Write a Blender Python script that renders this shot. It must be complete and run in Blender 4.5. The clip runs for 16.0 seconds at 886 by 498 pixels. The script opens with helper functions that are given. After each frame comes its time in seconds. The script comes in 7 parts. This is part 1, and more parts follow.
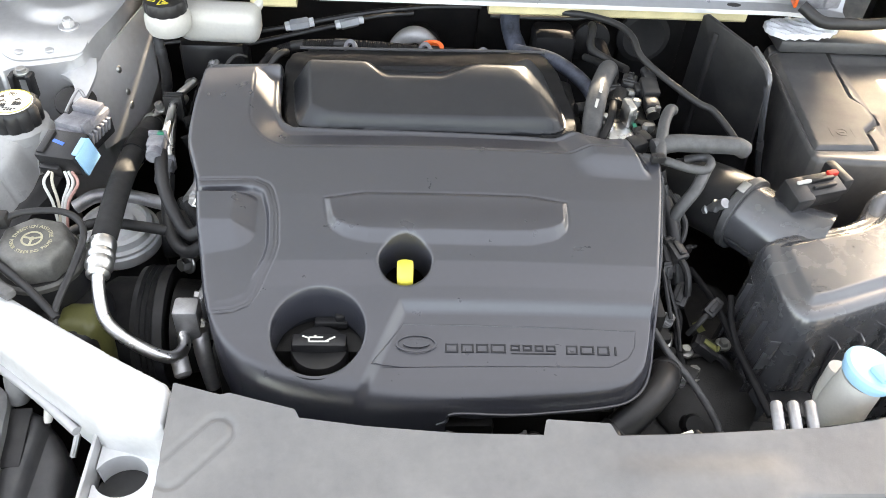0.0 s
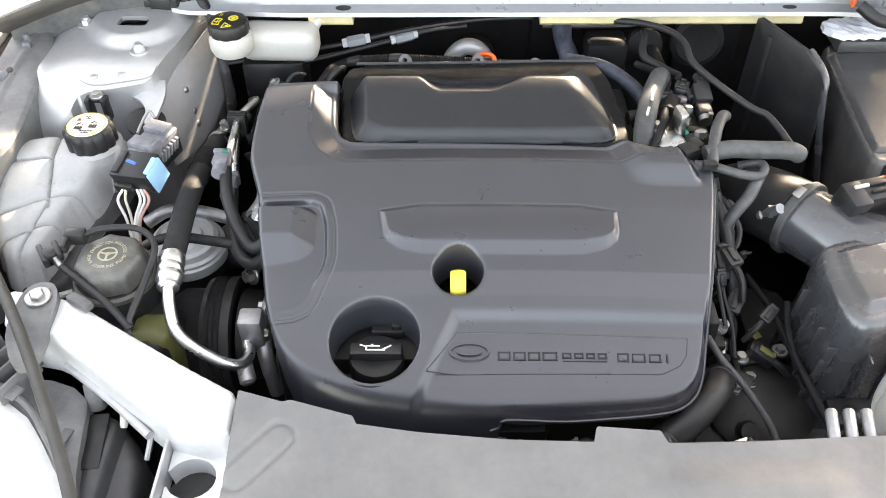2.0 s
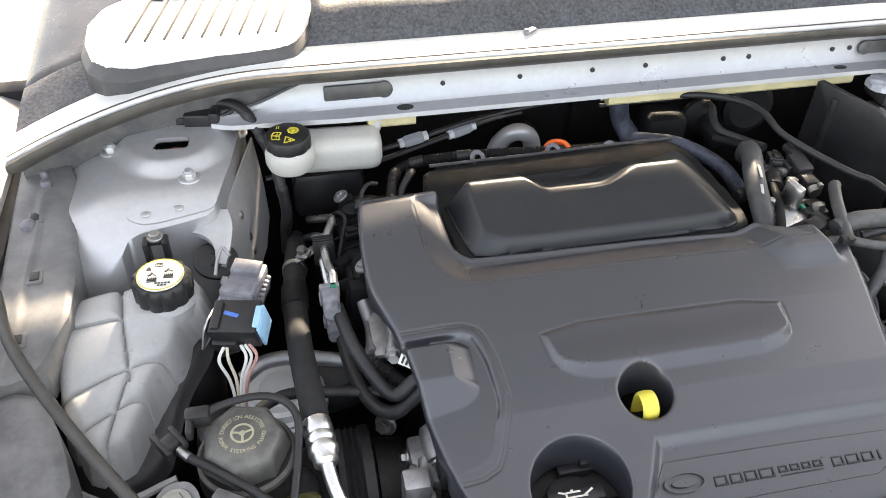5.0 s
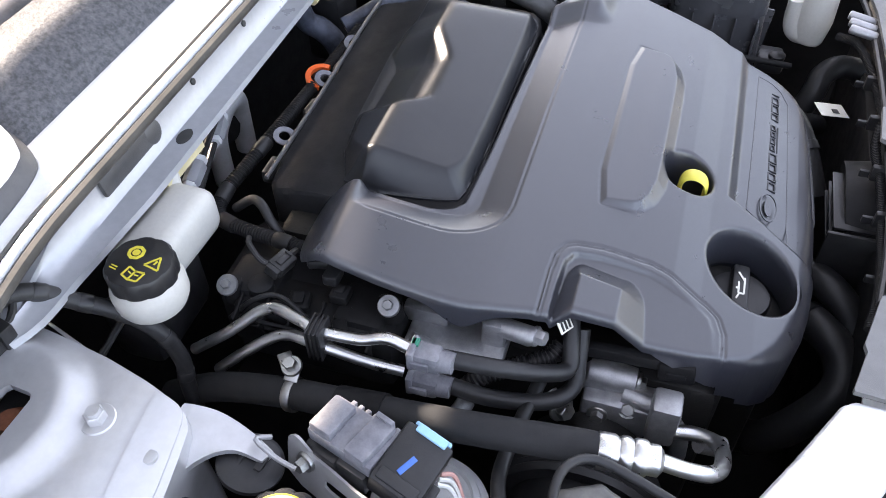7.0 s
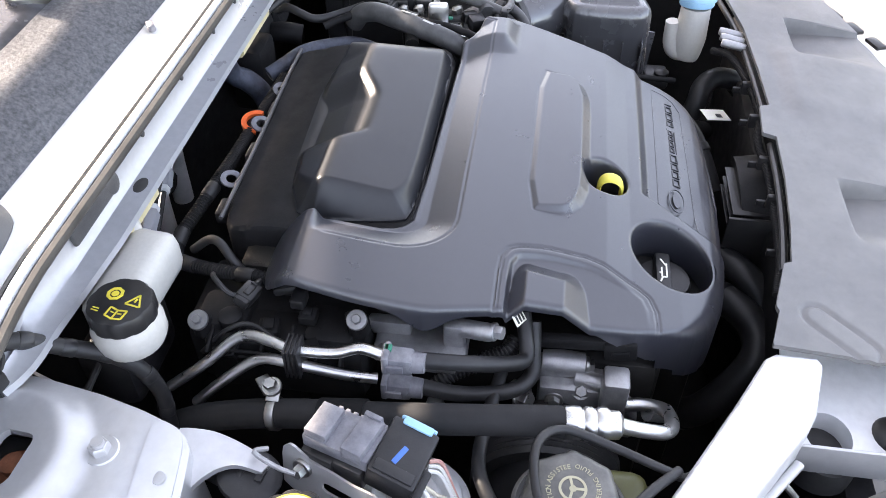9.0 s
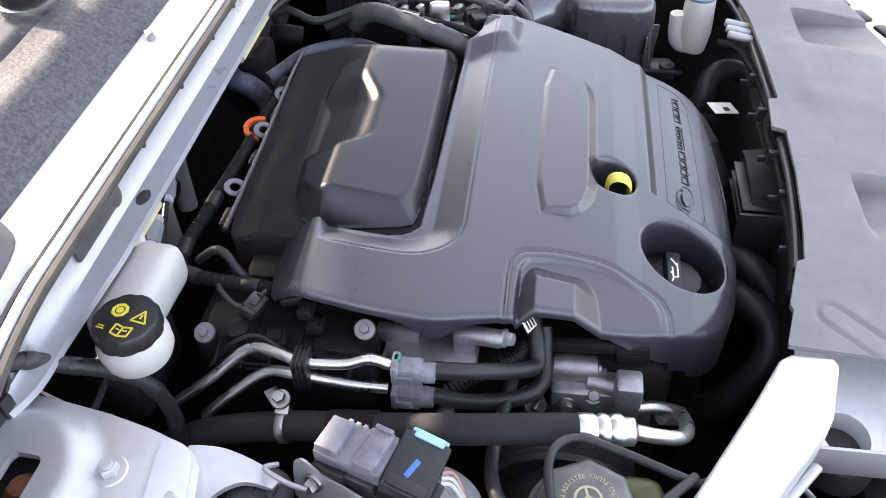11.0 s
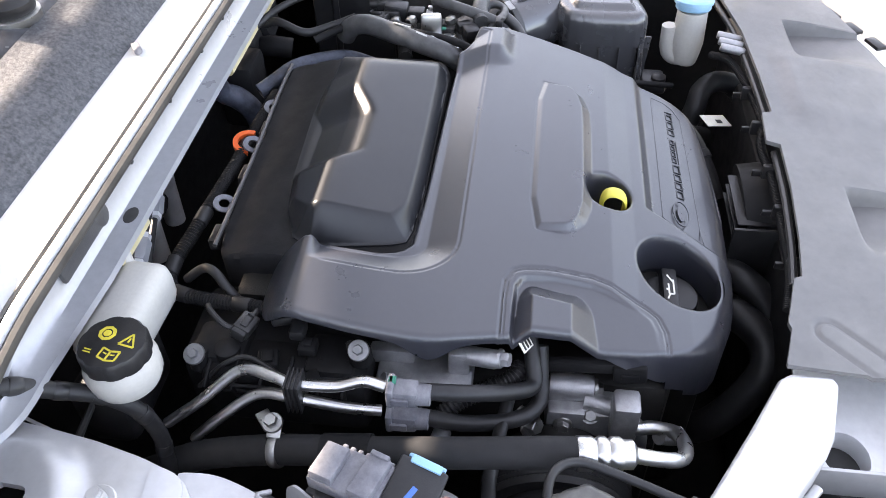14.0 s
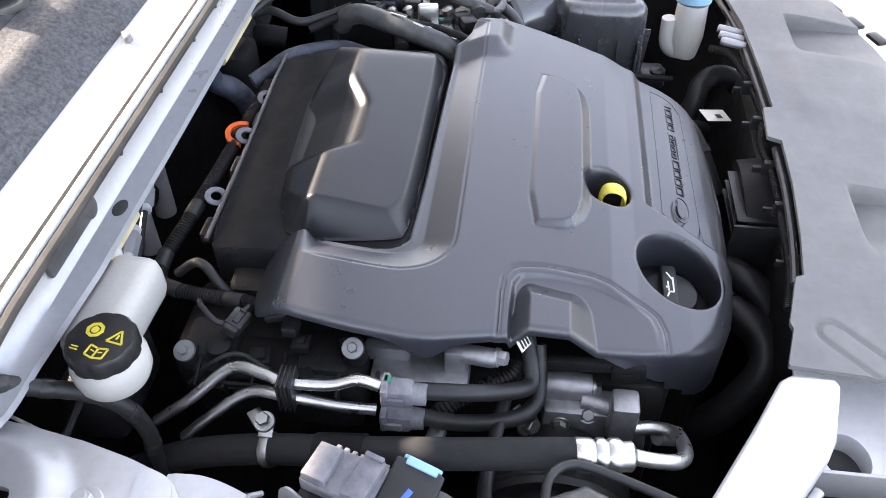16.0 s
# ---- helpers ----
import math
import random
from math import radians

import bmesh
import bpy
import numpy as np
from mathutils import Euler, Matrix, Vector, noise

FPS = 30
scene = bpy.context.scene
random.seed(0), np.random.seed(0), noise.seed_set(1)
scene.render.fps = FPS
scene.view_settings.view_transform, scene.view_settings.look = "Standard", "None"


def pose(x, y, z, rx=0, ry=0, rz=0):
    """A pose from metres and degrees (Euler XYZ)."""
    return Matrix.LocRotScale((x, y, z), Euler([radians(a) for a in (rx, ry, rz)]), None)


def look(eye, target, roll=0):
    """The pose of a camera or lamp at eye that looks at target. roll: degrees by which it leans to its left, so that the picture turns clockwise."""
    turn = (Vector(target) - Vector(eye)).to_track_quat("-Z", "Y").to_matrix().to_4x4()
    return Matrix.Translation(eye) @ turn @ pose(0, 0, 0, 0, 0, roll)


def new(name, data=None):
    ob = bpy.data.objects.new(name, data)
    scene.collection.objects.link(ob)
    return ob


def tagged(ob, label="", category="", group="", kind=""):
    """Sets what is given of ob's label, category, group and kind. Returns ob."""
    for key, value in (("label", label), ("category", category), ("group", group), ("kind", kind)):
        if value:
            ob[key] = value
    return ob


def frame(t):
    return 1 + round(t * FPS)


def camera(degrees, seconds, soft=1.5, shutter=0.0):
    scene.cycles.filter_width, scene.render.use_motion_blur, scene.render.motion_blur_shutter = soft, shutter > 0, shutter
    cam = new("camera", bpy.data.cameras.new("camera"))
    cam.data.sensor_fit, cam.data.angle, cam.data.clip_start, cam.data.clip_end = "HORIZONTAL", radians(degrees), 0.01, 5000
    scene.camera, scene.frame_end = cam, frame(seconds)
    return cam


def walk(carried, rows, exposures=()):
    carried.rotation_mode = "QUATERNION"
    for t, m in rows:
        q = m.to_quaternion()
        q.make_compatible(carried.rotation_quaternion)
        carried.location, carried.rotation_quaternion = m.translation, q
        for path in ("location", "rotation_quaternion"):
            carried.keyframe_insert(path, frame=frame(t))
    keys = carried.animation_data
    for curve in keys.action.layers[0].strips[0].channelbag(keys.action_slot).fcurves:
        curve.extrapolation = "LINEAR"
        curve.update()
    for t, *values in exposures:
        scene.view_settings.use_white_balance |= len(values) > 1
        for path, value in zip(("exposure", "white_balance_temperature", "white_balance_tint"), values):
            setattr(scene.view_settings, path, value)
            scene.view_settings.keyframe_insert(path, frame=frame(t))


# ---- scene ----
cam = camera(56.7, 16.0, 0.85)
PATH = [
    (0, (-0.064, -0.605, 1.428), (0.076, 0.813, 0.024), 4.7),
    (0.5, (-0.064, -0.603, 1.43), (0.026, 0.802, 0.01), 3.1),
    (1, (-0.071, -0.599, 1.441), (-0.045, 0.808, 0.021), 1.7),
    (1.5, (-0.059, -0.611, 1.459), (-0.062, 0.836, 0.079), 0.5),
    (2, (-0.052, -0.615, 1.45), (-0.07, 0.809, 0.046), -0.5),
    (2.5, (-0.056, -0.617, 1.454), (-0.111, 0.811, 0.055), -1.2),
    (3, (-0.055, -0.626, 1.457), (-0.123, 0.826, 0.083), -0.7),
    (3.5, (-0.048, -0.621, 1.463), (-0.07, 0.851, 0.109), -0.1),
    (4, (-0.048, -0.619, 1.466), (-0.095, 0.879, 0.142), -0.0),
    (4.2, (-0.075, -0.611, 1.465), (-0.1, 0.898, 0.154), 1.3),
    (6.3, (-0.697, -0.1, 1.374), (0.456, 0.678, -0.063), -2.4),
    (6.5, (-0.697, -0.06, 1.365), (0.53, 0.564, -0.086), -1.3),
    (7, (-0.665, 0.016, 1.357), (0.634, 0.441, -0.104), -1.1),
    (7.5, (-0.696, 0.059, 1.351), (0.677, 0.272, -0.088), -3.1),
    (8, (-0.728, 0.054, 1.364), (0.702, 0.191, -0.027), 1.4),
    (8.5, (-0.74, 0.044, 1.379), (0.71, 0.252, 0.018), -0.3),
    (9, (-0.739, 0.045, 1.378), (0.696, 0.256, 0.001), -0.4),
    (9.2, (-0.737, 0.041, 1.382), (0.694, 0.269, 0.003), -1.2),
    (11.5, (-0.722, 0.05, 1.379), (0.695, 0.271, -0.015), -2.1),
    (12, (-0.721, 0.051, 1.377), (0.694, 0.271, -0.019), -2.0),
    (12.5, (-0.715, 0.054, 1.381), (0.722, 0.246, 0.003), -1.2),
    (13, (-0.712, 0.057, 1.381), (0.724, 0.253, 0.003), -1.3),
    (13.5, (-0.709, 0.059, 1.382), (0.722, 0.259, 0.0), -1.6),
    (14, (-0.707, 0.058, 1.381), (0.724, 0.249, -0.003), -1.3),
    (14.5, (-0.705, 0.059, 1.378), (0.726, 0.242, -0.007), -1.1),
    (15, (-0.7, 0.062, 1.377), (0.726, 0.243, -0.014), -0.7),
    (15.5, (-0.697, 0.061, 1.375), (0.724, 0.234, -0.022), -0.5),
    (16, (-0.694, 0.063, 1.374), (0.724, 0.235, -0.026), -0.4),
]
EXPOSURES = [(0.0, 3.06, 9100, 10), (3.0, 3.10, 9300, 11), (4.2, 2.80, 9200, 11), (6.3, 2.34, 8200, 15), (7.0, 2.70, 7750, 16), (7.5, 2.85, 7700, 16), (9.0, 2.80, 7800, 16), (16.0, 2.76, 7850, 16)]
walk(cam, [(t, look(eye, target, roll)) for t, eye, target, roll in PATH], EXPOSURES)

# ---- world and light ----
SUN_EL, SUN_AZ = 26.0, 24.0
world = bpy.data.worlds.new("sky")
scene.world = world
world.use_nodes = True
wn = world.node_tree
sky = wn.nodes.new("ShaderNodeTexSky")
sky.sky_type = "NISHITA"
sky.sun_disc = False
sky.sun_elevation = radians(SUN_EL)
sky.sun_rotation = radians(SUN_AZ)
sky.air_density = 0.7
sky.dust_density = 2.0
sky.ozone_density = 0.6
wn.nodes["Background"].inputs["Strength"].default_value = 0.15
haze = wn.nodes.new("ShaderNodeMix")
haze.data_type = "RGBA"
haze.blend_type = "ADD"
haze.inputs["Factor"].default_value = 1.0
haze.inputs["B"].default_value = (0.9, 0.92, 0.97, 1)
wn.links.new(sky.outputs["Color"], haze.inputs["A"])
wn.links.new(haze.outputs["Result"], wn.nodes["Background"].inputs["Color"])
sun = new("sun", bpy.data.lights.new("sun", "SUN"))
sun.data.energy = 4.6
sun.data.angle = radians(1.5)
sun.data.color = (1.0, 0.96, 0.91)
sun.matrix_world = look((0, 0, 0), (-math.sin(radians(SUN_AZ)) * math.cos(radians(SUN_EL)), -math.cos(radians(SUN_AZ)) * math.cos(radians(SUN_EL)), -math.sin(radians(SUN_EL))))


# ---- materials ----
def mat(name, color, rough, metal=0.0, var=0.2, scale=25.0, bump=0.15, bscale=500.0, spec=0.5, coat=0.0, dust=None, dust_amount=0.0, dust_scale=9.0, rvar=0.08):
    """Two scales of colour variation, dust patches, roughness wear and fine relief."""
    m = bpy.data.materials.new(name)
    m.use_nodes = True
    nt = m.node_tree
    b = nt.nodes["Principled BSDF"]
    tc = nt.nodes.new("ShaderNodeTexCoord")

    def noisy(sc, detail=4.0, rough_=0.6):
        n = nt.nodes.new("ShaderNodeTexNoise")
        n.inputs["Scale"].default_value = sc
        n.inputs["Detail"].default_value = detail
        n.inputs["Roughness"].default_value = rough_
        nt.links.new(tc.outputs["Object"], n.inputs["Vector"])
        return n.outputs["Fac"]

    def mapped(sock, a, b_, lo, hi):
        r = nt.nodes.new("ShaderNodeMapRange")
        r.inputs["From Min"].default_value, r.inputs["From Max"].default_value = a, b_
        r.inputs["To Min"].default_value, r.inputs["To Max"].default_value = lo, hi
        nt.links.new(sock, r.inputs["Value"])
        return r.outputs["Result"]

    def mix(fac, a, c):
        x = nt.nodes.new("ShaderNodeMix")
        x.data_type = "RGBA"
        for s, v in ((x.inputs["Factor"], fac), (x.inputs["A"], a), (x.inputs["B"], c)):
            if isinstance(v, (tuple, float, int)):
                s.default_value = v
            else:
                nt.links.new(v, s)
        return x.outputs["Result"]

    c = tuple(color)
    dark = tuple(v * (1 - var) for v in c) + (1,)
    light = tuple(min(1, v * (1 + var)) for v in c) + (1,)
    big, fine = noisy(scale), noisy(scale * 14, 3.0)
    col = mix(mapped(big, 0.3, 0.7, 0, 1), dark, light)
    col = mix(mapped(fine, 0.35, 0.75, 0, 0.35), col, tuple(v * 0.75 for v in c) + (1,))
    if dust:
        patch = noisy(dust_scale, 6.0, 0.68)
        col = mix(mapped(patch, 0.38, 0.72, 0, dust_amount), col, tuple(dust) + (1,))
    nt.links.new(col, b.inputs["Base Color"])
    nt.links.new(mapped(noisy(scale * 2.3, 5.0), 0.3, 0.7, max(0.03, rough - rvar), min(1, rough + rvar)), b.inputs["Roughness"])
    b.inputs["Metallic"].default_value = metal
    b.inputs["Specular IOR Level"].default_value = spec
    b.inputs["Coat Weight"].default_value = coat
    b.inputs["Coat Roughness"].default_value = 0.12
    if bump:
        bp = nt.nodes.new("ShaderNodeBump")
        bp.inputs["Strength"].default_value = bump
        bp.inputs["Distance"].default_value = 0.0006
        nt.links.new(noisy(bscale, 4.0), bp.inputs["Height"])
        nt.links.new(bp.outputs["Normal"], b.inputs["Normal"])
    return m


DUST = (0.30, 0.28, 0.25)
M_COVER = mat("satin_grey_plastic", (0.030, 0.031, 0.039), 0.30, var=0.06, scale=14, bump=0.12, bscale=2600, spec=0.95, rvar=0.03)
M_INTAKE = mat("dark_satin_plastic", (0.014, 0.015, 0.0185), 0.33, var=0.08, scale=16, bump=0.12, bscale=2600, spec=0.42, dust=DUST, dust_amount=0.025, dust_scale=12, rvar=0.03)
M_CORD = mat("dusty_brown_black_rubber", (0.055, 0.052, 0.047), 0.5, var=0.2, scale=40, bump=0.3, bscale=600)
M_BLACK = mat("black_plastic", (0.014, 0.014, 0.0155), 0.38, spec=0.42, var=0.25, scale=30, bump=0.2, bscale=700, dust=DUST, dust_amount=0.05, dust_scale=26)
M_MATT = mat("dull_black_plastic", (0.009, 0.009, 0.0102), 0.6, spec=0.2, var=0.3, scale=25, bump=0.3, bscale=400, dust=DUST, dust_amount=0.03, dust_scale=24)
M_SLAM = mat("dusty_grey_plastic", (0.135, 0.134, 0.134), 0.5, var=0.08, scale=10, bump=0.35, bscale=1300, dust=(0.33, 0.32, 0.30), dust_amount=0.35, dust_scale=7)
M_TANK = mat("dusty_black_tank_plastic", (0.070, 0.071, 0.075), 0.42, var=0.2, scale=18, bump=0.2, bscale=500, dust=(0.36, 0.34, 0.31), dust_amount=0.38, dust_scale=22)
M_AIRBOX = mat("sheeny_dark_box_plastic", (0.050, 0.051, 0.057), 0.25, spec=1.0, coat=0.5, var=0.15, scale=12, bump=0.10, bscale=700, dust=(0.30, 0.29, 0.28), dust_amount=0.09, dust_scale=7)
M_RUBBER = mat("black_rubber", (0.015, 0.015, 0.0165), 0.45, spec=0.4, var=0.2, scale=40, bump=0.2, bscale=900, dust=DUST, dust_amount=0.05, dust_scale=30)
M_HOSE = mat("dusty_dark_hose_rubber", (0.050, 0.050, 0.052), 0.46, var=0.2, scale=40, bump=0.25, bscale=700, dust=(0.20, 0.20, 0.20), dust_amount=0.30, dust_scale=50)
M_DULL = mat("dull_matt_rubber", (0.022, 0.022, 0.023), 0.72, spec=0.3, var=0.15, scale=40, bump=0.2, bscale=900)
M_BLUEHOSE = mat("dusty_blue_black_rubber", (0.026, 0.030, 0.043), 0.6, var=0.25, scale=40, bump=0.3, bscale=600, dust=(0.20, 0.23, 0.31), dust_amount=0.36, dust_scale=40)
M_SILVER = mat("silver_body_paint", (0.53, 0.53, 0.54), 0.40, metal=0.50, var=0.07, scale=8, bump=0.06, bscale=2500, coat=0.4, dust=(0.34, 0.31, 0.27), dust_amount=0.18, dust_scale=11)
M_WHITEMETAL = mat("pale_silver_paint", (0.74, 0.75, 0.76), 0.4, metal=0.25, var=0.05, scale=9, bump=0.06, bscale=2500, coat=0.3, dust=(0.45, 0.42, 0.36), dust_amount=0.14, dust_scale=13)
M_COWL = mat("pale_silver_cowl_paint", (0.42, 0.43, 0.455), 0.34, metal=0.35, var=0.06, scale=9, bump=0.06, bscale=2500, coat=0.35, dust=(0.36, 0.34, 0.31), dust_amount=0.16, dust_scale=17)
M_COOLANT = mat("dusty_grey_tank_plastic", (0.40, 0.40, 0.395), 0.33, var=0.12, scale=18, bump=0.2, bscale=600, dust=(0.34, 0.33, 0.31), dust_amount=0.25, dust_scale=60)
M_ALU = mat("bare_aluminium_tube", (0.62, 0.62, 0.62), 0.32, metal=1.0, var=0.10, scale=30, bump=0.08, bscale=700)
M_PIPE = mat("dusty_bright_metal_pipe", (0.78, 0.78, 0.79), 0.36, metal=0.35, var=0.12, scale=40, bump=0.2, bscale=800, dust=(0.45, 0.45, 0.46), dust_amount=0.15, dust_scale=50)
M_CAST = mat("cast_aluminium", (0.42, 0.42, 0.43), 0.46, metal=0.8, var=0.22, scale=60, bump=0.6, bscale=900, dust=(0.10, 0.095, 0.09), dust_amount=0.22, dust_scale=45)
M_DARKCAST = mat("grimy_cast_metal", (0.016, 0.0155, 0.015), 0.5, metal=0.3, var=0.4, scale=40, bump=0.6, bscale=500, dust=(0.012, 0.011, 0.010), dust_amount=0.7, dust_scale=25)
M_STEEL = mat("zinc_plated_steel", (0.42, 0.42, 0.41), 0.35, metal=1.0, var=0.15, scale=60, bump=0.15, bscale=900, dust=(0.12, 0.10, 0.08), dust_amount=0.3, dust_scale=50)
M_DULLSTEEL = mat("dull_zinc_steel", (0.30, 0.30, 0.31), 0.45, metal=0.8, var=0.2, scale=70, bump=0.2, bscale=900, dust=(0.08, 0.075, 0.07), dust_amount=0.45, dust_scale=60)
M_GREYPL = mat("mid_grey_plastic", (0.13, 0.13, 0.15), 0.45, var=0.14, scale=40, bump=0.3, bscale=900, dust=(0.42, 0.42, 0.43), dust_amount=0.40, dust_scale=60)
M_BATTERY = mat("dull_black_battery_plastic", (0.048, 0.048, 0.051), 0.42, spec=0.6, var=0.2, scale=14, bump=0.3, bscale=900, dust=DUST, dust_amount=0.20, dust_scale=11)
M_LINING = mat("grey_felt_lining", (0.10, 0.10, 0.105), 0.8, var=0.15, scale=10, bump=0.4, bscale=300)
M_SHIELD = mat("dusty_grey_shield_plastic", (0.11, 0.11, 0.112), 0.48, var=0.12, scale=14, bump=0.3, bscale=900, dust=(0.40, 0.39, 0.37), dust_amount=0.35, dust_scale=18)
M_WHITEPL = mat("milky_white_plastic", (0.50, 0.49, 0.46), 0.42, var=0.05, scale=20, bump=0.08, bscale=500, dust=(0.5, 0.46, 0.38), dust_amount=0.25, dust_scale=20)
M_LABEL = mat("cream_white_label", (0.80, 0.78, 0.70), 0.45, var=0.04, scale=40, bump=0.0)
M_YELLOW = mat("yellow_plastic", (0.72, 0.62, 0.09), 0.42, var=0.08, scale=60, bump=0.1)
M_YPRINT = mat("yellow_print", (0.66, 0.55, 0.06), 0.55, var=0.15, scale=120, bump=0.0)
M_CREAMPRINT = mat("faded_cream_print", (0.42, 0.39, 0.27), 0.6, var=0.15, scale=120, bump=0.0)
M_ORANGE = mat("orange_plastic", (0.80, 0.13, 0.03), 0.45, var=0.08, scale=60, bump=0.1)
M_BLUE = mat("pale_blue_plastic", (0.28, 0.52, 0.72), 0.45, var=0.05, scale=60, bump=0.1)
M_BLUEMARK = mat("blue_paint_mark", (0.05, 0.16, 0.5), 0.5, var=0.1, scale=80, bump=0.0)
M_GREEN = mat("green_plastic", (0.008, 0.18, 0.11), 0.45, var=0.1, scale=60, bump=0.0)
M_RED = mat("red_plastic", (0.55, 0.03, 0.02), 0.45, var=0.1, scale=60, bump=0.0)
M_OIL = mat("amber_green_fluid_tank", (0.13, 0.13, 0.045), 0.4, var=0.2, scale=20, bump=0.1)
M_INK = mat("dark_print", (0.03, 0.03, 0.03), 0.6, var=0.1, scale=50, bump=0.0)
M_FOAM = mat("yellowed_foam_strip", (0.60, 0.52, 0.30), 0.8, var=0.15, scale=30, bump=0.3, bscale=300)
M_CAPTOP = mat("dusty_grey_cap_plastic", (0.085, 0.083, 0.077), 0.38, var=0.15, scale=40, bump=0.2, bscale=700, dust=(0.30, 0.29, 0.26), dust_amount=0.35, dust_scale=45)
M_SCUTTLE = mat("grained_grey_scuttle_plastic", (0.050, 0.052, 0.058), 0.6, var=0.3, scale=30, bump=1.0, bscale=300, spec=0.35, dust=(0.25, 0.25, 0.265), dust_amount=0.38, dust_scale=240)
M_SCREENTRIM = mat("glossy_black_screen_trim", (0.014, 0.015, 0.018), 0.22, var=0.2, scale=10, bump=0.05, bscale=300, dust=(0.25, 0.25, 0.27), dust_amount=0.25, dust_scale=12)
M_SEAL = mat("dusty_brown_grey_rubber_seal", (0.055, 0.051, 0.046), 0.55, var=0.2, scale=20, bump=0.25, bscale=500, dust=(0.24, 0.22, 0.19), dust_amount=0.35, dust_scale=14)
# near-white plastic tone with the direct sunlight put into its colour
M_PALE = mat("sunlit_pale_plastic", (0.72, 0.72, 0.70), 0.5, var=0.06, scale=12, bump=0.15, bscale=500)
M_FOIL = mat("crumpled_white_paper", (0.75, 0.76, 0.80), 0.5, var=0.1, scale=30, bump=0.1)
M_ASPHALT = mat("worn_grey_asphalt", (0.13, 0.13, 0.13), 0.85, var=0.2, scale=3, bump=0.6, bscale=120)
M_GLASS = mat("tinted_windscreen_glass", (0.03, 0.035, 0.04), 0.06, var=0.05, scale=4, bump=0.0, coat=0.6)
M_RUST = mat("rusty_bolt", (0.22, 0.08, 0.04), 0.7, metal=0.3, var=0.3, scale=120, bump=0.4)
M_WIRES = [mat("wire_" + n, c, 0.45, var=0.08, scale=80, bump=0.0) for n, c in (("white", (0.7, 0.7, 0.66)), ("cream", (0.6, 0.56, 0.45)), ("white", (0.72, 0.72, 0.70)), ("white", (0.65, 0.64, 0.6)), ("pink", (0.55, 0.30, 0.26)))]


# ---- geometry helpers: a shape is (vertices, faces) ----
def link(name, g, material, parent=None, label="", angle=38.0):
    me = bpy.data.meshes.new(name)
    me.from_pydata([tuple(map(float, v)) for v in g[0]], [], [tuple(map(int, f)) for f in g[1]])
    me.validate()
    me.update()
    me.shade_smooth()
    me.set_sharp_from_angle(angle=radians(angle))
    me.materials.append(material)
    ob = new(name, me)
    if parent is not None:
        ob.parent = parent
        top = parent
        while top.parent is not None:
            top = top.parent
        ob.matrix_parent_inverse = (Matrix.Translation(top.location) if parent is top else Matrix.Identity(4)).inverted()
    if label:
        tagged(ob, label)
    return ob


part = link


def thing(name, at, label, category, group=""):
    e = new(name)
    e.empty_display_size = 0.02
    e.location = at
    return tagged(e, label, category, group)


def solo(name, g, material, label, category, group="", kind="", angle=38.0):
    return tagged(link(name, g, material, None, "", angle), label, category, group, kind)


def join(*gs):
    vs, fs = [], []
    for v, f in gs:
        n = len(vs)
        vs.extend(v)
        fs.extend([tuple(i + n for i in q) for q in f])
    return vs, fs


def xf(g, m):
    return [tuple(m @ Vector(v)) for v in g[0]], g[1]


def from_bm(bm):
    bm.verts.ensure_lookup_table()
    bm.verts.index_update()
    g = [tuple(v.co) for v in bm.verts], [tuple(v.index for v in f.verts) for f in bm.faces]
    bm.free()
    return g


def rbox(cx, cy, cz, sx, sy, sz, bevel=0.003, rz=0, rx=0, ry=0, segs=2, taper=1.0):
    """A box with rounded edges; taper narrows its top."""
    bm = bmesh.new()
    bmesh.ops.create_cube(bm, size=1.0)
    for v in bm.verts:
        k = taper if v.co.z > 0 else 1.0
        v.co = Vector((v.co.x * sx * k, v.co.y * sy * k, v.co.z * sz))
    b = min(bevel, 0.45 * min(sx, sy, sz))
    if b > 0:
        bmesh.ops.bevel(bm, geom=bm.edges[:], offset=b, segments=segs, affect="EDGES", profile=0.5)
    return xf(from_bm(bm), pose(cx, cy, cz, rx, ry, rz))


def chaikin(pts, n=2, keep=0.25):
    for _ in range(n):
        out = []
        for i, p in enumerate(pts):
            q = pts[(i + 1) % len(pts)]
            out.append(tuple(a + (b - a) * keep for a, b in zip(p, q)))
            out.append(tuple(a + (b - a) * (1 - keep) for a, b in zip(p, q)))
        pts = out
    return pts


def prism(pts, z0, z1, bevel=0.002, m=None):
    """An outline in x and y, raised from z0 to z1, with the rims rounded."""
    bm = bmesh.new()
    f = bm.faces.new([bm.verts.new((x, y, z0)) for x, y in pts])
    f.normal_update()
    if f.normal.z > 0:
        f.normal_flip()
    r = bmesh.ops.extrude_face_region(bm, geom=[f])
    top = [v for v in r["geom"] if isinstance(v, bmesh.types.BMVert)]
    bmesh.ops.translate(bm, verts=top, vec=(0, 0, z1 - z0))
    bmesh.ops.recalc_face_normals(bm, faces=bm.faces[:])
    if bevel > 0:
        rim = [e for e in bm.edges if abs(e.verts[0].co.z - e.verts[1].co.z) < 1e-6]
        bmesh.ops.bevel(bm, geom=rim, offset=bevel, segments=2, affect="EDGES", profile=0.5)
    g = from_bm(bm)
    return xf(g, m) if m is not None else g


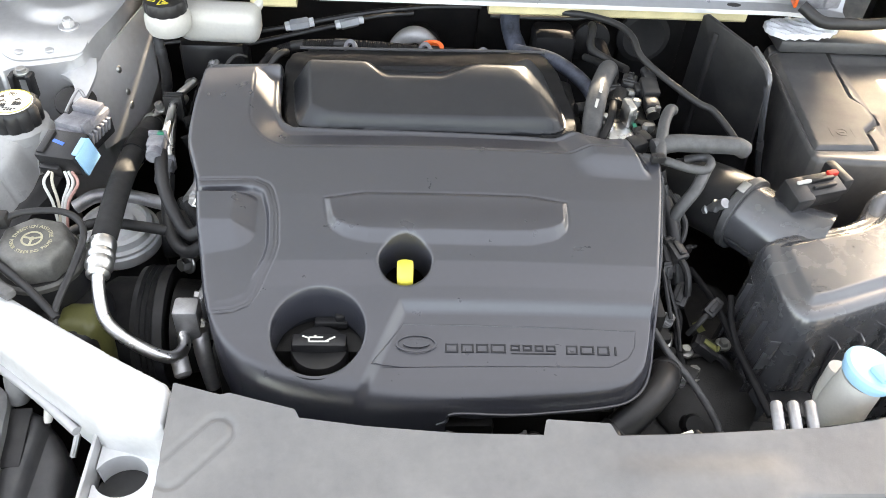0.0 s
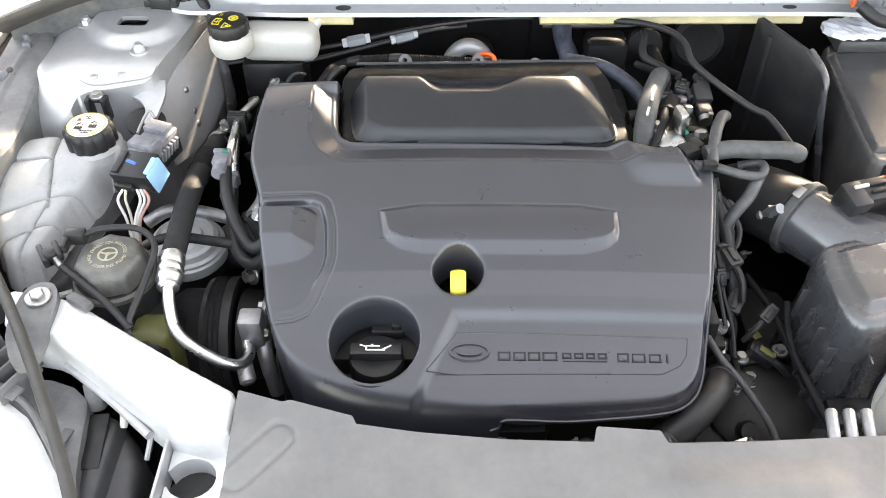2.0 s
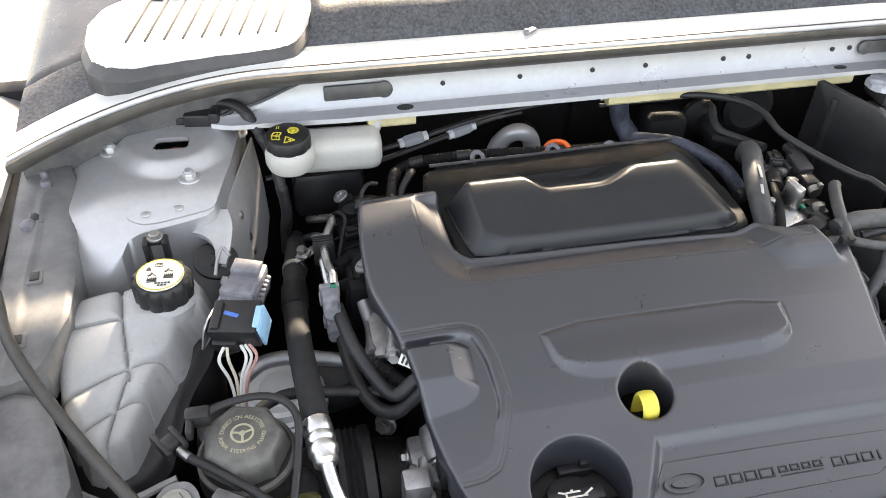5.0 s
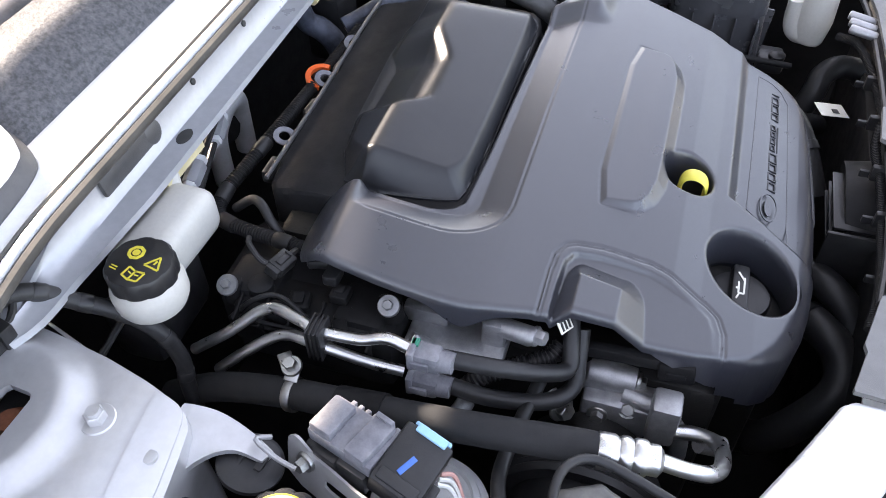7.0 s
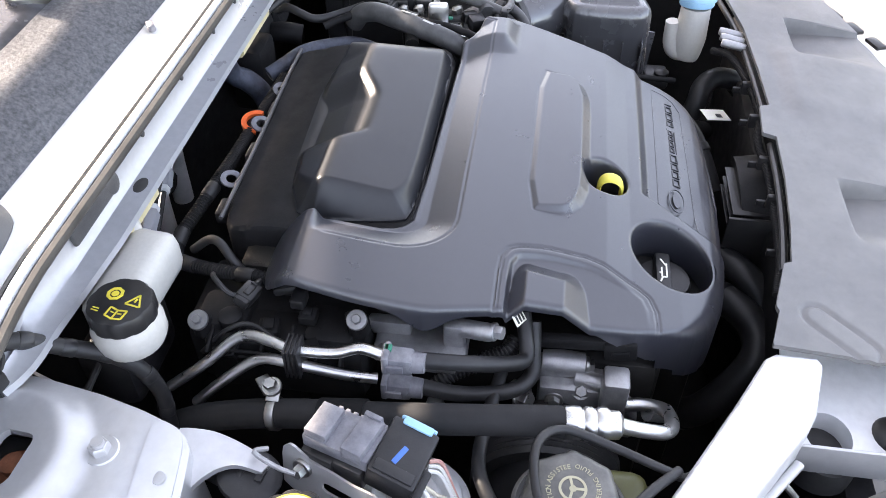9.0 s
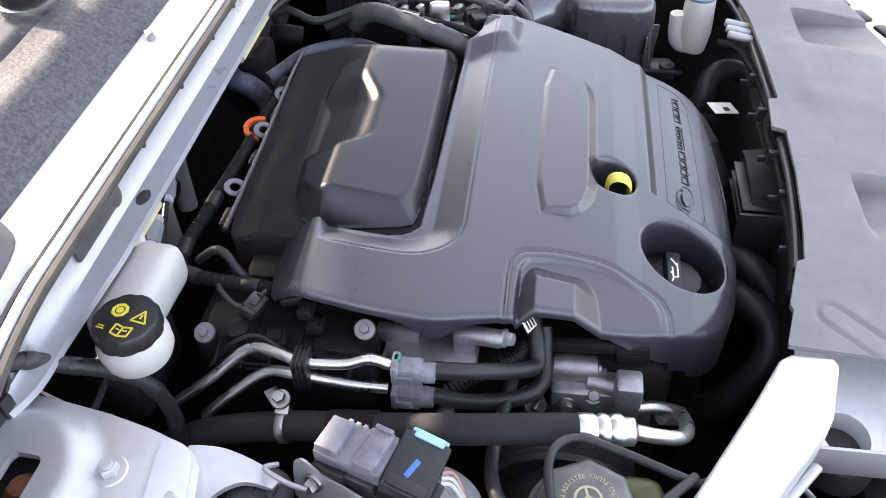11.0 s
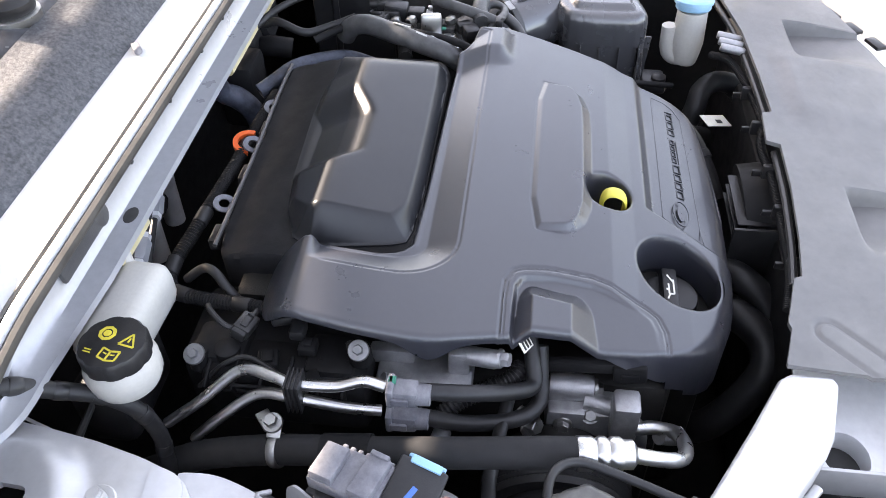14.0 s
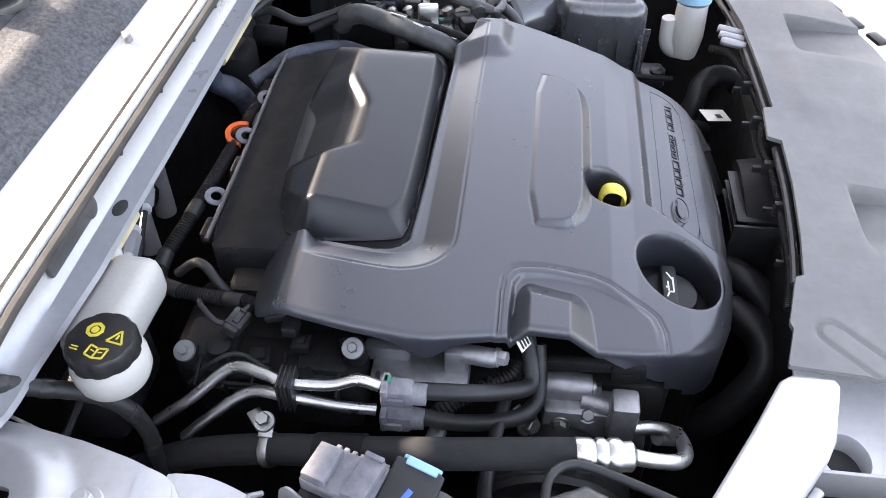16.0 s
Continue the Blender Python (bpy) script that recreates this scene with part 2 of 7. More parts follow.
def curve(pts, sub=6):
    p = [Vector(q) for q in pts]
    p = [p[0] * 2 - p[1]] + p + [p[-1] * 2 - p[-2]]
    out = []
    for i in range(1, len(p) - 2):
        a, b, c, d = p[i - 1 : i + 3]
        for k in range(sub):
            t = k / sub
            out.append(0.5 * ((2 * b) + (c - a) * t + (2 * a - 5 * b + 4 * c - d) * t * t + (3 * b - a - 3 * c + d) * t**3))
    return out + [p[-2]]


def tube(pts, r, n=12, sub=6, rib=0.0, ribs=0, flat=1.0):
    """A round hose or pipe along the points; rib and ribs give a corrugated sleeve; r may be a list from end to end."""
    c = curve(pts, sub) if sub > 1 else [Vector(q) for q in pts]
    if ribs:
        fine = []
        ln = sum((b - a).length for a, b in zip(c, c[1:]))
        count = max(len(c), int(ribs * 4))
        acc, seg, step = 0.0, 0, ln / count
        pos = [0.0]
        for a, b in zip(c, c[1:]):
            pos.append(pos[-1] + (b - a).length)
        for k in range(count + 1):
            s = min(k * step, ln * 0.99999)
            while pos[seg + 1] < s:
                seg += 1
            u = (s - pos[seg]) / max(1e-9, pos[seg + 1] - pos[seg])
            fine.append(c[seg].lerp(c[seg + 1], u))
        c = fine
    vs, fs = [], []
    up = Vector((0, 0, 1))
    last = None
    for i, q in enumerate(c):
        d = (c[min(i + 1, len(c) - 1)] - c[max(i - 1, 0)]).normalized()
        if last is None:
            side = d.cross(up)
            if side.length < 0.05:
                side = d.cross(Vector((1, 0, 0)))
        else:
            side = last - d * last.dot(d)
        side.normalize()
        last = side
        over = side.cross(d)
        u = i / max(1, len(c) - 1)
        if isinstance(r, (list, tuple)):
            k = u * (len(r) - 1)
            j = min(int(k), len(r) - 2)
            rr = r[j] + (r[j + 1] - r[j]) * (k - j)
        else:
            rr = r
        if ribs:
            rr += rib * (1 if i % 4 in (1, 2) else -1)
        for k in range(n):
            a = 2 * math.pi * k / n
            vs.append(tuple(q + side * (math.cos(a) * rr) + over * (math.sin(a) * rr * flat)))
    for i in range(len(c) - 1):
        for k in range(n):
            a, b = i * n + k, i * n + (k + 1) % n
            fs.append((a, b, b + n, a + n))
    fs.append(tuple(range(n - 1, -1, -1)))
    fs.append(tuple(range((len(c) - 1) * n, len(c) * n)))
    return vs, [f[::-1] for f in fs]


def lathe(profile, at=(0, 0, 0), n=32, axis=None, lobes=0, amp=0.0, m=None):
    """A profile of (radius, height) turned round z, or round the given axis; lobes and amp make a finger grip."""
    vs, fs = [], []
    for r, z in profile:
        for k in range(n):
            a = 2 * math.pi * k / n
            rr = r
            if lobes:
                rr = r * (1 - amp * (0.5 + 0.5 * math.cos(lobes * a)) ** 3) if r > 0.4 * max(p[0] for p in profile) else r
            vs.append((rr * math.cos(a), rr * math.sin(a), z))
    for i in range(len(profile) - 1):
        for k in range(n):
            a, b = i * n + k, i * n + (k + 1) % n
            fs.append((a, b, b + n, a + n))
    fs.append(tuple(range(n - 1, -1, -1)))
    fs.append(tuple(range((len(profile) - 1) * n, len(profile) * n)))
    g = vs, fs
    if m is not None:
        return xf(g, m)
    turn = Matrix.Identity(4)
    if axis is not None:
        turn = Vector((0, 0, 1)).rotation_difference(Vector(axis)).to_matrix().to_4x4()
    return xf(g, Matrix.Translation(at) @ turn)


def bolt(at, r=0.007, h=0.006, axis=(0, 0, 1), washer=1.5):
    """A flanged hexagon head."""
    turn = Matrix.Translation(at) @ Vector((0, 0, 1)).rotation_difference(Vector(axis)).to_matrix().to_4x4()
    disc = lathe([(r * washer, -0.001), (r * washer, 0.001), (r * washer * 0.93, 0.002)], n=20)
    head = lathe([(r, 0.001), (r, h * 0.85), (r * 0.86, h)], n=6)
    return xf(join(disc, head), turn)


def poly_near(px, py, poly):
    """Signed distance (inside negative) and nearest point of a closed outline, for arrays of points."""
    p = np.stack([px, py], -1)
    best = np.full(px.shape, 1e9)
    near = np.zeros(p.shape)
    inside = np.zeros(px.shape, bool)
    for (ax, ay), (bx, by) in zip(poly, list(poly[1:]) + [poly[0]]):
        a, d = np.array([ax, ay]), np.array([bx - ax, by - ay])
        t = np.clip(((p - a) @ d) / max(1e-12, d @ d), 0, 1)
        q = a + t[..., None] * d
        e = np.hypot(*(p - q).transpose(*range(-1, p.ndim - 1)))
        closer = e < best
        best = np.where(closer, e, best)
        near = np.where(closer[..., None], q, near)
        cross = (ay > py) != (by > py)
        with np.errstate(divide="ignore", invalid="ignore"):
            at = ax + (py - ay) * (bx - ax) / (by - ay if by != ay else 1e-12)
        inside ^= cross & (px < at)
    return np.where(inside, -best, best), near


def step(x, a, b):
    t = np.clip((x - a) / (b - a), 0, 1)
    return t * t * (3 - 2 * t)


def field(outline, height, cell, holes=(), skirt=None, hole_depth=0.03, rings=3, flare=0.0):
    """A moulded shell: a fine sheet at height(x, y, distance inside the outline), cut to the outline and the holes, with walls downwards."""
    o = np.array(outline)
    x0, y0 = o.min(0) - cell
    nx, ny = (np.ceil((o.max(0) + cell - (x0, y0)) / cell)).astype(int) + 1
    gx, gy = np.meshgrid(x0 + cell * np.arange(nx), y0 + cell * np.arange(ny), indexing="ij")
    mx, my = gx[:-1, :-1] + cell / 2, gy[:-1, :-1] + cell / 2
    keep = poly_near(mx, my, outline)[0] < 0
    for h in holes:
        keep &= poly_near(mx, my, h)[0] > 0
    idx = np.arange(nx * ny).reshape(nx, ny)
    quads = np.stack([idx[:-1, :-1], idx[1:, :-1], idx[1:, 1:], idx[:-1, 1:]], -1)[keep]
    edges = {}
    for q in quads:
        for k in range(4):
            edges[(int(q[k]), int(q[(k + 1) % 4]))] = True
    rim = [e for e in edges if (e[1], e[0]) not in edges]
    fx, fy = gx.ravel().copy(), gy.ravel().copy()
    ids = np.array(sorted({i for e in rim for i in e}))
    which = np.zeros(nx * ny, int)
    d, near = poly_near(fx[ids], fy[ids], outline)
    best, pos, owner = np.abs(d), near, np.zeros(len(ids), int)
    for k, h in enumerate(holes):
        d, near = poly_near(fx[ids], fy[ids], h)
        c = np.abs(d) < best
        best, pos, owner = np.where(c, np.abs(d), best), np.where(c[:, None], near, pos), np.where(c, k + 1, owner)
    fx[ids], fy[ids], which[ids] = pos[:, 0], pos[:, 1], owner
    inner = -poly_near(fx, fy, outline)[0]
    z = height(fx, fy, inner)
    used = np.unique(quads)
    remap = np.full(nx * ny, -1)
    remap[used] = np.arange(len(used))
    vs = np.stack([fx[used], fy[used], z[used]], -1).tolist()
    fs = remap[quads].tolist()
    cx, cy = o.mean(0)
    if skirt is not None:
        lower = {}
        for i in ids:
            x, y, zz = fx[i], fy[i], z[i]
            drop = skirt(x, y) if which[i] == 0 else hole_depth
            row = []
            for k in range(1, rings + 1):
                out = flare * k / rings if which[i] == 0 else 0.0
                ln = math.hypot(x - cx, y - cy)
                row.append(len(vs))
                vs.append([x + (x - cx) / ln * out, y + (y - cy) / ln * out, zz - drop * k / rings])
            lower[int(i)] = [int(remap[i])] + row
        for a, b in rim:
            ra, rb = lower[a], lower[b]
            for k in range(rings):
                fs.append([rb[k], ra[k], ra[k + 1], rb[k + 1]])
    return vs, fs


def ring_outline(cx, cy, rx, ry=None, n=48):
    ry = ry or rx
    return [(cx + rx * math.cos(2 * math.pi * k / n), cy + ry * math.sin(2 * math.pi * k / n)) for k in range(n)]


def lettering(text, size, depth=0.0004):
    """Flat letters from the built-in font, as a shape."""
    cu = bpy.data.curves.new("lettering", "FONT")
    cu.body, cu.size, cu.extrude = text, size, depth
    cu.align_x, cu.align_y = "CENTER", "CENTER"
    cu.resolution_u = 3
    ob = new("lettering", cu)
    me = ob.evaluated_get(bpy.context.evaluated_depsgraph_get()).to_mesh()
    g = [tuple(v.co) for v in me.vertices], [tuple(f.vertices) for f in me.polygons]
    bpy.data.objects.remove(ob)
    bpy.data.curves.remove(cu)
    return g


def arc_text(text, r, size, start, stepdeg, inward=False):
    gs = []
    for k, ch in enumerate(text):
        if ch != " ":
            a = start - stepdeg * k if not inward else start + stepdeg * k
            gs.append(xf(lettering(ch, size), pose(r * math.cos(radians(a)), r * math.sin(radians(a)), 0, 0, 0, a - 90 if not inward else a + 90)))
    return join(*gs)


def flat_ring(r0, r1, h=0.0005, n=40, a0=0.0, a1=360.0):
    """A flat ring or arc, h thick."""
    vs, fs = [], []
    whole = a1 - a0 >= 360
    cnt = n if whole else n + 1
    for k in range(cnt):
        a = radians(a0 + (a1 - a0) * k / n)
        for r, z in ((r0, 0), (r1, 0), (r1, h), (r0, h)):
            vs.append((r * math.cos(a), r * math.sin(a), z))
    for k in range(n):
        i, j = k * 4, ((k + 1) % cnt) * 4
        for a, b in ((0, 1), (1, 2), (2, 3), (3, 0)):
            fs.append((i + a, j + a, j + b, i + b)[::-1])
    if not whole:
        fs.append((0, 1, 2, 3))
        fs.append(tuple(n * 4 + q for q in (3, 2, 1, 0)))
    return vs, fs


def bar(x0, y0, x1, y1, w, h=0.0005):
    """A flat stroke from one point to another."""
    ln, a = math.hypot(x1 - x0, y1 - y0), math.degrees(math.atan2(y1 - y0, x1 - x0))
    return rbox((x0 + x1) / 2, (y0 + y1) / 2, h / 2, ln, w, h, 0, rz=a)


# ---- the setting: ground, bay walls, body panels ----
def build_ground():
    vs, fs = [], []
    rs = [0, 1.2, 3, 8, 25, 90, 400, 2000]
    n = 32
    for r in rs:
        for k in range(n):
            a = 2 * math.pi * k / n
            vs.append((r * math.cos(a), r * math.sin(a), 0))
    for i in range(len(rs) - 1):
        for k in range(n):
            a, b = i * n + k, i * n + (k + 1) % n
            fs.append((a, a + n, b + n, b))
    solo("ground", (vs, fs), M_ASPHALT, "worn dry grey asphalt ground under the car", "ground", kind="structure")


def build_bay():
    wall = join(rbox(0.05, 0.545, 0.62, 1.5, 0.03, 0.56, 0.004), rbox(0.22, 0.525, 0.80, 0.3, 0.02, 0.12, 0.01), rbox(0.34, 0.515, 0.78, 0.1, 0.025, 0.2, 0.02))
    solo("wall_bulkhead", wall, M_MATT, "black insulated bulkhead behind the engine", "bulkhead", kind="structure")
    solo("floor_undertray", rbox(0.02, 0.13, 0.33, 1.36, 0.84, 0.02, 0.004), M_MATT, "dark plastic undertray below the engine", "undertray", kind="structure")
    for name, x in (("wall_inner_wing", -0.66), ("wall_inner_wing", 0.70)):
        solo(name, rbox(x, 0.13, 0.6, 0.03, 0.84, 0.54, 0.006), M_MATT, "dark inner wing wall of the engine bay", "inner wing", kind="structure")
    solo("wall_radiator_support", rbox(0.02, -0.265, 0.53, 1.1, 0.03, 0.38, 0.006), M_MATT, "black radiator support wall behind the grille", "radiator support", kind="structure")


def extrude_x(profile, x0, x1, n=1, bend=None):
    """A section in y and z drawn out along x; bend(x) shifts it in y and z."""
    vs, fs, k = [], [], len(profile)
    for i in range(n + 1):
        x = x0 + (x1 - x0) * i / n
        dy, dz = bend(x) if bend else (0, 0)
        vs += [(x, y + dy, z + dz) for y, z in profile]
    for i in range(n):
        for j in range(k):
            a, b = i * k + j, i * k + (j + 1) % k
            fs.append((a, b, b + k, a + k))
    fs.append(tuple(range(k - 1, -1, -1)))
    fs.append(tuple(range(n * k, n * k + k)))
    bm = bmesh.new()
    bv = [bm.verts.new(v) for v in vs]
    for f in fs:
        bm.faces.new([bv[i] for i in f])
    bmesh.ops.recalc_face_normals(bm, faces=bm.faces[:])
    return from_bm(bm)


def cowl_bend(x):
    """The scuttle line sweeps forwards and down towards the wings."""
    e = max(0.0, abs(x - 0.05) - 0.40)
    return -0.80 * e * e, -0.5 * e * e


def build_cowl():
    # painted beam: a ledge with a rolled lip and an upright face
    ledge = [(0.392, 0.896), (0.3935, 0.9015), (0.413, 0.9035), (0.4165, 0.907), (0.4225, 0.936), (0.4235, 0.941), (0.430, 0.941), (0.428, 0.905), (0.420, 0.898), (0.396, 0.894)]
    beam = thing("cowl_beam", (0.05, 0.40, 0.905), "pale silver painted cowl beam across the bulkhead", "cowl beam")
    body = extrude_x(ledge, -0.432, 0.56, 80, cowl_bend)

    def level(v):
        # towards the strut tower the lip draws back and the face runs out into the ledge
        x, y, z = v
        s = min(1.0, max(0.0, (-0.27 - x) / 0.10)) + 1.6 * min(1.0, max(0.0, (-0.395 - x) / 0.037)) ** 2
        low = 1.0 if z < 0.915 else 0.0
        t = min(1.0, max(0.0, (-0.295 - x) / 0.10))
        drop = 0.0 if low else 0.030 * t * t * (3 - 2 * t)
        return x, y + s * (0.006 if y < 0.405 else 0.0) - (cowl_bend(x)[0] * low if x < -0.27 else 0.0), z - drop - (cowl_bend(x)[1] * low if x < -0.27 else 0.0)

    part("beam_body", ([level(v) for v in body[0]], body[1]), M_COWL, beam)
    part("back_wall", extrude_x([(0.434, 0.885), (0.434, 0.955), (0.440, 0.955), (0.440, 0.885)], -0.64, 0.60, 40, cowl_bend), M_TANK, beam, "dusty grey plastic wall under the scuttle")
    for x in (-0.147, -0.047, 0.050, 0.123, 0.233, 0.270, 0.394, 0.420):
        part("clip_hole", lathe([(0.0032, 0), (0.0032, 0.0012), (0.002, 0.0018)], (x, 0.4195 + cowl_bend(x)[0], 0.9235), 14, (0, -1, 0.2)), M_INK, beam)
    part("drain_hole", xf(lathe([(0.0085, 0), (0.0085, 0.0012), (0.007, 0.0016)], (0, 0, 0), 20), pose(-0.197, 0.405, 0.9018, 6) @ Matrix.Diagonal((1.25, 0.7, 1, 1))), M_INK, beam)
    part("drain_hole", xf(lathe([(0.0075, 0), (0.0075, 0.0012), (0.006, 0.0016)], (0, 0, 0), 20), pose(0.405, 0.405, 0.9018, 6) @ Matrix.Diagonal((1.3, 0.6, 1, 1))), M_INK, beam)
    plug = join(rbox(-0.258, 0.4175, 0.9235, 0.074, 0.005, 0.019, 0.002, rx=-11), lathe([(0.0105, -0.002), (0.0105, 0.002), (0.009, 0.003)], (-0.221, 0.4172, 0.9235), 24, (0, -1, 0.2)))
    part("slot_cover", plug, M_BATTERY, beam, "black plastic slot plug")
    part("slot_cover", join(rbox(0.468, 0.4170, 0.9235, 0.060, 0.005, 0.018, 0.002, rx=-11), lathe([(0.0095, -0.002), (0.0095, 0.002), (0.008, 0.003)], (0.441, 0.4165, 0.9235), 24, (0, -1, 0.2))), M_TANK, beam, "black plastic slot plug")
    for x0, x1 in ((0.07, 0.425), (-0.245, -0.185)):
        part("foam_strip", extrude_x([(0.400, 0.880), (0.3965, 0.884), (0.3975, 0.894), (0.404, 0.8965), (0.416, 0.8965), (0.418, 0.880)], x0, x1, 8, cowl_bend), M_FOAM, beam, "yellowed foam strip under the lip")
    part("foam_flap", rbox(0.392, 0.398, 0.8965, 0.050, 0.006, 0.004, 0.001), M_FOAM, beam)
    # overhanging rubber seal, pale flange and the scuttle behind it
    seal = extrude_x([(0.4245, 0.935), (0.397, 0.953), (0.3905, 0.9585), (0.3885, 0.9635), (0.3895, 0.9675), (0.393, 0.9685), (0.3965, 0.9665), (0.400, 0.962), (0.4275, 0.943)], -0.64, 0.72, 70, cowl_bend)
    solo("trim_seal", seal, M_SEAL, "dusty dark rubber bonnet seal overhanging the cowl", "seal", kind="structure")
    trim = extrude_x([(0.3955, 0.9665), (0.3962, 0.9700), (0.3990, 0.9715), (0.4020, 0.9705), (0.4035, 0.9670), (0.4035, 0.958), (0.398, 0.960)], -0.64, 0.72, 70, cowl_bend)
    solo("trim_scuttle_edge", trim, M_WHITEMETAL, "pale metal flange behind the rubber seal", "trim", kind="structure")
    solo("trim_groove", extrude_x([(0.4037, 0.962), (0.4037, 0.9695), (0.4055, 0.9705), (0.4070, 0.9695), (0.4075, 0.962)], -0.64, 0.72, 70, cowl_bend), M_SEAL, "thin dark rubber strip behind the pale flange", "trim", kind="structure")

    rng = np.random.RandomState(4)
    waves = [(rng.uniform(14, 90), rng.uniform(0, 6.3), rng.uniform(0.3, 1.0)) for _ in range(6)]

    def scuttle_z(x, y):
        # a steep grained rise from a straight foot, then a gentle slope up to the screen
        e = np.maximum(0.0, np.abs(x - 0.05) - 0.40)
        yy = y + 0.80 * e * e
        t = np.clip((yy - 0.457) / 0.048, 0, 1)
        rise = (0.030 + 0.0009 * sum(a * np.sin(f * x + p) for f, p, a in waves)) * (1 - 0.75 * step(-x, 0.285, 0.315))
        return 0.9675 - 0.5 * e * e + rise * (1 - (1 - t) ** 1.6) + 0.10 * np.maximum(0, yy - 0.487)

    xs = np.linspace(-0.64, 0.72, 180)
    front = [(x, 0.457 + cowl_bend(x)[0]) for x in xs]
    back = [(x, 0.532 + cowl_bend(x)[0]) for x in xs]
    # shelf far paler than the panel: sunlight on the plastic is painted in
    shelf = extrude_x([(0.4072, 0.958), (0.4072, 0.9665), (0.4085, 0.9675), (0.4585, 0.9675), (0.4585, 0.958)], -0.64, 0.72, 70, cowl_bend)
    solo("trim_scuttle_shelf", shelf, M_PALE, "smooth pale shelf in front of the scuttle panel, sunlight in its colour", "trim", kind="structure")
    panel = field(front + back[::-1], lambda x, y, d: scuttle_z(x, y) + 0.0006, 0.004, skirt=lambda x, y: 0.008, rings=1)
    solo("scuttle_panel", panel, M_SCUTTLE, "dusty grained grey plastic scuttle panel below the windscreen", "scuttle panel", kind="structure")
    upper = field(back + [(x, 0.74) for x in xs][::-1], lambda x, y, d: scuttle_z(x, y) - 0.002 + 0.004 * step(d, 0, 0.01), 0.006, skirt=lambda x, y: 0.008, rings=1)
    solo("trim_screen_foot", upper, M_SCREENTRIM, "smooth glossy black trim at the foot of the windscreen", "trim", kind="structure")
    # slatted intake grille towards the wing
    grille = thing("intake_grille", (-0.42, 0.49, 0.975), "slatted pale grey air intake grille on the scuttle", "grille")
    ol = chaikin([(-0.56, 0.405), (-0.42, 0.428), (-0.338, 0.434), (-0.318, 0.450), (-0.296, 0.505), (-0.292, 0.530), (-0.306, 0.548), (-0.36, 0.562), (-0.56, 0.565)], 2)
    # painted light: dark base for the shaded front wall, pale frame for the sunlit top
    part("grille_base", field([(-0.42 + (x + 0.42) * 1.05, 0.49 + (y - 0.49) * 1.14) for x, y in ol], lambda x, y, d: 0.972 + 0.012 * step(d, 0, 0.012) + 0.10 * (y - 0.45), 0.005, skirt=lambda x, y: 0.03, rings=2), M_BATTERY, grille)
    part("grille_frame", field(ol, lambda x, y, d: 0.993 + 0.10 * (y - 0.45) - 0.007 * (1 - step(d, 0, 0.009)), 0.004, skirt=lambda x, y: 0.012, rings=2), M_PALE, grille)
    for k in range(9):
        x = -0.500 + k * 0.0212
        part("slat_gap", rbox(x, 0.492, 0.9985, 0.0022, 0.090, 0.0022, 0.0004, rx=5.7, rz=-16), M_INK, grille)
        part("slat_slot", rbox(x + 0.0205, 0.5395, 1.0033, 0.016, 0.006, 0.0016, 0.0006, rx=5.7, rz=-16), M_INK, grille)
    # windscreen foot and wiper spindle
    glass = extrude_x([(0.70, 1.02), (1.38, 1.44), (1.376, 1.447), (0.695, 1.027)], -0.68, 0.78, 12, lambda x: (-0.25 * (x - 0.05) ** 2, 0))
    solo("window_screen", glass, M_GLASS, "dark tinted windscreen behind the scuttle", "windscreen", kind="structure")
    wiper = thing("wiper_arm", (-0.03, 0.55, 0.985), "black wiper arm with a round chromed spindle cap", "wiper")
    cap = (-0.040, 0.558, 1.006)
    part("spindle_base", lathe([(0.027, -0.010), (0.028, 0), (0.028, 0.004), (0.024, 0.006)], cap, 32), M_STEEL, wiper, "bright metal spindle washer")
    part("spindle_cap", lathe([(0.023, 0.004), (0.025, 0.007), (0.025, 0.016), (0.020, 0.022), (0.010, 0.025)], cap, 32), M_BLACK, wiper)
    part("arm", tube([(-0.040, 0.558, 1.024), (0.06, 0.605, 1.035), (0.25, 0.65, 1.055), (0.45, 0.67, 1.07)], 0.008, 8, 5, flat=0.6), M_BLACK, wiper)
    clip = join(rbox(-0.03, 0.447, 0.971, 0.018, 0.008, 0.004, 0.001, rz=35), lathe([(0.0035, 0), (0.0035, 0.006), (0.002, 0.007)], (-0.036, 0.443, 0.969), 12))
    solo("scuttle_clip", clip, M_GREYPL, "small dark grey clip on the scuttle panel", "clip")


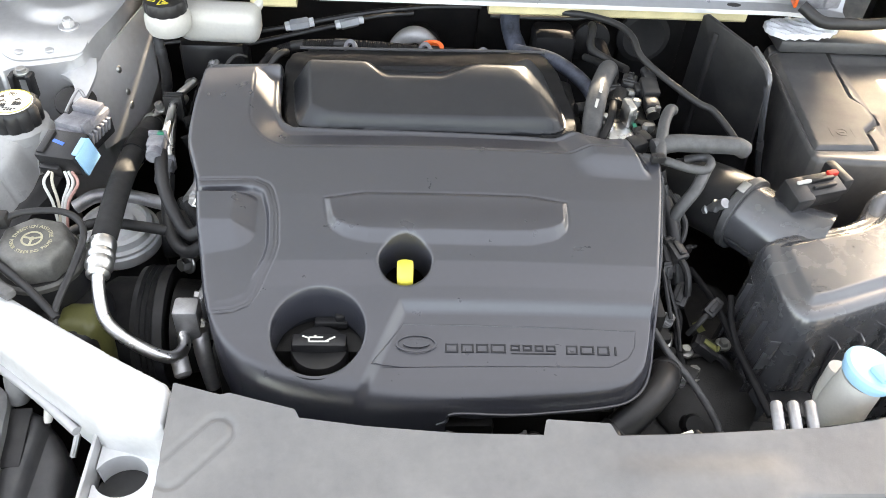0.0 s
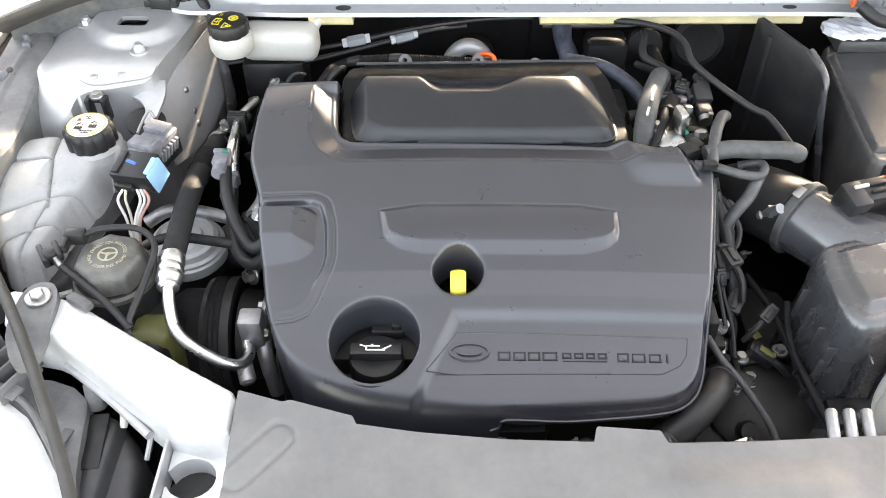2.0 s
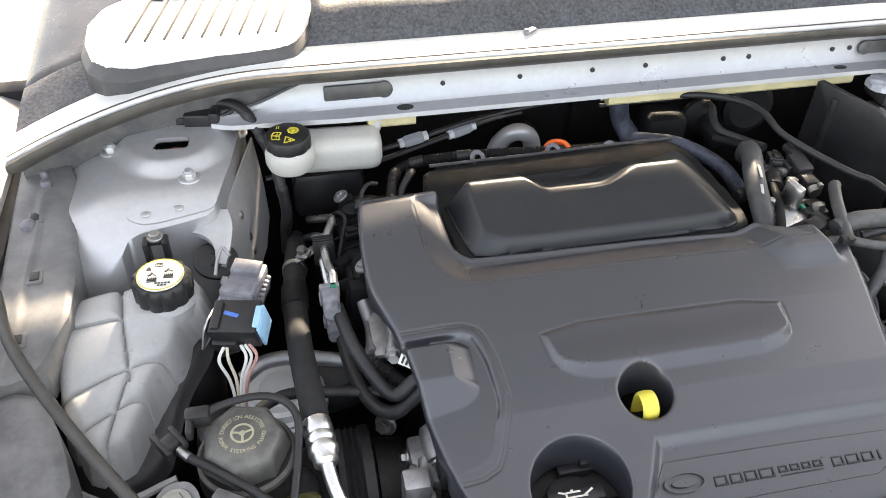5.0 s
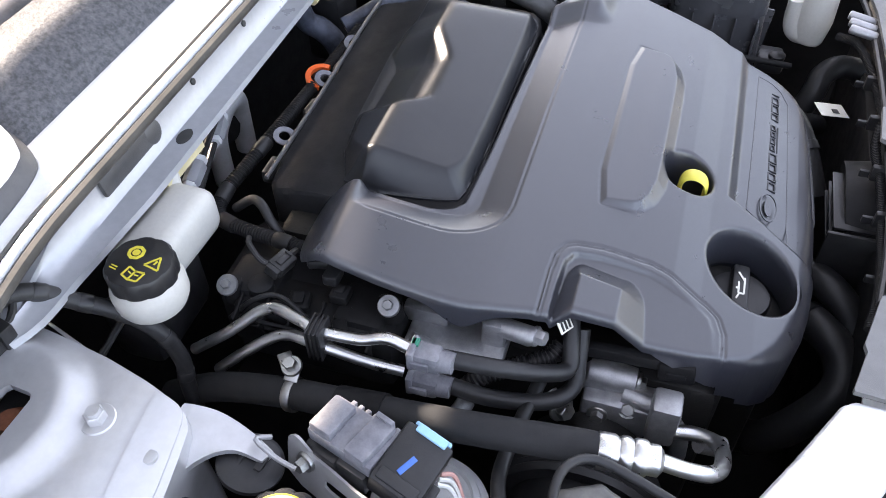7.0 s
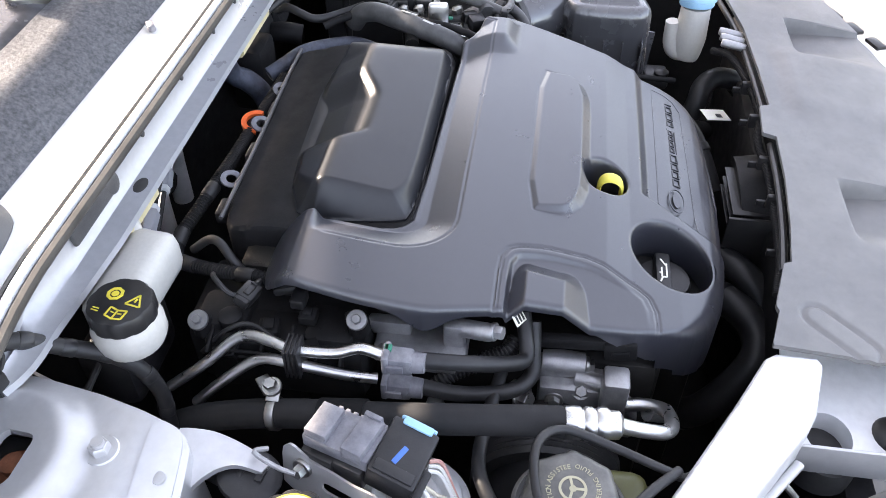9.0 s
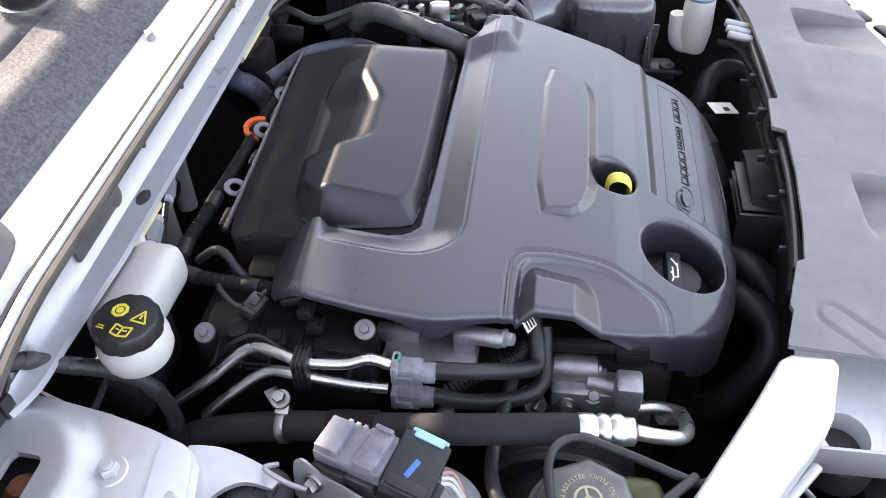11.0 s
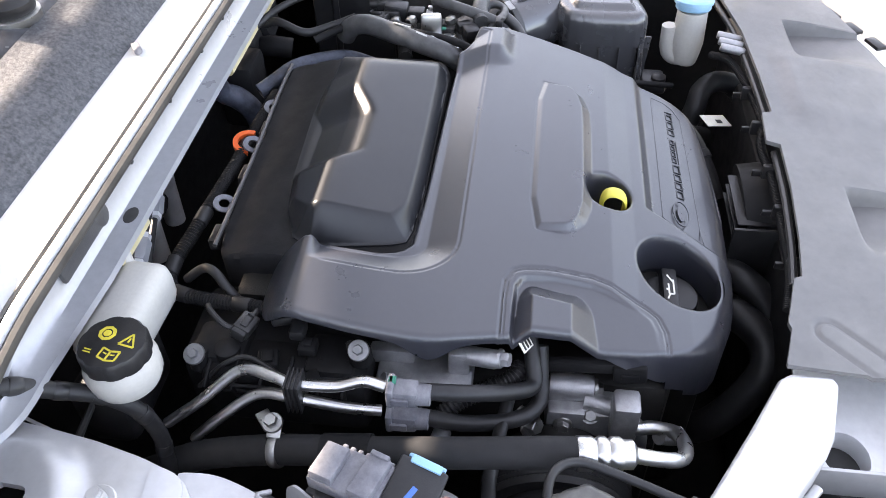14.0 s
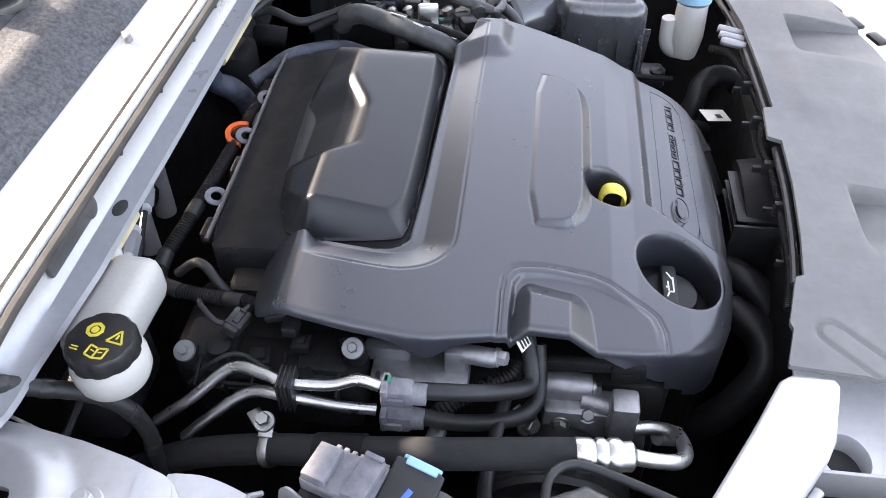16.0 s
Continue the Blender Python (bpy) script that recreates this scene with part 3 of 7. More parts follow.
def build_tower():
    hub = (-0.478, 0.402)

    def z(x, y, d):
        r = np.hypot(x - hub[0], y - hub[1])
        top = 0.884 + 0.012 * (1 - step(r, 0.050, 0.074)) - 0.02 * np.maximum(0, 0.33 - y)
        f = np.clip((0.318 - y) / 0.085, 0, 1)
        top -= 0.085 * (1 - np.sqrt(1 - 0.97 * f * f))
        g = np.clip((-0.53 - x) / 0.09, 0, 1)
        top -= 0.05 * (1 - np.sqrt(1 - 0.95 * g * g))
        h = np.clip((x + 0.428 - 0.27 * np.clip(y - 0.29, 0, 0.13)) / 0.030, 0, 1)
        return top - 0.034 * (1 - np.sqrt(1 - 0.97 * h * h))

    ol = chaikin([(-0.394, 0.475), (-0.410, 0.36), (-0.425, 0.300), (-0.434, 0.274), (-0.47, 0.268), (-0.522, 0.262), (-0.536, 0.245), (-0.572, 0.226), (-0.615, 0.23), (-0.62, 0.475)], 1, 0.2)
    hole = chaikin([(hub[0] + dx, hub[1] - 0.018 + dy) for dx, dy in ((-0.021, -0.011), (0.019, -0.013), (0.021, 0.011), (-0.019, 0.013))], 1, 0.12)
    tower = thing("strut_tower", (-0.5, 0.35, 0.62), "silver painted suspension strut tower with a domed top", "strut tower")
    part("dome", field(ol, z, 0.003, [hole], lambda x, y: 0.22, 0.006, 4, 0.006), M_SILVER, tower, angle=50)
    part("strut_cup", rbox(hub[0], hub[1] - 0.018, 0.868, 0.06, 0.05, 0.012, 0.003), M_INK, tower)
    part("strut_top", lathe([(0.014, 0), (0.014, 0.004), (0.0085, 0.005), (0.0085, 0.011), (0.005, 0.012)], (hub[0] + 0.002, hub[1] - 0.018, 0.874), 20), M_RUST, tower, "rusty strut nut inside the opening")
    for x, y, zz in ((-0.458, 0.328, 0.883), (-0.549, 0.399, 0.882), (-0.405, 0.43, 0.872)):
        part("tower_bolt", join(bolt((x, y, zz), 0.0075, 0.009, washer=1.7), lathe([(0.005, 0.008), (0.0045, 0.012)], (x, y, zz), 12)), M_SILVER, tower)
    def on_top(x, y):
        return float(z(np.array(x), np.array(y), 0.0))

    seam_ol = chaikin([(-0.426, 0.302), (-0.430, 0.282), (-0.44, 0.277), (-0.505, 0.268), (-0.527, 0.277), (-0.520, 0.292), (-0.46, 0.299)], 2, 0.2)
    part("seam_plate", field(seam_ol, lambda x, y, d: z(x, y, d) + 0.0022, 0.003, skirt=lambda x, y: 0.003, rings=1), M_SILVER, tower)
    for x, y in ((-0.470, 0.283), (-0.505, 0.280)):
        part("rivet", lathe([(0.0055, 0), (0.005, 0.0016), (0.003, 0.002)], (x, y, on_top(x, y) + 0.0014), 14), M_SILVER, tower)
    # pressed inner flange below the dome's edge
    crease = [(-0.436, 0.268, 0.838), (-0.428, 0.300, 0.851), (-0.408, 0.362, 0.861), (-0.390, 0.423, 0.868)]
    foot = [(-0.421, 0.243, 0.760), (-0.404, 0.285, 0.752), (-0.388, 0.340, 0.758), (-0.381, 0.380, 0.775)]
    out = Vector((0.92, -0.30, 0.26))
    bm = bmesh.new()
    rows = []
    for k in range(7):
        u = k / 6
        rows.append([bm.verts.new(Vector(a).lerp(Vector(b), u) + out * 0.002 * math.sin(u * math.pi)) for a, b in zip(crease, foot)])
    for r0, r1 in zip(rows, rows[1:]):
        for k in range(3):
            bm.faces.new((r0[k], r1[k], r1[k + 1], r0[k + 1]))
    bmesh.ops.recalc_face_normals(bm, faces=bm.faces[:])
    bmesh.ops.solidify(bm, geom=bm.faces[:], thickness=0.0025)
    part("inner_flange", from_bm(bm), M_SILVER, tower)
    for at in ((-0.4130, 0.3242, 0.8253), (-0.4067, 0.3181, 0.7957), (-0.4035, 0.3129, 0.7781)):
        part("rivet", lathe([(0.005, -0.002), (0.005, 0.002), (0.003, 0.0035)], tuple(Vector(at) + out * 0.003), 14, tuple(out)), M_STEEL, tower)
    for at in ((-0.4016, 0.3731, 0.8409), (-0.3916, 0.4123, 0.8504)):
        part("flange_hole", xf(lathe([(0.005, -0.002), (0.005, 0.0012), (0.004, 0.0016)], (0, 0, 0), 16, tuple(out)), Matrix.Translation(Vector(at) + out * 0.004)), M_INK, tower)
    rim = curve([(-0.500, 0.284, 0), (-0.475, 0.277, 0), (-0.458, 0.268, 0), (-0.445, 0.256, 0), (-0.437, 0.244, 0), (-0.436, 0.226, 0)], 5)
    outer = curve([(-0.426, 0.222, 0), (-0.421, 0.236, 0), (-0.417, 0.254, 0), (-0.416, 0.270, 0), (-0.420, 0.290, 0)], 5)
    ear = [(p.x, p.y) for p in rim] + [(p.x, p.y) for p in outer] + [(-0.50, 0.300)]
    part("lug", field(ear, lambda x, y, d: 0.862 - 0.30 * np.maximum(0, 0.285 - y) - 2.2 * np.maximum(0, 0.262 - y) ** 2 - 0.45 * np.maximum(0, -0.445 - x) + 0.0012 * (1 - step(d, 0.001, 0.003)), 0.003, skirt=lambda x, y: 0.005, rings=2), M_SILVER, tower)
    part("rubber_mount", join(lathe([(0.024, 0), (0.024, 0.004), (0.020, 0.006), (0.012, 0.006)], (-0.437, 0.236, 0.834), 32, (0.15, -0.25, 1)), rbox(-0.440, 0.243, 0.8415, 0.014, 0.006, 0.002, 0.0008, rz=-10), rbox(-0.436, 0.227, 0.8395, 0.012, 0.006, 0.002, 0.0008, rz=-10)), M_BLACK, tower, "round black rubber mount")


def build_wing():
    wing = extrude_x([(0, 0), (0, 0.02), (-0.06, 0.05), (-0.2, 0.035), (-0.32, -0.05), (-0.4, -0.3), (-0.38, -0.3), (-0.28, -0.05)], 0, 1.4, 14)
    m = Matrix(((0, 1, 0, -0.66), (-1, 0, 0, 0.95), (0, 0, 1, 0.86), (0, 0, 0, 1)))
    solo("wing_panel", xf(wing, m), M_SILVER, "silver painted front wing panel", "car wing", kind="structure")
    m2 = Matrix(((0, -1, 0, 0.73), (-1, 0, 0, 0.95), (0, 0, 1, 0.86), (0, 0, 0, 1)))
    solo("wing_panel", xf(wing, m2), M_SILVER, "silver painted front wing panel", "car wing", kind="structure")
    strip = thing("wing_shield", (-0.61, 0.2, 0.8), "dark grey plastic shield along the inner wing", "wing shield")
    def top(x, y, d):
        return 0.851 + 0.095 * (y - 0.09) - 0.003 * (1 - step(d, 0, 0.004)) + 0.0025 * (1 - step(np.abs(x + 0.622 - 0.04 * (y - 0.2)), 0.002, 0.006))

    part("shield", field(chaikin([(-0.648, 0.44), (-0.615, 0.425), (-0.598, 0.395), (-0.584, 0.36), (-0.571, 0.17), (-0.598, 0.092), (-0.648, 0.075)], 1, 0.15), top, 0.0035, skirt=lambda x, y: 0.05, rings=2), M_SHIELD, strip)
    part("front_shield", field(chaikin([(-0.67, 0.07), (-0.60, 0.09), (-0.572, 0.03), (-0.558, -0.03), (-0.60, -0.06), (-0.67, -0.05)], 1), lambda x, y, d: 0.828 + 0.15 * y - 0.006 * (1 - step(d, 0, 0.008)), 0.005, skirt=lambda x, y: 0.05, rings=2), M_SHIELD, strip)
    for x, y in ((-0.612, 0.212), (-0.618, 0.132), (-0.622, 0.30)):
        part("slot_frame", rbox(x, y, 0.8655 + 0.095 * (y - 0.25), 0.016, 0.020, 0.004, 0.001, rz=4), M_SHIELD, strip)
        part("slot", rbox(x, y, 0.868 + 0.095 * (y - 0.25), 0.009, 0.012, 0.002, 0.0005, rz=4), M_INK, strip)
    part("fastener", lathe([(0.009, 0), (0.008, 0.004), (0.004, 0.007)], (-0.628, 0.29, 0.869), 16), M_GREYPL, strip)
    part("fastener", join(rbox(-0.616, 0.352, 0.878, 0.012, 0.01, 0.012, 0.003), lathe([(0.004, 0), (0.004, 0.012), (0.002, 0.014)], (-0.618, 0.36, 0.876), 12)), M_GREYPL, strip)


def slam_edge():
    return [(-0.247, -0.170), (-0.205, -0.182), (-0.198, -0.180), (-0.140, -0.196), (-0.136, -0.204), (-0.08, -0.212), (0.0, -0.219), (0.074, -0.221), (0.078, -0.206), (0.134, -0.210), (0.139, -0.222), (0.22, -0.220), (0.33, -0.214), (0.405, -0.202), (0.50, -0.185)]


def build_slam():
    back = slam_edge()
    ol = back + [(0.54, -0.25), (0.52, -0.325), (0.43, -0.362), (0.34, -0.395), (0.20, -0.425), (0.0, -0.435), (-0.16, -0.42), (-0.245, -0.33)]

    def z(x, y, d):
        base = 0.8265 - 0.10 * (-0.2 - y) - 0.25 * np.maximum(0, -0.30 - y) ** 1.5 - 0.02 * np.maximum(0, x - 0.3)
        # moulded pockets with steep side walls
        for cx, cy, w in ((0.012, -0.276, 0.072), (0.378, -0.275, 0.075), (-0.21, -0.36, 0.05)):
            u, v = cx - x, cy - y
            s = step(u, 0, 0.005) * step(v, 0, 0.010) * (1 - step(u, w * 0.7, w * 1.5))
            base = base - 0.024 * s * (1 - 0.75 * np.clip(v / 0.11, 0, 1))
        # long raised swelling in the middle
        base = base + 0.006 * step(x, 0.10, 0.16) * (1 - step(x, 0.26, 0.30)) * step(-0.235 - y, 0, 0.03)
        # oval bead
        ax, ay, bx, by = -0.203, -0.216, -0.236, -0.252
        t = np.clip(((x - ax) * (bx - ax) + (y - ay) * (by - ay)) / ((bx - ax) ** 2 + (by - ay) ** 2), 0, 1)
        e = np.hypot(x - ax - t * (bx - ax), y - ay - t * (by - ay))
        base = base - 0.0025 * (1 - step(np.abs(e - 0.013), 0.0006, 0.0045))
        return base + 0 * d

    slam = thing("slam_panel_cover", (0.1, -0.3, 0.79), "dusty grey plastic slam panel cover with moulded pockets", "slam panel cover")
    part("cover_sheet", field(ol, z, 0.002, skirt=lambda x, y: 0.005, rings=1), M_SLAM, slam)
    part("yellow_knob", join(lathe([(0.010, 0), (0.010, 0.012), (0.006, 0.016)], (0.452, -0.235, 0.815), 16), rbox(0.452, -0.235, 0.834, 0.02, 0.006, 0.008, 0.002)), M_YELLOW, slam, "yellow plastic release knob")
    sticker = part("sticker", rbox(-0.075, -0.345, 0.801, 0.035, 0.05, 0.0008, 0.0003, rz=-8, rx=8), M_LABEL, slam, "white warning sticker with an orange field")
    part("sticker_bar", rbox(-0.078, -0.352, 0.8022, 0.022, 0.02, 0.0006, 0.0002, rz=-8, rx=8), M_ORANGE, sticker)
    part("back_lip", tube([(x, y + 0.004, 0.812) for x, y in back[4:8]], 0.004, 8, 4), M_BLACK, slam)
    part("back_lip", tube([(x, y + 0.004, 0.812) for x, y in back[10:15]], 0.004, 8, 4), M_BLACK, slam)
    bumper = extrude_x([(-0.40, 0.775), (-0.44, 0.785), (-0.52, 0.755), (-0.60, 0.68), (-0.63, 0.5), (-0.60, 0.4), (-0.57, 0.4), (-0.58, 0.66), (-0.50, 0.73)], -0.62, 0.70, 20, lambda x: (1.1 * max(0, abs(x - 0.03) - 0.2) ** 2, -0.1 * abs(x - 0.03) ** 2))
    solo("bumper_panel", bumper, M_WHITEMETAL, "pale silver painted front bumper top", "bumper", kind="structure")
    grille = thing("upper_grille", (0.42, -0.43, 0.76), "black slotted plastic grille edge behind the bumper", "grille")
    for k in range(4):
        part("grille_slat", rbox(0.38 + k * 0.045, -0.412 + 0.020 * k, 0.785 - 0.002 * k, 0.030, 0.016, 0.006, 0.002, rz=22), M_BLACK, grille)


def build_front_beam():
    """The painted corner beam between slam panel and wing, with its plate and rubber stop."""
    beam = thing("front_beam", (-0.35, -0.12, 0.78), "silver painted front corner beam beside the slam panel", "front beam")
    inner = [(-0.249, -0.168), (-0.304, -0.1365), (-0.374, -0.0935), (-0.440, -0.052), (-0.515, -0.036)]
    outer = [(-0.50, -0.088), (-0.452, -0.098), (-0.40, -0.135), (-0.318, -0.196), (-0.250, -0.215)]

    def z(x, y, d):
        return 0.8235 - 0.007 * (1 - np.sqrt(np.clip(1 - (1 - np.clip(d / 0.007, 0, 1)) ** 2, 0, 1))) - 0.0012 * (1 - step(np.abs(x + 0.302 + 0.35 * (y + 0.16)), 0.0006, 0.0022))

    part("beam_top", field(chaikin(inner + outer, 1, 0.12), z, 0.0016, skirt=lambda x, y: 0.055, rings=3), M_WHITEMETAL, beam)
    hole = ring_outline(-0.291, -0.226, 0.023, 0.020, 36)
    plate = field([(-0.19, -0.20), (-0.314, -0.185), (-0.314, -0.34), (-0.19, -0.36)], lambda x, y, d: 0.770 + 0.03 * (y + 0.2), 0.003, [hole], lambda x, y: 0.004, 0.03, 2)
    part("corner_plate", plate, M_WHITEMETAL, beam)
    part("side_flange", rbox(-0.3165, -0.262, 0.768, 0.0035, 0.145, 0.036, 0.001), M_SILVER, beam)
    part("stiffener", tube([(-0.300, -0.192, 0.778), (-0.262, -0.205, 0.770), (-0.252, -0.215, 0.768)], 0.004, 8, 4), M_WHITEMETAL, beam)
    part("hole_cup", lathe([(0.030, 0), (0.030, 0.03), (0.024, 0.031)], (-0.288, -0.232, 0.715), 24), M_INK, beam)
    part("lower_lip", tube([(-0.44, -0.108, 0.785), (-0.38, -0.152, 0.782), (-0.335, -0.190, 0.784)], 0.0045, 10, 4), M_SILVER, beam)
    stop = thing("rubber_stop", (-0.284, -0.285, 0.762), "black rubber bonnet stop on the corner plate", "rubber stop")
    part("stop_base", lathe([(0.021, 0), (0.021, 0.006), (0.018, 0.010), (0.012, 0.012)], (-0.284, -0.285, 0.762), 24), M_RUBBER, stop)
    part("stop_pin", join(lathe([(0.009, 0), (0.009, 0.02), (0.007, 0.023)], (-0.284, -0.285, 0.773), 16), rbox(-0.284, -0.285, 0.783, 0.03, 0.006, 0.012, 0.002, rz=40)), M_RUBBER, stop)
    hinge = thing("lamp_bracket", (-0.475, -0.08, 0.78), "dusty black lamp bracket bolted to the corner beam", "bracket")
    arm = field(chaikin([(-0.489, -0.052), (-0.478, -0.040), (-0.460, -0.040), (-0.450, -0.056), (-0.447, -0.135), (-0.470, -0.142), (-0.492, -0.100)], 2, 0.2), lambda x, y, d: 0.832 + 0.12 * (y + 0.05) + 0.0018 * (1 - step(d, 0.002, 0.005)), 0.0025, skirt=lambda x, y: 0.010, rings=2)
    part("bracket_arm", arm, M_SHIELD, hinge)
    part("bracket_bolt", bolt((-0.471, -0.058, 0.832), 0.0075, 0.006, washer=1.8), M_STEEL, hinge)
    part("pin", lathe([(0.004, 0), (0.004, 0.024), (0.003, 0.027)], (-0.370, -0.150, 0.785), 12, (0.05, -0.75, -0.55)), M_WHITEPL, hinge)
    clip = rbox(-0.428, -0.062, 0.829, 0.030, 0.012, 0.010, 0.003, rz=-32)
    solo("beam_edge_clip", clip, M_TANK, "grey plastic edge clip on the corner beam", "clip")


def build_headlamp():
    lamp = thing("headlamp", (-0.45, -0.22, 0.6), "dusty black headlamp housing seen from above", "headlamp")
    ol = chaikin([(-0.52, -0.118), (-0.472, -0.110), (-0.42, -0.128), (-0.411, -0.16), (-0.407, -0.21), (-0.385, -0.27), (-0.37, -0.34), (-0.41, -0.30), (-0.44, -0.21), (-0.466, -0.172), (-0.51, -0.142)], 1)
    part("housing", field(ol, lambda x, y, d: 0.770 + 0.08 * (y + 0.13) - 0.004 * (1 - step(d, 0, 0.005)) + 0.0015 * np.sin(140 * y + 60 * x), 0.004, skirt=lambda x, y: 0.10, rings=3), M_SHIELD, lamp)
    low = chaikin([(-0.418, -0.130), (-0.375, -0.150), (-0.352, -0.20), (-0.350, -0.34), (-0.40, -0.34), (-0.411, -0.2)], 1)
    part("lower_housing", field(low, lambda x, y, d: 0.748 - 0.014 * step(x, -0.388, -0.380) - 0.012 * (1 - np.sqrt(np.clip(1 - (1 - np.clip(d / 0.012, 0, 1)) ** 2, 0, 1))), 0.003, skirt=lambda x, y: 0.16, rings=3), M_BATTERY, lamp)
    part("recess_face", rbox(-0.402, -0.175, 0.750, 0.020, 0.060, 0.004, 0.002, rx=6, rz=4), M_BLACK, lamp)
    part("boss", lathe([(0.010, 0), (0.010, 0.028), (0.008, 0.034), (0.004, 0.036)], (-0.413, -0.132, 0.748), 18, (0.05, 0.3, 1)), M_SHIELD, lamp)
    part("moulded_slot", rbox(-0.424, -0.182, 0.768, 0.010, 0.020, 0.003, 0.001, rz=-15), M_TANK, lamp)
    part("adjuster", join(lathe([(0.013, 0), (0.012, 0.016), (0.008, 0.020), (0.010, 0.026), (0.006, 0.032)], (-0.528, -0.058, 0.80), 20), rbox(-0.535, -0.062, 0.80, 0.02, 0.03, 0.012, 0.003)), M_BLACK, lamp)
    part("wire_hook", tube([(-0.352, -0.152, 0.772), (-0.345, -0.156, 0.776), (-0.341, -0.165, 0.774), (-0.341, -0.18, 0.765), (-0.345, -0.195, 0.75)], 0.0032, 8), M_STEEL, lamp)
    rim = [(-0.66, -0.06), (-0.60, -0.092), (-0.539, -0.118), (-0.502, -0.137), (-0.466, -0.161), (-0.444, -0.187), (-0.417, -0.223), (-0.395, -0.27), (-0.375, -0.34)]
    # opaque near-white lens, the glare of the sun put into its colour
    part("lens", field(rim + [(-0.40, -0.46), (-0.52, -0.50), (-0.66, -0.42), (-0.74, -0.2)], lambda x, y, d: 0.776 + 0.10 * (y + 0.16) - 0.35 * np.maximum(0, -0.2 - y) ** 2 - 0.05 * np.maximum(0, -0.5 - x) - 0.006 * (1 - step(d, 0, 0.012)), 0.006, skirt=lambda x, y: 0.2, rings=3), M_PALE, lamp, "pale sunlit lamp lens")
    part("lens_rim", tube([(x + 0.004, y + 0.004, 0.781 + 0.10 * (y + 0.16)) for x, y in rim], 0.0035, 8, 4), M_SHIELD, lamp)
    part("rim_tab", join(rbox(-0.484, -0.141, 0.786, 0.020, 0.016, 0.003, 0.001, rz=-25), lathe([(0.003, 0), (0.003, 0.001)], (-0.484, -0.141, 0.7872), 14)), M_SHIELD, lamp)
    for k in range(5):
        part("rib", rbox(-0.545 + k * 0.016, -0.088 - 0.010 * k, 0.785, 0.0035, 0.050, 0.022, 0.001, rz=-28), M_SHIELD, lamp)
    part("rib_plate", rbox(-0.525, -0.096, 0.770, 0.09, 0.055, 0.006, 0.002, rz=-24), M_TANK, lamp)
    part("rib_bolt", bolt((-0.548, -0.068, 0.80), 0.006, 0.005, washer=1.7), M_WHITEPL, lamp)
    rod = tube([(-0.352, -0.300, 0.838), (-0.40, -0.215, 0.842), (-0.47, -0.105, 0.847), (-0.545, 0.0, 0.852), (-0.61, 0.10, 0.872), (-0.635, 0.17, 0.885)], 0.0058, 10, 6)
    solo("rubber_strip_cord", rod, M_CORD, "dusty dark rubber cord lying across the lamp", "rubber cord")


def build_bonnet():
    """The raised bonnet overhead, which shades the bay."""
    lift = Matrix.Translation((0.03, 0.57, 1.0735)) @ pose(0, 0, 0, 180 - 58.5, 0, 0)
    ol = chaikin([(-0.74, 0.0), (0.86, 0.0), (0.84, 0.5), (0.66, 0.9), (0.35, 1.0), (-0.35, 1.0), (-0.66, 0.9), (-0.74, 0.5)], 2, 0.15)
    skin = field(ol, lambda x, y, d: 0.02 - 0.03 * (x / 0.7) ** 2 + 0 * y, 0.03, skirt=lambda x, y: 0.02, rings=1)
    inner = field([(x * 0.86, 0.5 + (y - 0.5) * 0.86) for x, y in ol], lambda x, y, d: -0.012 - 0.03 * (x / 0.7) ** 2 + 0 * y, 0.03, skirt=lambda x, y: -0.01, rings=1)
    solo("ceiling_bonnet", xf(skin, lift), M_SILVER, "silver bonnet raised over the engine bay", "bonnet", kind="structure")
    solo("ceiling_bonnet_lining", xf(inner, lift), M_LINING, "dark felt lining under the raised bonnet", "bonnet lining", kind="structure")


# ---- engine cover and intake ----
def cover_profile(y):
    return np.interp(y, [-0.17, -0.155, -0.137, -0.10, -0.052, -0.027, 0.05, 0.11, 0.14, 0.25], [0.780, 0.789, 0.798, 0.813, 0.829, 0.840, 0.860, 0.8725, 0.8775, 0.8960])


OIL, DIP = (-0.128, -0.095), (-0.044, -0.026)


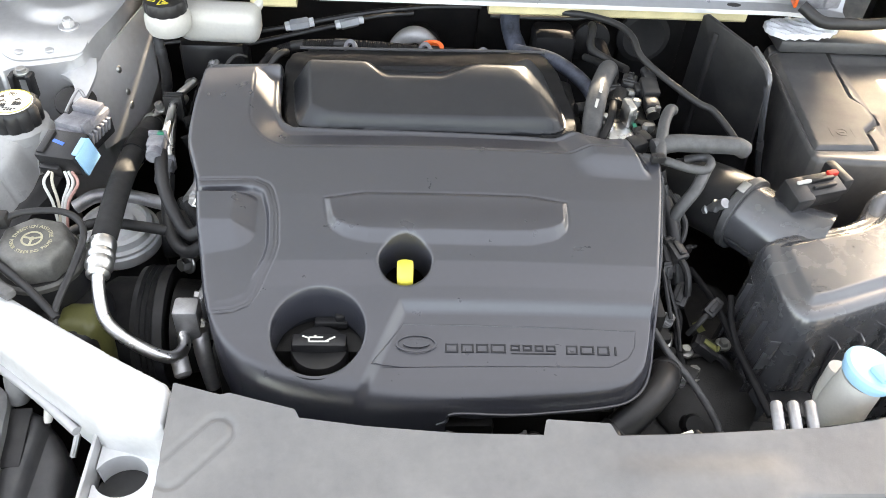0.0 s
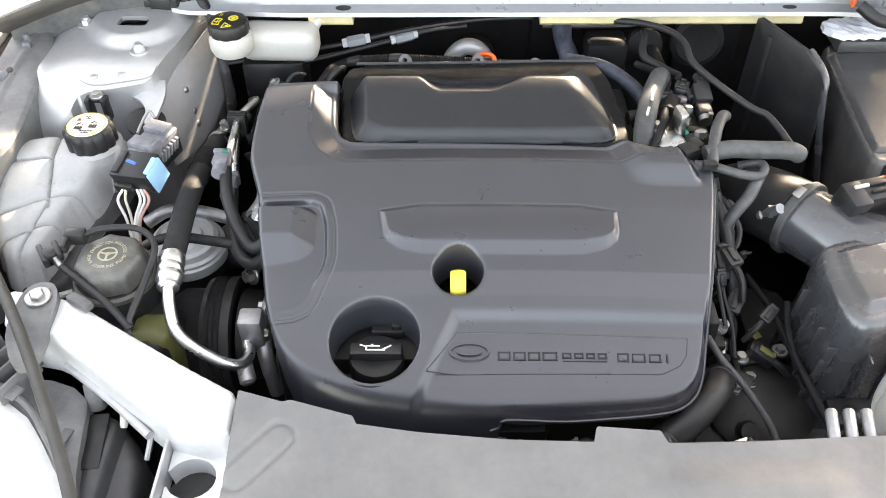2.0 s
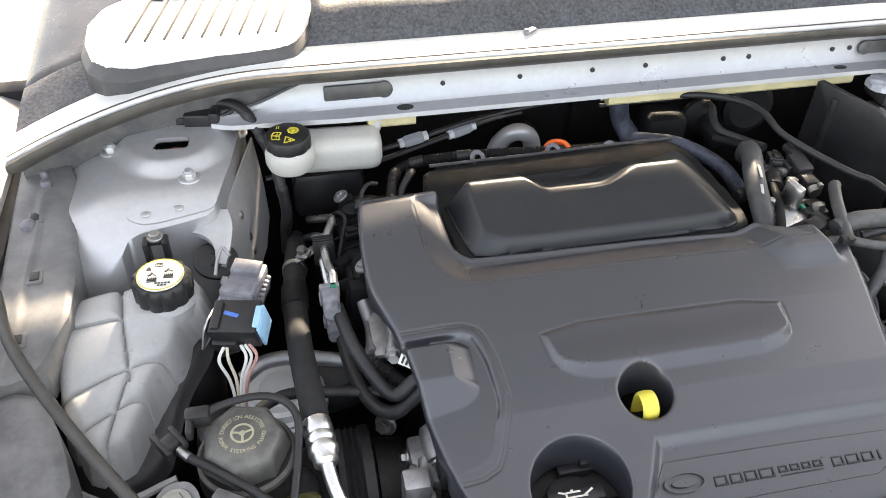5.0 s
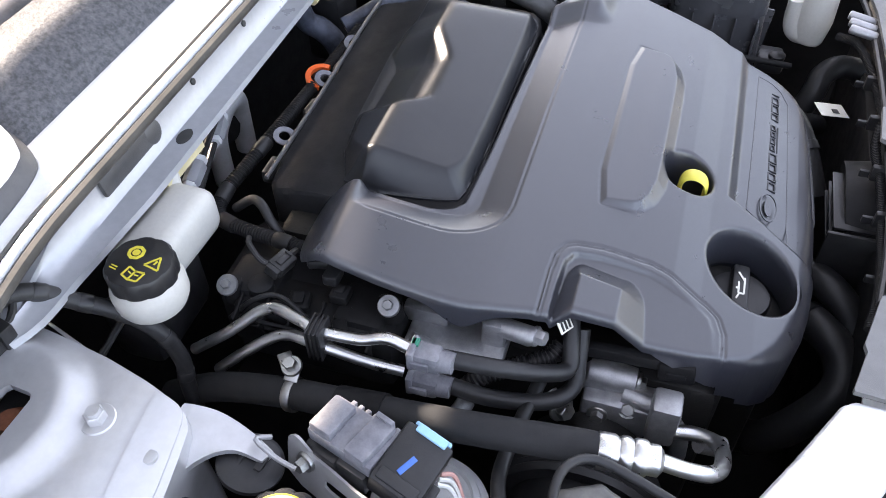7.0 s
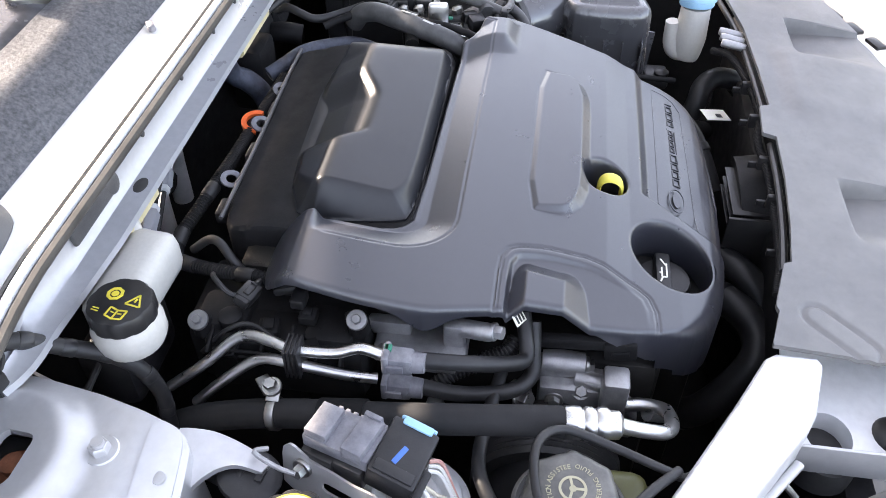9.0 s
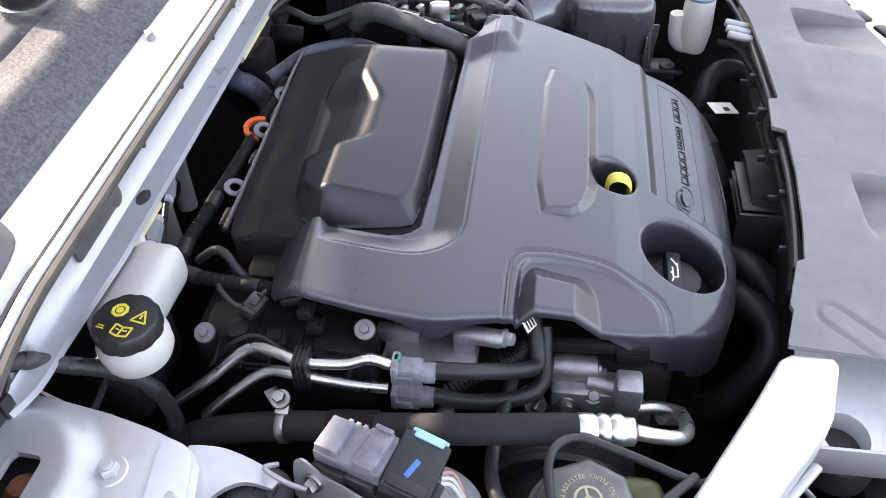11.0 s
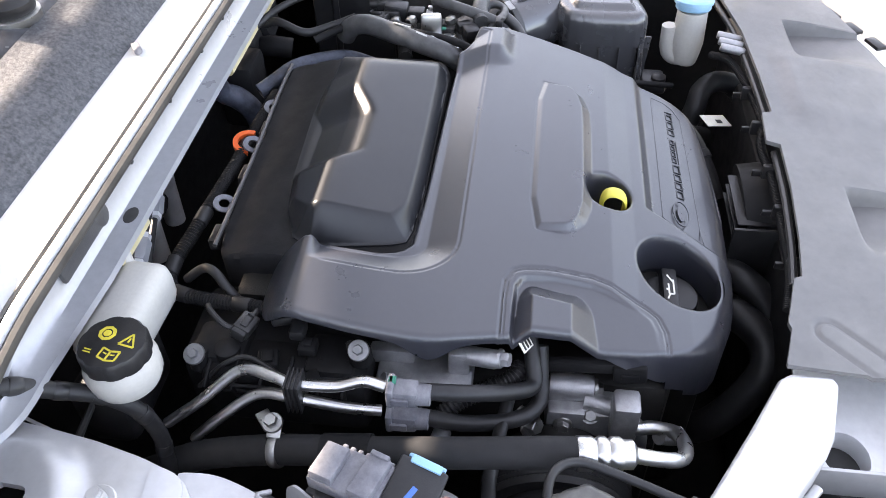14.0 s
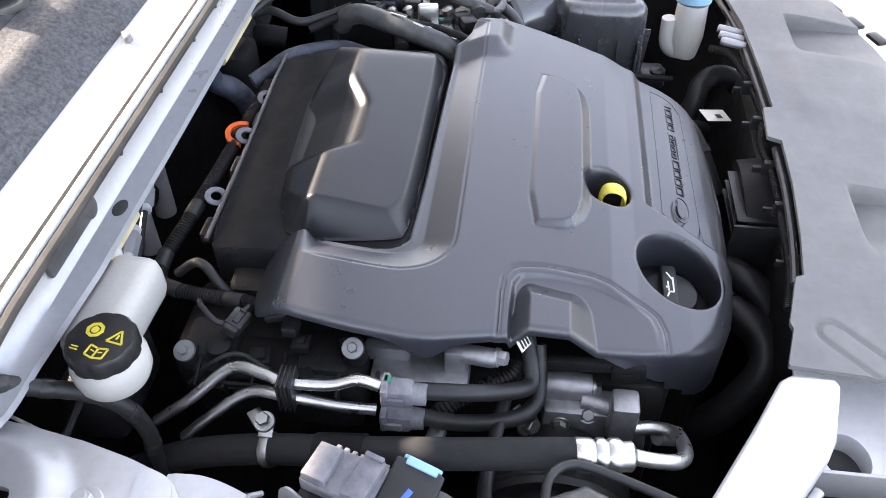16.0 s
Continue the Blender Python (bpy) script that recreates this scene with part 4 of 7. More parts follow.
def build_engine_cover():
    ol = [(-0.280, 0.236), (-0.276, 0.256), (-0.264, 0.272), (-0.246, 0.283), (-0.222, 0.289), (-0.198, 0.287), (-0.190, 0.280), (-0.188, 0.19), (-0.182, 0.168), (-0.166, 0.156), (0.146, 0.150), (0.156, 0.146), (0.166, 0.138), (0.232, 0.120), (0.243, 0.112), (0.245, 0.100), (0.2235, -0.01), (0.206, -0.095), (0.198, -0.125), (0.18, -0.143), (0.15, -0.151), (0.06, -0.158), (-0.08, -0.160), (-0.15, -0.152), (-0.195, -0.135), (-0.222, -0.108), (-0.240, -0.065), (-0.250, -0.02), (-0.264, 0.07), (-0.274, 0.10), (-0.282, 0.125), (-0.284, 0.15), (-0.284, 0.19), (-0.281, 0.225)]
    ol = chaikin(ol, 1, 0.22)
    oil, dip = ring_outline(OIL[0], OIL[1], 0.0455, 0.0425, 72), ring_outline(DIP[0], DIP[1], 0.0265, 0.0245, 56)
    panel = chaikin([(-0.128, 0.051), (0.127, 0.050), (0.1255, 0.012), (0.112, 0.000), (0.082, -0.008), (-0.078, -0.008), (-0.106, -0.001), (-0.1205, 0.010)], 1, 0.16)
    recess = chaikin([(-0.32, 0.064), (-0.205, 0.064), (-0.191, 0.057), (-0.183, 0.030), (-0.180, -0.014), (-0.199, -0.062), (-0.216, -0.069), (-0.32, -0.069)], 1, 0.14)
    plate = [(-0.050, -0.064), (0.30, -0.064), (0.30, -0.30), (-0.135, -0.30), (-0.093, -0.155)]
    label_box = [(-0.046, -0.0855), (0.187, -0.088), (0.184, -0.104), (0.176, -0.115), (0.157, -0.1235), (-0.076, -0.1265)]
    trough = [(-0.32, 0.40), (-0.32, 0.399), (-0.222, 0.399), *[(-0.166 - 0.052 * math.cos(a * math.pi / 24), 0.174 - 0.059 * math.sin(a * math.pi / 24)) for a in range(13)], (0.20, 0.1135), (0.20, 0.40), (-0.32, 0.40)]

    def z(x, y, d):
        base = cover_profile(y) - 0.12 * (x + 0.02) ** 2
        # sunken name plate area at the front
        s = poly_near(x, y, plate)[0]
        base -= 0.0085 * (1 - step(s, -0.012, 0.0))
        # embossed centre panel
        s = poly_near(x, y, panel)[0]
        front = step(-y, -0.05, 0.0)
        base += (0.0026 + 0.0059 * front) * np.clip((0.001 - s) / (0.0048 + 0.0060 * step(-y, -0.022, 0.002)), 0, 1)
        base -= 0.0007 * (1 - step(np.abs(s - 0.002), 0.0004, 0.0016)) * (1 - front)
        # trough down to the intake
        s = poly_near(x, y, trough)[0]
        base -= 0.0130 * np.clip(-s / 0.029, 0, 1) * step(y, 0.10, 0.112) * (1 - step(y, 0.236, 0.245))
        base -= 0.0012 * (1 - step(np.abs(s), 0.0004, 0.0016)) * step(0.235 - y, 0, 0.01)
        # rear arm falls away behind its crest
        fall = np.maximum(0, y - 0.236)
        base = base - np.where(x < -0.18, 0.55 * (np.sqrt(fall ** 2 + 0.009 ** 2) - 0.009) + 12.0 * np.maximum(0, fall - 0.014) ** 2 + 0.35 * np.maximum(0, fall - 0.014), 0)
        # rounded lip along the intake side of the trough
        base += 0.0015 * (1 - step(d, 0.003, 0.008)) * step(y, 0.128, 0.140) * (1 - step(y, 0.225, 0.235)) * (1 - np.where(x < -0.215, 1.0, 0.0))
        # recess with a raised, faceted tab
        s = poly_near(x, y, recess)[0]
        base -= 0.0013 * (1 - step(np.abs(s - 0.0085), 0.0004, 0.0016)) + 0.0010 * (1 - step(np.abs(s - 0.0055), 0.0003, 0.0012))
        floor = 0.833 + 0.24 * (y + 0.010) + 0.10 * (x + 0.225)
        across, along = np.maximum(0, x + 0.2205), np.maximum(np.maximum(0, y - 0.046), 0.0125 - y)
        tab = 0.8575 + 0.24 * (np.clip(y, 0.0125, 0.046) - 0.02) - np.hypot(0.62 * across, np.where(y > 0.03, 1.1, 1.0) * along)
        base = base + (np.maximum(floor, tab) - base) * (1 - step(s, -0.0045, 0.0))
        # thin flange round the front corner
        base -= 0.006 * (1 - step(d, 0.0035, 0.0055)) * step(-y, 0.04, 0.07) * step(x, -0.02, 0.03)
        # knob at the rear corner
        kx, ky = 0.182, 0.108
        u, v = (x - kx) + 0.35 * (y - ky), (y - ky)
        base += 0.0135 * (1 - step(u, 0.026, 0.042)) * step(u, -0.044, -0.014) * step(v, -0.028, -0.006)
        # rolled rims
        for (cx, cy), r in ((OIL, 0.044), (DIP, 0.0255)):
            e = np.clip((np.hypot(x - cx, (y - cy) * 1.07) - r) / 0.005, 0, 1)
            base -= 0.004 * (1 - np.sqrt(np.clip(1 - (1 - e) ** 2, 0, 1)))
        r = 0.005 + 0.008 * step(-y, 0.08, 0.14) + 0.008 * step(-y, 0.08, 0.14) * (1 - step(x, -0.10, 0.0)) + 0.001 * step(-x, 0.23, 0.26)
        return base - r * (1 - np.sqrt(np.clip(1 - (1 - np.clip(d / r, 0, 1)) ** 2, 0, 1)))

    def skirt(x, y):
        if y < -0.08 and x < -0.004:
            return 0.052 if y < -0.1 else 0.045
        if y < -0.10:
            return 0.004
        if x < -0.2:
            return 0.003 + 0.018 * math.exp(-(((y - 0.130) / 0.020) ** 2)) + 0.03 * max(0.0, min(1.0, (-0.02 - y) / 0.05))
        return 0.012

    cover = thing("engine_cover", (-0.02, 0.0, 0.75), "satin dark grey moulded plastic engine cover", "engine cover")
    part("cover_shell", field(ol, z, 0.0012, [oil, dip], skirt, 0.045, 3), M_COVER, cover, angle=80)
    def top_z(x, y):
        return float(z(np.array([x]), np.array([y]), np.array([0.05]))[0])

    def edge_z(x, y):
        return float(z(np.array([x]), np.array([y]), np.array([0.0005]))[0])

    run = [(0.004, -0.1592), (0.06, -0.1585), (0.11, -0.1552), (0.15, -0.1512), (0.176, -0.1455), (0.194, -0.132), (0.2025, -0.112), (0.207, -0.090), (0.215, -0.05), (0.224, -0.008), (0.234, 0.045), (0.243, 0.092)]
    part("edge_bead", tube([(-0.012, -0.1592, edge_z(-0.012, -0.159) - 0.022), (-0.003, -0.1594, edge_z(0.0, -0.159) - 0.014)] + [(x, y, edge_z(x, y) - 0.001) for x, y in run], 0.0016, 8, 4), M_COVER, cover)
    for k in range(len(label_box)):
        (ax, ay), (bx, by) = label_box[k], label_box[(k + 1) % len(label_box)]
        run = [(ax + (bx - ax) * q / 8, ay + (by - ay) * q / 8) for q in range(9)]
        part("border_line", tube([(x, y, top_z(x, y)) for x, y in run], 0.0006, 6, 1), M_COVER, cover)
    # maker's oval and model name as plain raised shapes
    tilt = pose(0, 0, 0, 14.5, 0, 0)
    oval = xf(join(xf(flat_ring(0.0155, 0.0175, 0.0012, 48), Matrix.Diagonal((1.15, 0.52, 1, 1))), xf(flat_ring(0.0005, 0.0115, 0.0009, 40), Matrix.Diagonal((1.1, 0.35, 1, 1)))), Matrix.Translation((-0.033, -0.106, 0.8045)) @ tilt)
    part("emblem", oval, M_COVER, cover)
    for x, w, h in ((-0.005, 0.0130, 0.0095), (0.0105, 0.0125, 0.0095), (0.0250, 0.0125, 0.0095), (0.0395, 0.0150, 0.0095), (0.0590, 0.0095, 0.0065), (0.0710, 0.0095, 0.0065), (0.0830, 0.0090, 0.0065), (0.0945, 0.0095, 0.0065), (0.1140, 0.0120, 0.0095), (0.1285, 0.0140, 0.0095), (0.1455, 0.0125, 0.0095), (0.1625, 0.0030, 0.0095)):
        y0 = -0.1085 + (0.0095 - h) / 2 * 0.6
        shape = join(*[rbox(sx * (w / 2 - 0.001), 0, 0, 0.0019, h, 0.0016, 0.0005) for sx in (-1, 1)], *[rbox(0, sy * (h / 2 - 0.001), 0, w, 0.0017, 0.0016, 0.0005) for sy in (-1, 1)]) if w > 0.005 else rbox(0, 0, 0, 0.0022, h, 0.0016, 0.0005)
        part("raised_bar", xf(shape, Matrix.Translation((x + w / 2, y0, top_z(x + w / 2, y0) + 0.0003)) @ tilt), M_INTAKE, cover)
    part("raised_bar", xf(rbox(0, 0, 0, 0.044, 0.0013, 0.0014, 0.0004), Matrix.Translation((0.0815, -0.1128, top_z(0.0815, -0.1128) + 0.0003)) @ tilt), M_INTAKE, cover)
    # oil filler cap down in its well
    cap = thing("oil_filler_cap", (-0.128, -0.091, 0.74), "smooth black oil filler cap with a cream oil can sign", "oil cap")
    part("cap_body", lathe([(0.0265, 0), (0.0285, 0.003), (0.0285, 0.024), (0.0270, 0.0275), (0.022, 0.0285), (0.010, 0.0265)], (-0.128, -0.091, 0.752), 56), M_BLACK, cap)
    part("cap_grip", rbox(-0.128, -0.0895, 0.7815, 0.054, 0.0155, 0.019, 0.003, rx=3), M_BLACK, cap)
    part("locating_tab", join(rbox(-0.118, -0.058, 0.778, 0.034, 0.010, 0.010, 0.002), rbox(-0.109, -0.056, 0.786, 0.010, 0.010, 0.008, 0.002)), M_BLACK, cap)
    can = join(bar(-0.010, -0.003, 0.010, -0.003, 0.002), bar(-0.010, 0.003, 0.004, 0.003, 0.002), bar(-0.010, -0.003, -0.010, 0.003, 0.002), bar(0.006, -0.003, 0.016, 0.004, 0.002), bar(-0.010, 0.002, -0.017, 0.005, 0.002), bar(-0.004, 0.003, -0.004, 0.006, 0.0025))
    part("oil_sign", xf(can, pose(-0.128, -0.0905, 0.7912, 3, 0, 0) @ Matrix.Diagonal((0.98, 0.82, 1, 1))), M_LABEL, cap, "cream white oil can sign")
    well = lathe([(0.046, 0.795), (0.047, 0.770), (0.050, 0.745), (0.050, 0.730)], (OIL[0], OIL[1], 0), 48)
    part("well_wall", (well[0], well[1][:-2]), M_INTAKE, cover)
    part("well_floor", lathe([(0.052, 0), (0.052, 0.004), (0.03, 0.005)], (OIL[0], OIL[1], 0.742), 32), M_INK, cover)
    dipstick = thing("dipstick_handle", (-0.044, -0.03, 0.78), "yellow plastic dipstick ring handle", "dipstick")
    loop = tube([(-0.044, -0.044, 0.805), (-0.044, -0.0445, 0.824), (-0.044, -0.041, 0.833), (-0.044, -0.033, 0.837), (-0.044, -0.025, 0.835), (-0.044, -0.021, 0.826), (-0.044, -0.0215, 0.805)], 0.0024, 12, 6, flat=3.4)
    part("ring", loop, M_YELLOW, dipstick)
    part("stem", lathe([(0.011, 0), (0.011, 0.012), (0.006, 0.02)], (-0.043, -0.033, 0.778), 20), M_YELLOW, dipstick)
    part("guide_tube", tube([(-0.043, -0.033, 0.785), (-0.04, -0.05, 0.70)], 0.009, 10, 2), M_BLACK, dipstick)


def build_intake_cover():
    ol = chaikin([(-0.186, 0.346), (-0.194, 0.30), (-0.180, 0.158), (-0.160, 0.1535), (0.125, 0.1535), (0.158, 0.165), (0.163, 0.20), (0.158, 0.26), (0.148, 0.352), (0.10, 0.352)], 2, 0.16)
    body = chaikin([(-0.181, 0.287), (-0.169, 0.180), (-0.160, 0.1585), (0.122, 0.1585), (0.143, 0.168), (0.146, 0.19), (0.128, 0.302)], 2, 0.2)
    hump = [(-0.02 + (x + 0.02) * 1.008, 0.23 + (y - 0.23) * 1.012) for x, y in body]

    def plate(x, y, d):
        return 0.8595 - 0.008 * step(y, 0.29, 0.34) - 0.004 * (1 - np.sqrt(np.clip(1 - (1 - np.clip(d / 0.004, 0, 1)) ** 2, 0, 1)))

    def z(x, y, d):
        s = -poly_near(x, y, body)[0]
        dent = step(x, -0.094, -0.062) * (1 - step(x, -0.006, 0.050))
        crest = 0.2445 - 0.023 * dent
        top = 0.8772 + 0.25 * np.clip(y - 0.160, 0, 0.090)
        q = y - crest
        k = 0.0018
        first = k * np.log1p(np.exp(np.clip(0.85 * q / k, -30, 30))) + np.where(q > 0.038, 0.85 * (q - 0.038), 0)
        top = top - (1 - step(x, 0.08, 0.135)) * np.minimum(first, 0.0088 + 0.58 * np.maximum(0, q - 0.0104))
        right = 0.868 + 0.70 * (0.140 - x)
        k = 0.004
        top = -k * np.log(np.exp(-(top - 0.88) / k) + np.exp(-(right - 0.88) / k)) + 0.88
        u = np.clip(s / (0.0095 + 0.020 * (1 - step(x, -0.172, -0.125))), 0, 1)
        rise = np.sin(u * math.pi / 2)
        return 0.8615 + np.maximum(0.0012, top - 0.8615) * rise

    intake = thing("intake_cover", (0.0, 0.25, 0.80), "dark satin plastic intake cover with a stepped ridge", "intake cover")
    part("intake_plate", field(ol, plate, 0.003, (), lambda x, y: 0.045, rings=3), M_MATT, intake)
    part("intake_shell", field(hump, z, 0.0013, (), lambda x, y: 0.004, rings=1), M_INTAKE, intake, angle=60)
    part("plate_rim", tube([(-0.178, 0.345, 0.853), (-0.05, 0.347, 0.853), (0.08, 0.352, 0.852), (0.145, 0.352, 0.852)], 0.0022, 8, 4), M_BATTERY, intake)
    for x, y, zz in ((-0.013, 0.357, 0.847), (-0.112, 0.358, 0.847), (0.065, 0.356, 0.842)):
        eye = xf(join(flat_ring(0.0050, 0.0100, 0.005, 28)), Matrix.Translation((x, y, zz)) @ pose(0, 0, 0, 18, -38, 10) @ Matrix.Diagonal((0.9, 1.1, 1, 1)))
        part("mounting_eye", eye, M_GREYPL, intake, "grey mounting eye")
        part("eye_stem", rbox(x, y - 0.008, zz - 0.012, 0.014, 0.012, 0.018, 0.003), M_BLACK, intake)
    for x in (-0.155, -0.06, 0.02, 0.10):
        part("edge_tab", rbox(x, 0.351, 0.842, 0.026, 0.012, 0.014, 0.003), M_BLACK, intake)
    arc = xf(flat_ring(0.0120, 0.0175, 0.005, 24, -10, 190), Matrix.Translation((-0.006, 0.364, 0.842)) @ pose(0, 0, 0, 8, -8, 0))
    solo("orange_retainer", arc, M_ORANGE, "bright orange plastic retaining clip behind the intake", "retaining clip")


def build_engine_block():
    block = thing("engine_block", (0.0, 0.1, 0.45), "grimy dark cast engine block under the cover", "engine")
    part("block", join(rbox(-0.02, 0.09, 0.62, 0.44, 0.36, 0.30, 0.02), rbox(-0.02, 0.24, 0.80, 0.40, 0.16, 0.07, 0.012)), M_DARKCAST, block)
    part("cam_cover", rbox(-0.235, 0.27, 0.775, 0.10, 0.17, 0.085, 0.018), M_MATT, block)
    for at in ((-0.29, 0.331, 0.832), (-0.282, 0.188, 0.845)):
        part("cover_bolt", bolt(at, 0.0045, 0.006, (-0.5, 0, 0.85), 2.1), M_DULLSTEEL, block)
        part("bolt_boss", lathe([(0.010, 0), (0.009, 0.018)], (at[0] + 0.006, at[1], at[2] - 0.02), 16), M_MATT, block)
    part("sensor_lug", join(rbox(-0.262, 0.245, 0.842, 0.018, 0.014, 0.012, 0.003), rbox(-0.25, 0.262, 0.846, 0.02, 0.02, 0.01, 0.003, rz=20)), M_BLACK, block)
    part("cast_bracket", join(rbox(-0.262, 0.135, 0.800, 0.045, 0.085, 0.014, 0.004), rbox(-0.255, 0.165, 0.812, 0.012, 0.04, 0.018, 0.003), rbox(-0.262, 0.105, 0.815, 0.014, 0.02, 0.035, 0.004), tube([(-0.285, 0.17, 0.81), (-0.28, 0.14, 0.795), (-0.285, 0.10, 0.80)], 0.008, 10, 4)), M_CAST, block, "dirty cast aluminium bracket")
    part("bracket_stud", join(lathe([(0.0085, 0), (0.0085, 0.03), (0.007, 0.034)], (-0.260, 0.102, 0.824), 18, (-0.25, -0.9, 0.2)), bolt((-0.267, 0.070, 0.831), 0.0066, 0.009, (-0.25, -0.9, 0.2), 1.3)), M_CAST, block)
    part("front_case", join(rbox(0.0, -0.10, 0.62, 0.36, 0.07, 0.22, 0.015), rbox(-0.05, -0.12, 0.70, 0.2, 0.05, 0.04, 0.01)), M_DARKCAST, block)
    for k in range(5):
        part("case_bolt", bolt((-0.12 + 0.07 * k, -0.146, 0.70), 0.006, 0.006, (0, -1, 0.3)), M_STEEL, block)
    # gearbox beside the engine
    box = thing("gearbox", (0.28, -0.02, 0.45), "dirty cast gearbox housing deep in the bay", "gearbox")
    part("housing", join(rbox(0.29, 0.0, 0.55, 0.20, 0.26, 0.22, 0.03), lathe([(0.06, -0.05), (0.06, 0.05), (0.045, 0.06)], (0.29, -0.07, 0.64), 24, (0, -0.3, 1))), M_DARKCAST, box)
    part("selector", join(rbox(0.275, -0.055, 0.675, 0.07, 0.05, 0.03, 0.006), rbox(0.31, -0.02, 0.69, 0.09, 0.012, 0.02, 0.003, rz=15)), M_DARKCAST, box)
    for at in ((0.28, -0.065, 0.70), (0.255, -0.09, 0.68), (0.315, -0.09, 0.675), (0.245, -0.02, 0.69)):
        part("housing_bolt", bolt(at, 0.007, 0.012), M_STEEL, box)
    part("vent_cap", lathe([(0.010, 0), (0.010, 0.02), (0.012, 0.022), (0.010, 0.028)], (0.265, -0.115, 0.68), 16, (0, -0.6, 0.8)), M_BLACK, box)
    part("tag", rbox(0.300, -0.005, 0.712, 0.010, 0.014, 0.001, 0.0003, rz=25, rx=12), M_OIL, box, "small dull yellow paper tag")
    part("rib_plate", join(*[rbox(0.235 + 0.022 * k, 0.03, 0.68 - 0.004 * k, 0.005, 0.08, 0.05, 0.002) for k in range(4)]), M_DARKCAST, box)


# ---- left-hand side of the bay ----
def build_brake_reservoir():
    r = thing("brake_fluid_reservoir", (-0.29, 0.38, 0.82), "milky white brake fluid reservoir with a black cap", "reservoir")
    at = (-0.344, 0.358)
    body = join(rbox(-0.284, 0.383, 0.866, 0.105, 0.048, 0.046, 0.014, rz=-3, segs=3), lathe([(0.020, 0.0), (0.026, 0.003), (0.0290, 0.010), (0.0290, 0.022), (0.0275, 0.026), (0.024, 0.032)], (at[0], at[1], 0.864), 36))
    part("body", body, M_WHITEPL, r)
    part("neck_tube", tube([(-0.240, 0.396, 0.876), (-0.234, 0.401, 0.885), (-0.230, 0.404, 0.890)], 0.007, 12, 3), M_WHITEPL, r)
    cap = part("cap", lathe([(0.025, 0.0), (0.0268, 0.002), (0.0268, 0.0135), (0.0250, 0.0165), (0.0228, 0.017)], (at[0], at[1], 0.8935), 80, lobes=10, amp=0.04), M_BLACK, r, "black ribbed cap with yellow warning signs")
    top = Matrix.Translation((at[0] - 0.0045, at[1] - 0.0015, 0.9106)) @ pose(0, 0, 0, 0, 0, -12) @ Matrix.Diagonal((0.80, 0.80, 1, 1))
    octo = xf(join(flat_ring(0.0055, 0.0088, 0.0005, 8), flat_ring(0.0001, 0.0038, 0.0005, 16)), Matrix.Translation((0.012, 0.012, 0)))
    tri_ = xf(join(bar(-0.008, -0.006, 0.008, -0.006, 0.0018), bar(-0.008, -0.006, 0, 0.008, 0.0018), bar(8e-3, -0.006, 0, 0.008, 0.0018), bar(0, -0.002, 0, 0.003, 0.0018)), Matrix.Translation((0.010, -0.013, 0)) @ pose(0, 0, 0, 0, 0, -90))
    book = xf(join(bar(-0.009, -0.005, -0.009, 0.006, 0.0018), bar(0.009, -0.005, 0.009, 0.006, 0.0018), bar(0, -0.006, 0, 0.005, 0.0018), bar(-0.009, -0.005, 0, -0.007, 0.0018), bar(0, -0.007, 0.009, -0.005, 0.0018), bar(-0.009, 0.006, 0, 0.004, 0.0018), bar(0, 0.004, 0.009, 0.006, 0.0018), bar(-0.006, 0.001, -0.002, 0, 0.0012), bar(0.006, 0.001, 0.002, 0, 0.0012)), Matrix.Translation((-0.010, -0.004, 0)) @ pose(0, 0, 0, 0, 0, -90))
    text = xf(join(bar(-0.004, 0, 0.004, 0, 0.0011), bar(-0.004, 0.003, 0.003, 0.003, 0.0011)), Matrix.Translation((-0.013, 0.018, 0)) @ pose(0, 0, 0, 0, 0, -90))
    part("warning_print", xf(join(octo, tri_, book, text), top), M_YPRINT, cap)
    part("lower_body", rbox(-0.30, 0.40, 0.80, 0.09, 0.05, 0.07, 0.012), M_BLACK, r)


